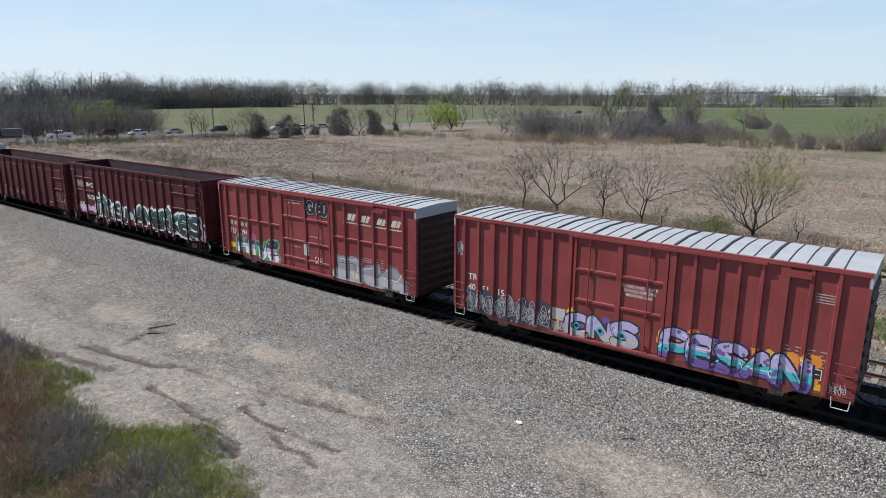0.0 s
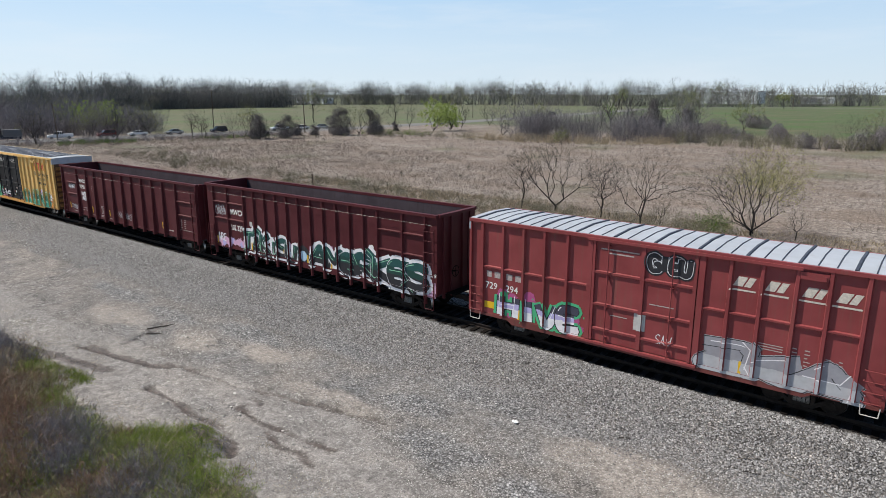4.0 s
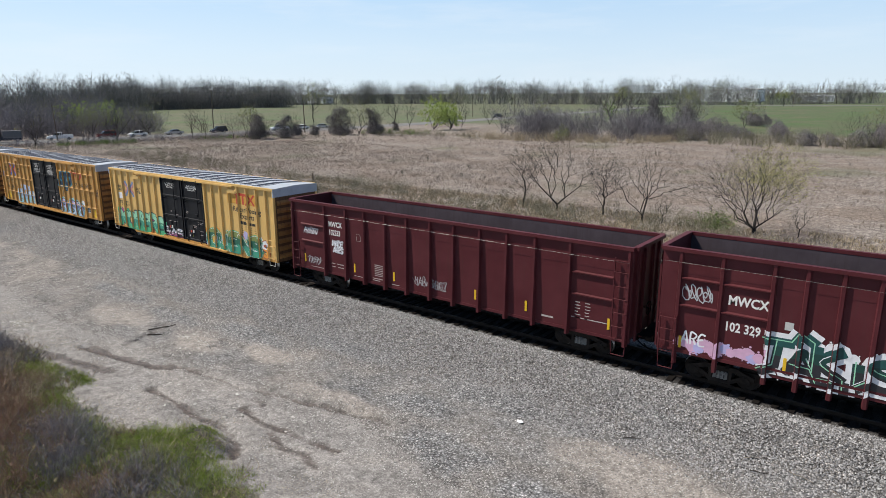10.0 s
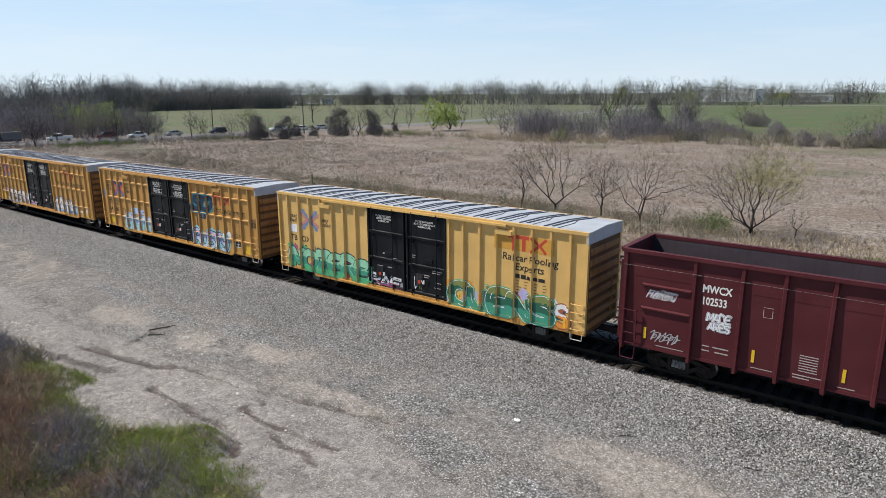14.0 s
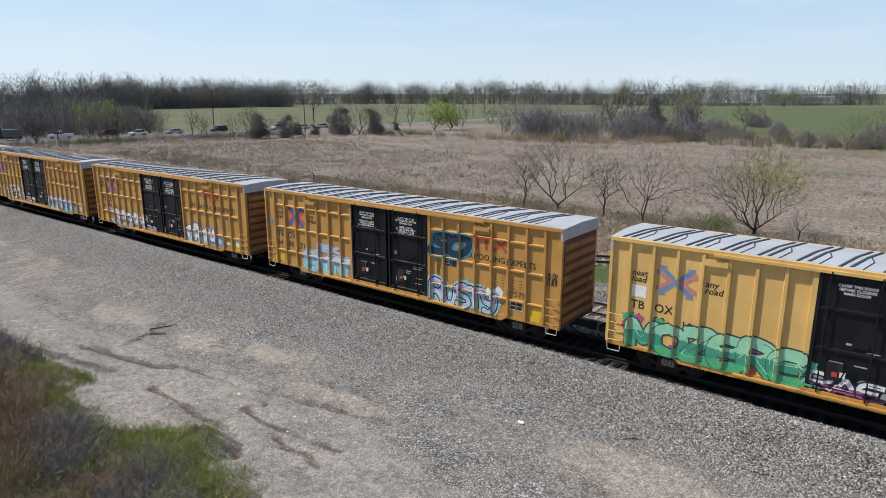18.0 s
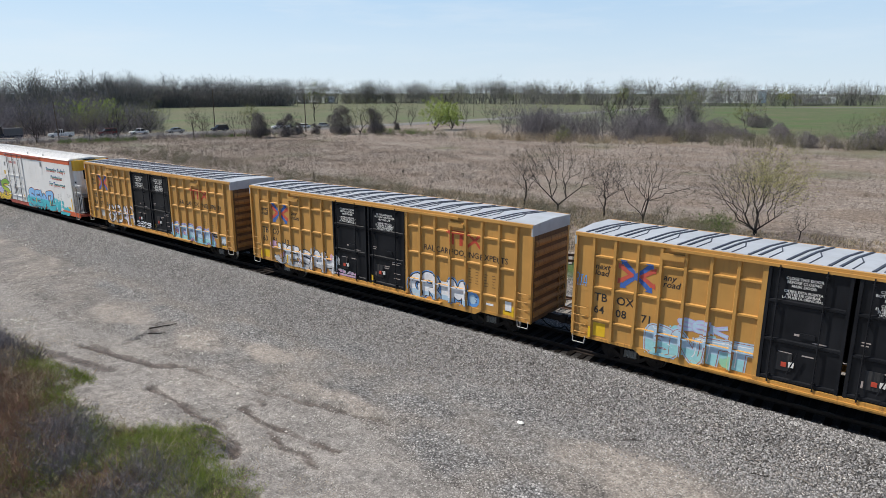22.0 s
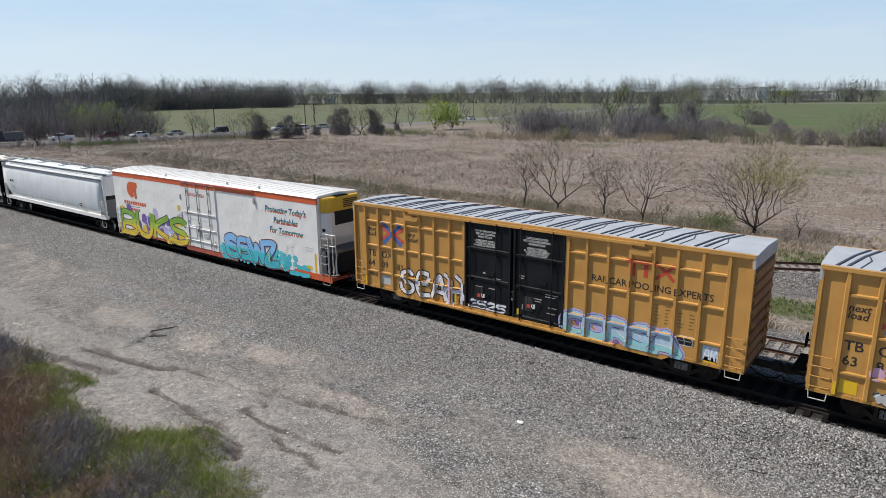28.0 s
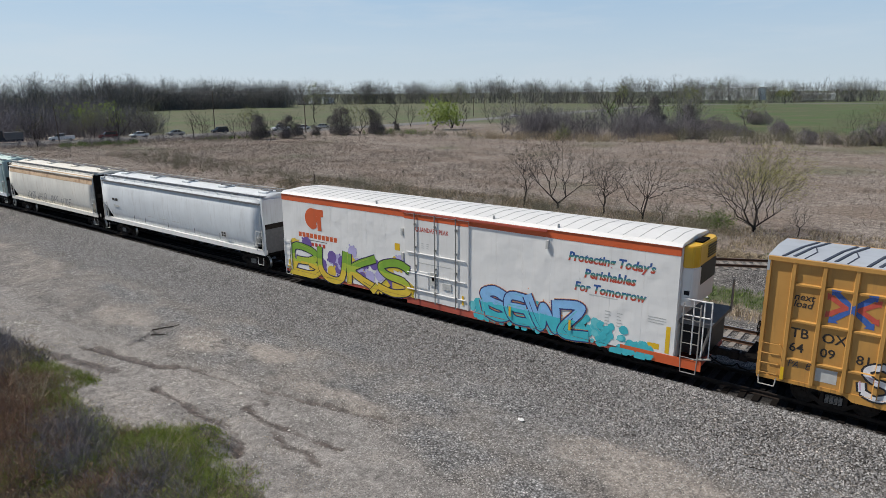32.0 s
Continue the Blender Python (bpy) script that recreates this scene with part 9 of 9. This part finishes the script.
SPRAYS = [brush(270 + k, 10, 9, 0.0036) for k in range(4)]


def clumps(name, label, where, high, templates, material, seed, keep=None):
    """Knee- to waist-high brush in the listed (x, y, radius, count) spots."""
    r = np.random.default_rng(seed)
    spots = []
    for x, y, rad, n in where:
        for _ in range(n):
            px, py = x + r.normal(0, rad * 0.5), y + r.normal(0, rad * 0.5)
            if along(WEED_EDGE, np.array([px]))[0] - py > 0.25 and py > -23:
                spots.append((px, py, ground_z(px, py) - 0.04, high * r.uniform(0.45, 1.2)))
    co, f = multiply(templates, spots, r)
    return heap(name, co, f, material, label)


clumps("russet_brush", "rust-brown dead brush on the bank", ((-28.0, -16.8, 1.8, 50), (-25.4, -17.3, 2.0, 70), (-23.0, -18.2, 2.4, 80), (-30.5, -16.8, 1.6, 24), (-18.2, -17.6, 1.2, 16), (-20, -19.5, 2.0, 24)), 0.78, TANGLE, M_WEED, 51)
clumps("grey_brush", "purple-grey leafless brush on the bank", ((-33.2, -15.0, 2.0, 90), (-30.0, -16.4, 1.6, 40), (-36.5, -15.6, 2.4, 60), (-22.4, -16.5, 1.2, 46), (-20.6, -17.2, 1.2, 40), (-17.4, -16.4, 1.2, 26), (-26.5, -18.5, 2.0, 30), (-15.6, -17.0, 1.2, 14)), 0.85, TANGLE, M_WEEDGREY, 52)
clumps("pale_stalks", "tall pale straw stalks among the brush", ((-29.0, -15.6, 1.6, 16), (-26.5, -16.4, 1.8, 16), (-23.5, -16.4, 1.6, 12), (-31.5, -15.2, 1.4, 8), (-17.5, -15.8, 1.6, 10)), 0.9, SPRAYS, M_DRYGRASS, 54)
clumps("leafing_sprays", "green leafing shrubs among dead brush", ((-21.2, -18.2, 1.3, 60), (-19.6, -14.5, 1.0, 60), (-18.3, -15.0, 1.2, 60), (-16.3, -15.2, 1.3, 50), (-29.2, -14.9, 1.2, 36), (-22.6, -15.6, 1.4, 50), (-19.4, -16.6, 1.3, 40), (-14.4, -16.2, 1.2, 26), (-25.6, -15.4, 1.0, 34), (-18.0, -18.2, 1.2, 30), (-24.4, -16.2, 1.6, 46), (-27.5, -15.0, 1.2, 30), (-22.5, -19.0, 1.6, 40), (-20.4, -15.6, 1.4, 40)), 0.5, SPRAYS, M_GRASS, 53)
gx, gy = rng.normal(-27.2, 0.45, 260), rng.normal(-13.75, 0.14, 260)
blades("track_tuft", gx, gy, np.full(260, 0.12), M_GRASS, "low green tuft at the dirt track's edge", 45, 0.008, 1.0, 5)
sparse = (edge > -2.4) & (fuzz(X, Y, 1.2, 89) > 0.56) & (chance < 0.5)
blades("sparse_straw", X[sparse], Y[sparse], 0.07 + 0.12 * step(edge[sparse], 0, 1), M_DRYGRASS, "short sparse straw on bare dirt", 25, 0.008, 1.2, 4)
X, Y = rng.uniform(-70, 6, 26000), rng.uniform(7.3, 36, 26000)
sd_off = off_siding(X, Y)
d = (fuzz(X, Y, 2.2, 90) > 0.42) & ((sd_off < -4.8) | (sd_off > 2.0)) & ((Y < 11) | (Y > 14.5))
blades("verge_straw", X[d], Y[d], 0.2 + 0.3 * fuzz(X[d], Y[d], 3.0, 91), M_DRYGRASS, "dry straw grass behind the tracks", 26, 0.021, 0.8, 4)
g = (Y > 10.4) & (Y < 13.8) & (sd_off < -3.5) & (fuzz(X, Y, 2.5, 61) > 0.34) | (np.abs(Y - 24 - 0.15 * (X + 8)) < 3) & (X > -9)
blades("verge_weeds", X[g], Y[g], 0.14 + 0.2 * fuzz(X[g], Y[g], 2.0, 92), M_VERGE, "low green weeds between the tracks", 27, 0.014, 0.8, 8)
vb = [(x, 26 + 0.12 * (-x - 62) + y, -0.95, h) for x, y, h in zip(rng.uniform(-125, -62, 200), rng.uniform(0, 9, 200), rng.uniform(0.5, 1.2, 200))]
vb += [(x, y, -0.95, h) for x, y, h in zip(rng.uniform(-62, -12, 150), rng.uniform(25, 33.5, 150), rng.uniform(0.7, 1.7, 150))]
wood("verge_brush", "grey-green low brush along the siding", vb, BUSH, M_BRUSH)
X, Y = rng.uniform(-172, 8, 90000), 34 + 88 * rng.uniform(0, 1, 90000) ** 1.2
t = (fuzz(X, Y, 3.0, 95) * 0.5 + 0.7 * (fuzz(X, Y, 14.0, 99) - 0.5) + 0.5 * rng.uniform(0, 1, len(X)) > 0.55) & (X > np.interp(Y, [p[1] for p in ROAD], [p[0] for p in ROAD]) + 7)
blades("field_tufts", X[t], Y[t], 0.12 + 0.3 * fuzz(X[t], Y[t], 6.0, 96), M_FIELDGRASS, "fuzzy dry grass across the whole field", 29, 0.02, 1.1, 2)
X, Y = np.random.default_rng(141).uniform(-172, -26, 44000), 22.5 + 62 * np.random.default_rng(142).uniform(0, 1, 44000) ** 1.1
rng.uniform(0, 1, 84000)
t = (X > np.interp(Y, [p[1] for p in ROAD], [p[0] for p in ROAD]) + 6) & (fuzz(X, Y, 5.0, 103) + 0.004 * (-X - 60) - 0.35 * step(Y, 58, 85) - 0.3 * step(X, -55, -28) - 0.12 * (Y < 34) * (X > -75) > 0.36)
blades("field_grass", X[t], Y[t], 0.16 + 0.22 * fuzz(X[t], Y[t], 4.0, 104), M_FIELDGRASS, "knee-high brown dry grass on the field's near side", 41, 0.014, 1.3, 3)
# lone dark weeds standing in the field, and a cut-straw heap by the siding
for k, (x, y) in enumerate(((-52, 47), (-57, 56), (-48, 62), (-70, 62), (-44, 52), (-38, 58), (-60, 44))):
    tree("weed", on_ground(x, y), "dark dry weed standing in the field", 0.95, 0.34, 4, 90, 400 + k, category="weed", tip=0.008, twig=M_DARKTWIG)
fr = np.random.default_rng(151)
fw = [(x, y, ground_z(x, y) - 0.05, h) for x, y, h in zip(fr.uniform(-120, -10, 230), fr.uniform(38, 112, 230), fr.uniform(0.35, 1.0, 230)) if x > -150 + 0.2 * y]
wood("field_weeds", "small dark dry weeds dotted over the field", fw, LOW, M_VINE)
X, Y = rng.normal(-11.5, 1.6, 900), rng.normal(22.2, 0.5, 900)
blades("straw_heap", X, Y, np.full(900, 0.3), M_DRYGRASS, "flattened straw heap beside the siding", 30, 0.02, 2.2, 5)
sh = thing("shrub", on_ground(-14.6, 32.0), "small bright green shrub at the tree's foot", "shrub")
rng2 = np.random.default_rng(77)
pts = rng2.normal(0, 1, (1400, 3)) * (0.75, 0.75, 0.4) + (0, 0, 0.7)
co, f = specks(pts[pts[:, 2] > 0.05], 0.07, rng2)
heap("leaves", co, f, M_LEAF, "", "", sh)
co, f = tubes(grown(8, 40, ((0, 0, 0.7, 0.6, 0.6, 0.4),), stems_root(random.Random(8), 4, 0.3, 0.7), 0.4, 0.006, 0.02), 5)
heap("stems", co, f, M_BARK, "", "", sh)
# ---- road, vehicles, poles, buildings ----
M_ROAD = plain("worn_pale_road", (0.17, 0.167, 0.163), 0.9, 0.0, 0.15, 1.5)
M_POLE = plain("grey_pole_wood", (0.13, 0.1, 0.08), 0.9, 0.0, 0.3, 4)
M_WIRE = plain("dark_wire", (0.05, 0.05, 0.05), 0.6)
M_TYRE = plain("tyre_rubber", (0.02, 0.02, 0.02), 0.9)
M_GLASSY = plain("dark_car_glass", (0.03, 0.035, 0.04), 0.1, 0.0, 0.1)
M_LAMP = plain("lamp_lens", (0.6, 0.58, 0.52), 0.2)
M_TAIL = plain("tail_lens", (0.35, 0.02, 0.02), 0.3)
M_WALL = plain("white_metal_wall", (0.72, 0.73, 0.74), 0.6, 0.0, 0.06, 0.3)
M_GREYROOF = plain("grey_metal_roof", (0.4, 0.41, 0.43), 0.6, 0.0, 0.1, 0.3)



def ribbon(name, pts, w, z, m, label):
    bm = bmesh.new()
    rows = []
    for i, (x, y) in enumerate(pts):
        a, b = Vector(pts[max(i - 1, 0)]), Vector(pts[min(i + 1, len(pts) - 1)])
        d = (b - a).normalized()
        nrm = Vector((-d.y, d.x)) * w / 2
        rows.append([bm.verts.new((x + s * nrm.x, y + s * nrm.y, zz)) for s, zz in ((-1.25, z - 0.25), (-1, z), (1, z), (1.25, z - 0.25))])
    for r, q in zip(rows, rows[1:]):
        for k in range(3):
            bm.faces.new((r[k], q[k], q[k + 1], r[k + 1]))
    bmesh.ops.recalc_face_normals(bm, faces=bm.faces)
    ob = part(name, bm, m, None)
    return tagged(ob, label, "road", kind="structure")


ribbon("road", ROAD, 8.0, -0.82, M_ROAD, "pale two-lane road beyond the field")


def vehicle(at, style, paint, label, group="vehicles waiting on the road"):
    """style: sedan, suv, pickup or truck; x is forward."""
    v = thing("pickup_truck" if style == "pickup" else "box_truck" if style == "truck" else "suv" if style == "suv" else "car", at, label, "vehicle", group)
    L, H, belt = {"sedan": (4.7, 1.45, 0.95), "suv": (4.8, 1.8, 1.1), "pickup": (5.7, 1.85, 1.15), "truck": (6.8, 2.9, 1.3)}[style]
    h = L / 2
    bm = bmesh.new()
    hood = belt - 0.08
    low = [(-h, 0.35), (-h, belt - 0.05), (-h + 0.2, belt), (h - 1.3, belt), (h - 0.1, hood - 0.12), (h, 0.6), (h, 0.35)]
    sweep(bm, low, -0.92, 0.92, "y")
    bmesh.ops.bevel(bm, geom=list(bm.edges), offset=0.05, segments=2, affect="EDGES")
    part("body", bm, paint, v)
    c0, c1, r0, r1 = {"sedan": (-1.6, 1.25, -0.95, 0.35), "suv": (-2.3, 1.2, -2.05, 0.45), "pickup": (-0.7, 1.5, -0.55, 0.8), "truck": (0.6, 2.6, 0.7, 2.0)}[style]
    bm = bmesh.new()
    sweep(bm, [(c0, belt), (r0, H), (r1, H), (c1, belt)], -0.78, 0.78, "y")
    part("window_band", bm, M_GLASSY, v)
    bm = bmesh.new()
    sweep(bm, [(r0 - 0.08, H - 0.03), (r0, H + 0.03), (r1, H + 0.03), (r1 + 0.08, H - 0.03)], -0.76, 0.76, "y")
    part("roof", bm, paint, v)
    for x in (c0 + 0.35, (r0 + r1) / 2, c1 - 0.35):
        top = H if r0 < x < r1 else belt + 0.2
        for s in (-1, 1):
            bm = bmesh.new()
            box(bm, x - 0.05, x + 0.05, s * 0.79 - 0.015, s * 0.79 + 0.015, belt, top)
            part("pillar", bm, paint, v)
    if style == "pickup":
        bm = bmesh.new()
        for a, b, c, d in ((-h + 0.05, -0.75, -0.92, -0.84), (-h + 0.05, -0.75, 0.84, 0.92), (-h, -h + 0.08, -0.9, 0.9)):
            box(bm, a, b, c, d, belt - 0.02, belt + 0.12)
        part("cargo_bed", bm, paint, v)
    if style == "truck":
        bm = bmesh.new()
        box(bm, -h, 0.4, -1.1, 1.1, 0.9, 2.6)
        part("cargo_bed", bm, M_GREYPLATE, v)
    for x in (-h + 0.95, h - 0.95):
        for s in (-1, 1):
            bm = bmesh.new()
            rod(bm, (x, s * 0.95, 0.34), (x, s * 0.72, 0.34), 0.34, 16)
            w = part("wheel", bm, M_TYRE, v)
            bm = bmesh.new()
            rod(bm, (x, s * 0.96, 0.34), (x, s * 0.945, 0.34), 0.2, 12)
            part("rim", bm, M_STEEL, w)
    for s in (-0.65, 0.65):
        bm = bmesh.new()
        box(bm, h - 0.06, h + 0.01, s - 0.15, s + 0.15, 0.62, 0.76)
        part("headlight", bm, M_LAMP, v)
        bm = bmesh.new()
        box(bm, -h - 0.01, -h + 0.04, s - 0.12, s + 0.12, 0.7, 0.85)
        part("tail_light", bm, M_TAIL, v)
    return v


P_WHITE = plain("white_car_body", (0.75, 0.75, 0.75), 0.25, 0.0, 0.03)
P_MAROON = plain("maroon_car_body", (0.12, 0.02, 0.02), 0.25, 0.0, 0.05)
P_DARK = plain("dark_blue_car_body", (0.02, 0.025, 0.04), 0.25, 0.0, 0.05)
P_SILVER = plain("silver_car_body", (0.5, 0.51, 0.52), 0.25, 0.4, 0.05)
for x, y, st, p, lab in ((-177.3, 36.2, "truck", P_DARK, "dark box truck waiting on the road"), (-186, 25, "pickup", P_WHITE, "white work truck waiting on the road"), (-175.1, 47.1, "pickup", P_WHITE, "white pickup truck waiting on the road"), (-174.8, 57.7, "suv", P_MAROON, "dark maroon suv waiting on the road"),
                         (-169.5, 65.3, "sedan", P_WHITE, "white sedan waiting on the road"), (-168.6, 74.8, "sedan", P_SILVER, "pale silver sedan waiting on the road"), (-169.1, 87.3, "suv", P_DARK, "dark suv waiting on the road"),
                         (-160.3, 105, "pickup", P_WHITE, "white pickup truck waiting on the road"), (-158.9, 112.5, "sedan", P_WHITE, "white sedan waiting on the road"), (-161.0, 120.0, "sedan", P_SILVER, "silver sedan waiting on the road")):
    k = min(range(len(ROAD) - 1), key=lambda i: abs((ROAD[i][1] + ROAD[i + 1][1]) / 2 - y))
    (ax, ay), (bx, by) = ROAD[k], ROAD[k + 1]
    rx = ax + (bx - ax) * (y - ay) / (by - ay)
    vehicle(pose(rx - 1.8, y, -0.82, 0, 0, math.degrees(math.atan2(ay - by, ax - bx))), st, p, lab)


def utility_pole(x, y, h, lean, arm, lab, lamp=False):
    p = thing("utility_pole", pose(x, y, -1.1, 0, lean, 0), lab, "pole", "poles along the road")
    bm = bmesh.new()
    bmesh.ops.create_cone(bm, cap_ends=True, segments=8, radius1=0.17, radius2=0.11, depth=h, matrix=Matrix.Translation((0, 0, h / 2)))
    part("pole", bm, M_POLE, p)
    if arm:
        bm = bmesh.new()
        box(bm, -0.06, 0.06, -arm, arm, h - 0.5, h - 0.35)
        part("crossarm", bm, M_POLE, p)
        for s in (-0.9, 0.0, 0.9):
            bm = bmesh.new()
            rod(bm, (0, s * arm, h - 0.35), (0, s * arm, h - 0.15), 0.05, 6)
            part("insulator", bm, M_PATCH, p)
    if lamp:
        bm = bmesh.new()
        box(bm, -0.8, 0.8, -0.12, 0.12, h - 0.05, h + 0.12)
        part("lamp_head", bm, M_PATCH, p)
    return p


utility_pole(-171.7, 45.0, 9.0, -5, 0, "leaning wooden utility pole by the road")
utility_pole(-187, 98, 12.5, 1.5, 0, "tall lamp post by the road", True)
utility_pole(-150, 103.9, 10, -1.0, 0, "bare wooden utility pole by the road")
utility_pole(-180, 232, 9, 0, 1.3, "wooden utility pole with a crossarm")
utility_pole(-179.8, 269.3, 13.3, 0, 1.2, "tall wooden utility pole in the pasture")
for x, y in ((-240, 330), (-185, 420), (-150, 480), (-118, 500), (-95, 520)):
    utility_pole(x, y, 15, 0, 1.2, "wooden utility pole beyond the pasture")
line = [(-420, 200), (-300, 240), (-179.8, 269.3), (-150, 330), (-118, 500), (-60, 560)]
for dz in (0.0, 0.35):
    wires = thing("overhead_wire", pose(0, 0, 0), "thin dark overhead wire between poles", "wire", "overhead wires")
    bm = bmesh.new()
    pts = []
    for (ax, ay), (bx, by) in zip(line, line[1:]):
        pts += [Vector((ax + (bx - ax) * t, ay + (by - ay) * t, 11.4 + dz - 1.6 * 4 * t * (1 - t) * 0.5)) for t in np.linspace(0, 1, 9)[:-1]]
    rings = []
    for i, p in enumerate(pts):
        d = (pts[min(i + 1, len(pts) - 1)] - pts[max(i - 1, 0)]).normalized()
        o = Vector((-d.y, d.x, 0)).normalized() * 0.04
        rings.append([bm.verts.new(q) for q in (p + o, p + Vector((0, 0, 0.04)), p - o, p - Vector((0, 0, 0.04)))])
    for r, q in zip(rings, rings[1:]):
        for i in range(4):
            bm.faces.new((r[i], q[i], q[(i + 1) % 4], r[(i + 1) % 4]))
    part("wire", bm, M_WIRE, wires)


def warehouse(x, y, w, d, h, turn, bays, label):
    b = thing("warehouse", pose(x, y, -1.1, 0, 0, turn), label, "building")
    bm = bmesh.new()
    box(bm, -w / 2, w / 2, -d / 2, d / 2, 0, h)
    part("wall", bm, M_WALL, b)
    bm = bmesh.new()
    sweep(bm, [(-d / 2 - 0.5, h), (0, h + 1.2), (d / 2 + 0.5, h)], -w / 2 - 0.5, w / 2 + 0.5, "x")
    part("roof", bm, M_GREYROOF, b)
    for k in range(bays):
        xx = -w / 2 + (k + 0.5) * w / bays
        bm = bmesh.new()
        box(bm, xx - 1.8, xx + 1.8, -d / 2 - 0.08, -d / 2, 0.8, 4.4)
        part("door", bm, M_GREYROOF, b)
    return b


warehouse(-205, 770, 68, 40, 13, 0, 6, "long white warehouse beyond the trees")
warehouse(-120, 800, 30, 20, 6, 5, 3, "low white shed beyond the pasture")
warehouse(-560, 470, 44, 16, 6, 0, 4, "low pale shed beyond the pasture")
# ---- small things lying about ----
M_WOODBIT = plain("weathered_wood_scrap", (0.2, 0.17, 0.14), 0.9, 0.0, 0.3)
M_DARKWOOD = plain("dark_rotten_wood", (0.04, 0.033, 0.028), 0.95, 0.0, 0.3)
M_PAPER = plain("white_litter", (0.8, 0.8, 0.78), 0.7, 0.0, 0.05)
rnd = random.Random(9)
for x, y, l, a, m, lab in ((-7.1, -4.9, 0.55, 25, M_DARKWOOD, "short dark stick on the ballast"), (-3.2, -4.6, 0.6, 10, M_DARKWOOD, "short dark stick on the ballast"), (-2.2, -4.2, 0.7, -20, M_WOODBIT, "pale splintered stick on gravel"), (-3.6, -4.0, 0.5, 35, M_WOODBIT, "pale splintered stick on gravel"),
                           (-1.2, -4.5, 0.5, -40, M_WOODBIT, "pale splintered stick on gravel"), (-23.6, -5.6, 0.5, 15, M_DARKWOOD, "short dark stick on gravel"), (-30.0, -8.6, 1.3, 70, M_DARKWOOD, "rotten dark timber in a washout"), (-29.4, -9.3, 0.8, 40, M_DARKWOOD, "rotten dark timber in a washout")):
    s = thing("stick", pose(x, y, ground_z(x, y) + 0.02, 0, 0, a), lab, "stick")
    bm = bmesh.new()
    p = Vector((-l / 2, 0, 0.01))
    for k in range(4):
        q = Vector((-l / 2 + l * (k + 1) / 4, rnd.uniform(-0.03, 0.03), 0.01 + rnd.uniform(0, 0.03)))
        rod(bm, p, q, (0.035 if l > 0.7 else 0.018) * (1 - k * 0.15), 6)
        p = q
    part("wood", bm, m, s)
for x, y, z0 in ((-10.7, -6.2, 0.0), (-9.4, 11.2, 0.0), (-9.0, 10.2, 0.0)):
    s = thing("litter", pose(x, y, ground_z(x, y) + 0.01, 0, 0, rnd.uniform(0, 90)), "crumpled white litter on the ground", "litter")
    bm = bmesh.new()
    bmesh.ops.create_icosphere(bm, subdivisions=2, radius=0.09)
    for v in bm.verts:
        v.co = Vector((v.co.x * 1.4, v.co.y, v.co.z * 0.5 + 0.04)) * rnd.uniform(0.75, 1.2)
    part("paper", bm, M_PAPER, s)
post = thing("fence_post", pose(-63.7, 31.0, -1.1), "weathered lone post in the field", "post")
bm = bmesh.new()
rod(bm, (0, 0, 0), (0, 0, 1.5), 0.09, 8)
part("post", bm, M_POLE, post)
MOVERS = [(vehicle(pose(-159, 229, -0.82), "suv", P_DARK, "dark suv driving along the far road", "vehicles on the far road"), 9.0, -90, (-1, 1)),
          (vehicle(pose(-159, 260, -0.82), "sedan", P_WHITE, "white car driving along the far road", "vehicles on the far road"), 32.0, 90, (1, 1))]


# ---- motion ----
def motions():
    for car, x in CARS:
        walk(car, [(t, pose(x + s, 0, 0)) for t, s in TRAIN])
    # two cars pass along the far road
    ry, rx = [p[1] for p in ROAD[8:13]], [p[0] for p in ROAD[8:13]]
    for v, when, turn, (way, lane) in MOVERS:
        rows = []
        for t in range(0, 33, 4):
            y = float(np.clip(232 + way * (t - when) * 9, 181, 438))
            rows.append((t, pose(float(np.interp(y, ry, rx)) + 1.6 * way, y, -0.82, 0, 0, turn)))
        walk(v, rows)
    # wheels roll without slip: a row for every 75 degrees or so
    ts, ss = [t for t, s in TRAIN], [s for t, s in TRAIN]
    total = ss[-1] - ss[0]
    n = int(total / 0.42 / radians(75)) + 1
    turns = []
    for k in range(n + 1):
        s = ss[0] + total * k / n
        turns.append((float(np.interp(s, ss, ts)), math.degrees((s - ss[0]) / 0.42)))
    for w, wx in WHEELS:
        walk(w, [(t, pose(wx, 0, 0.42, 0, a, 0)) for t, a in turns])


motions()
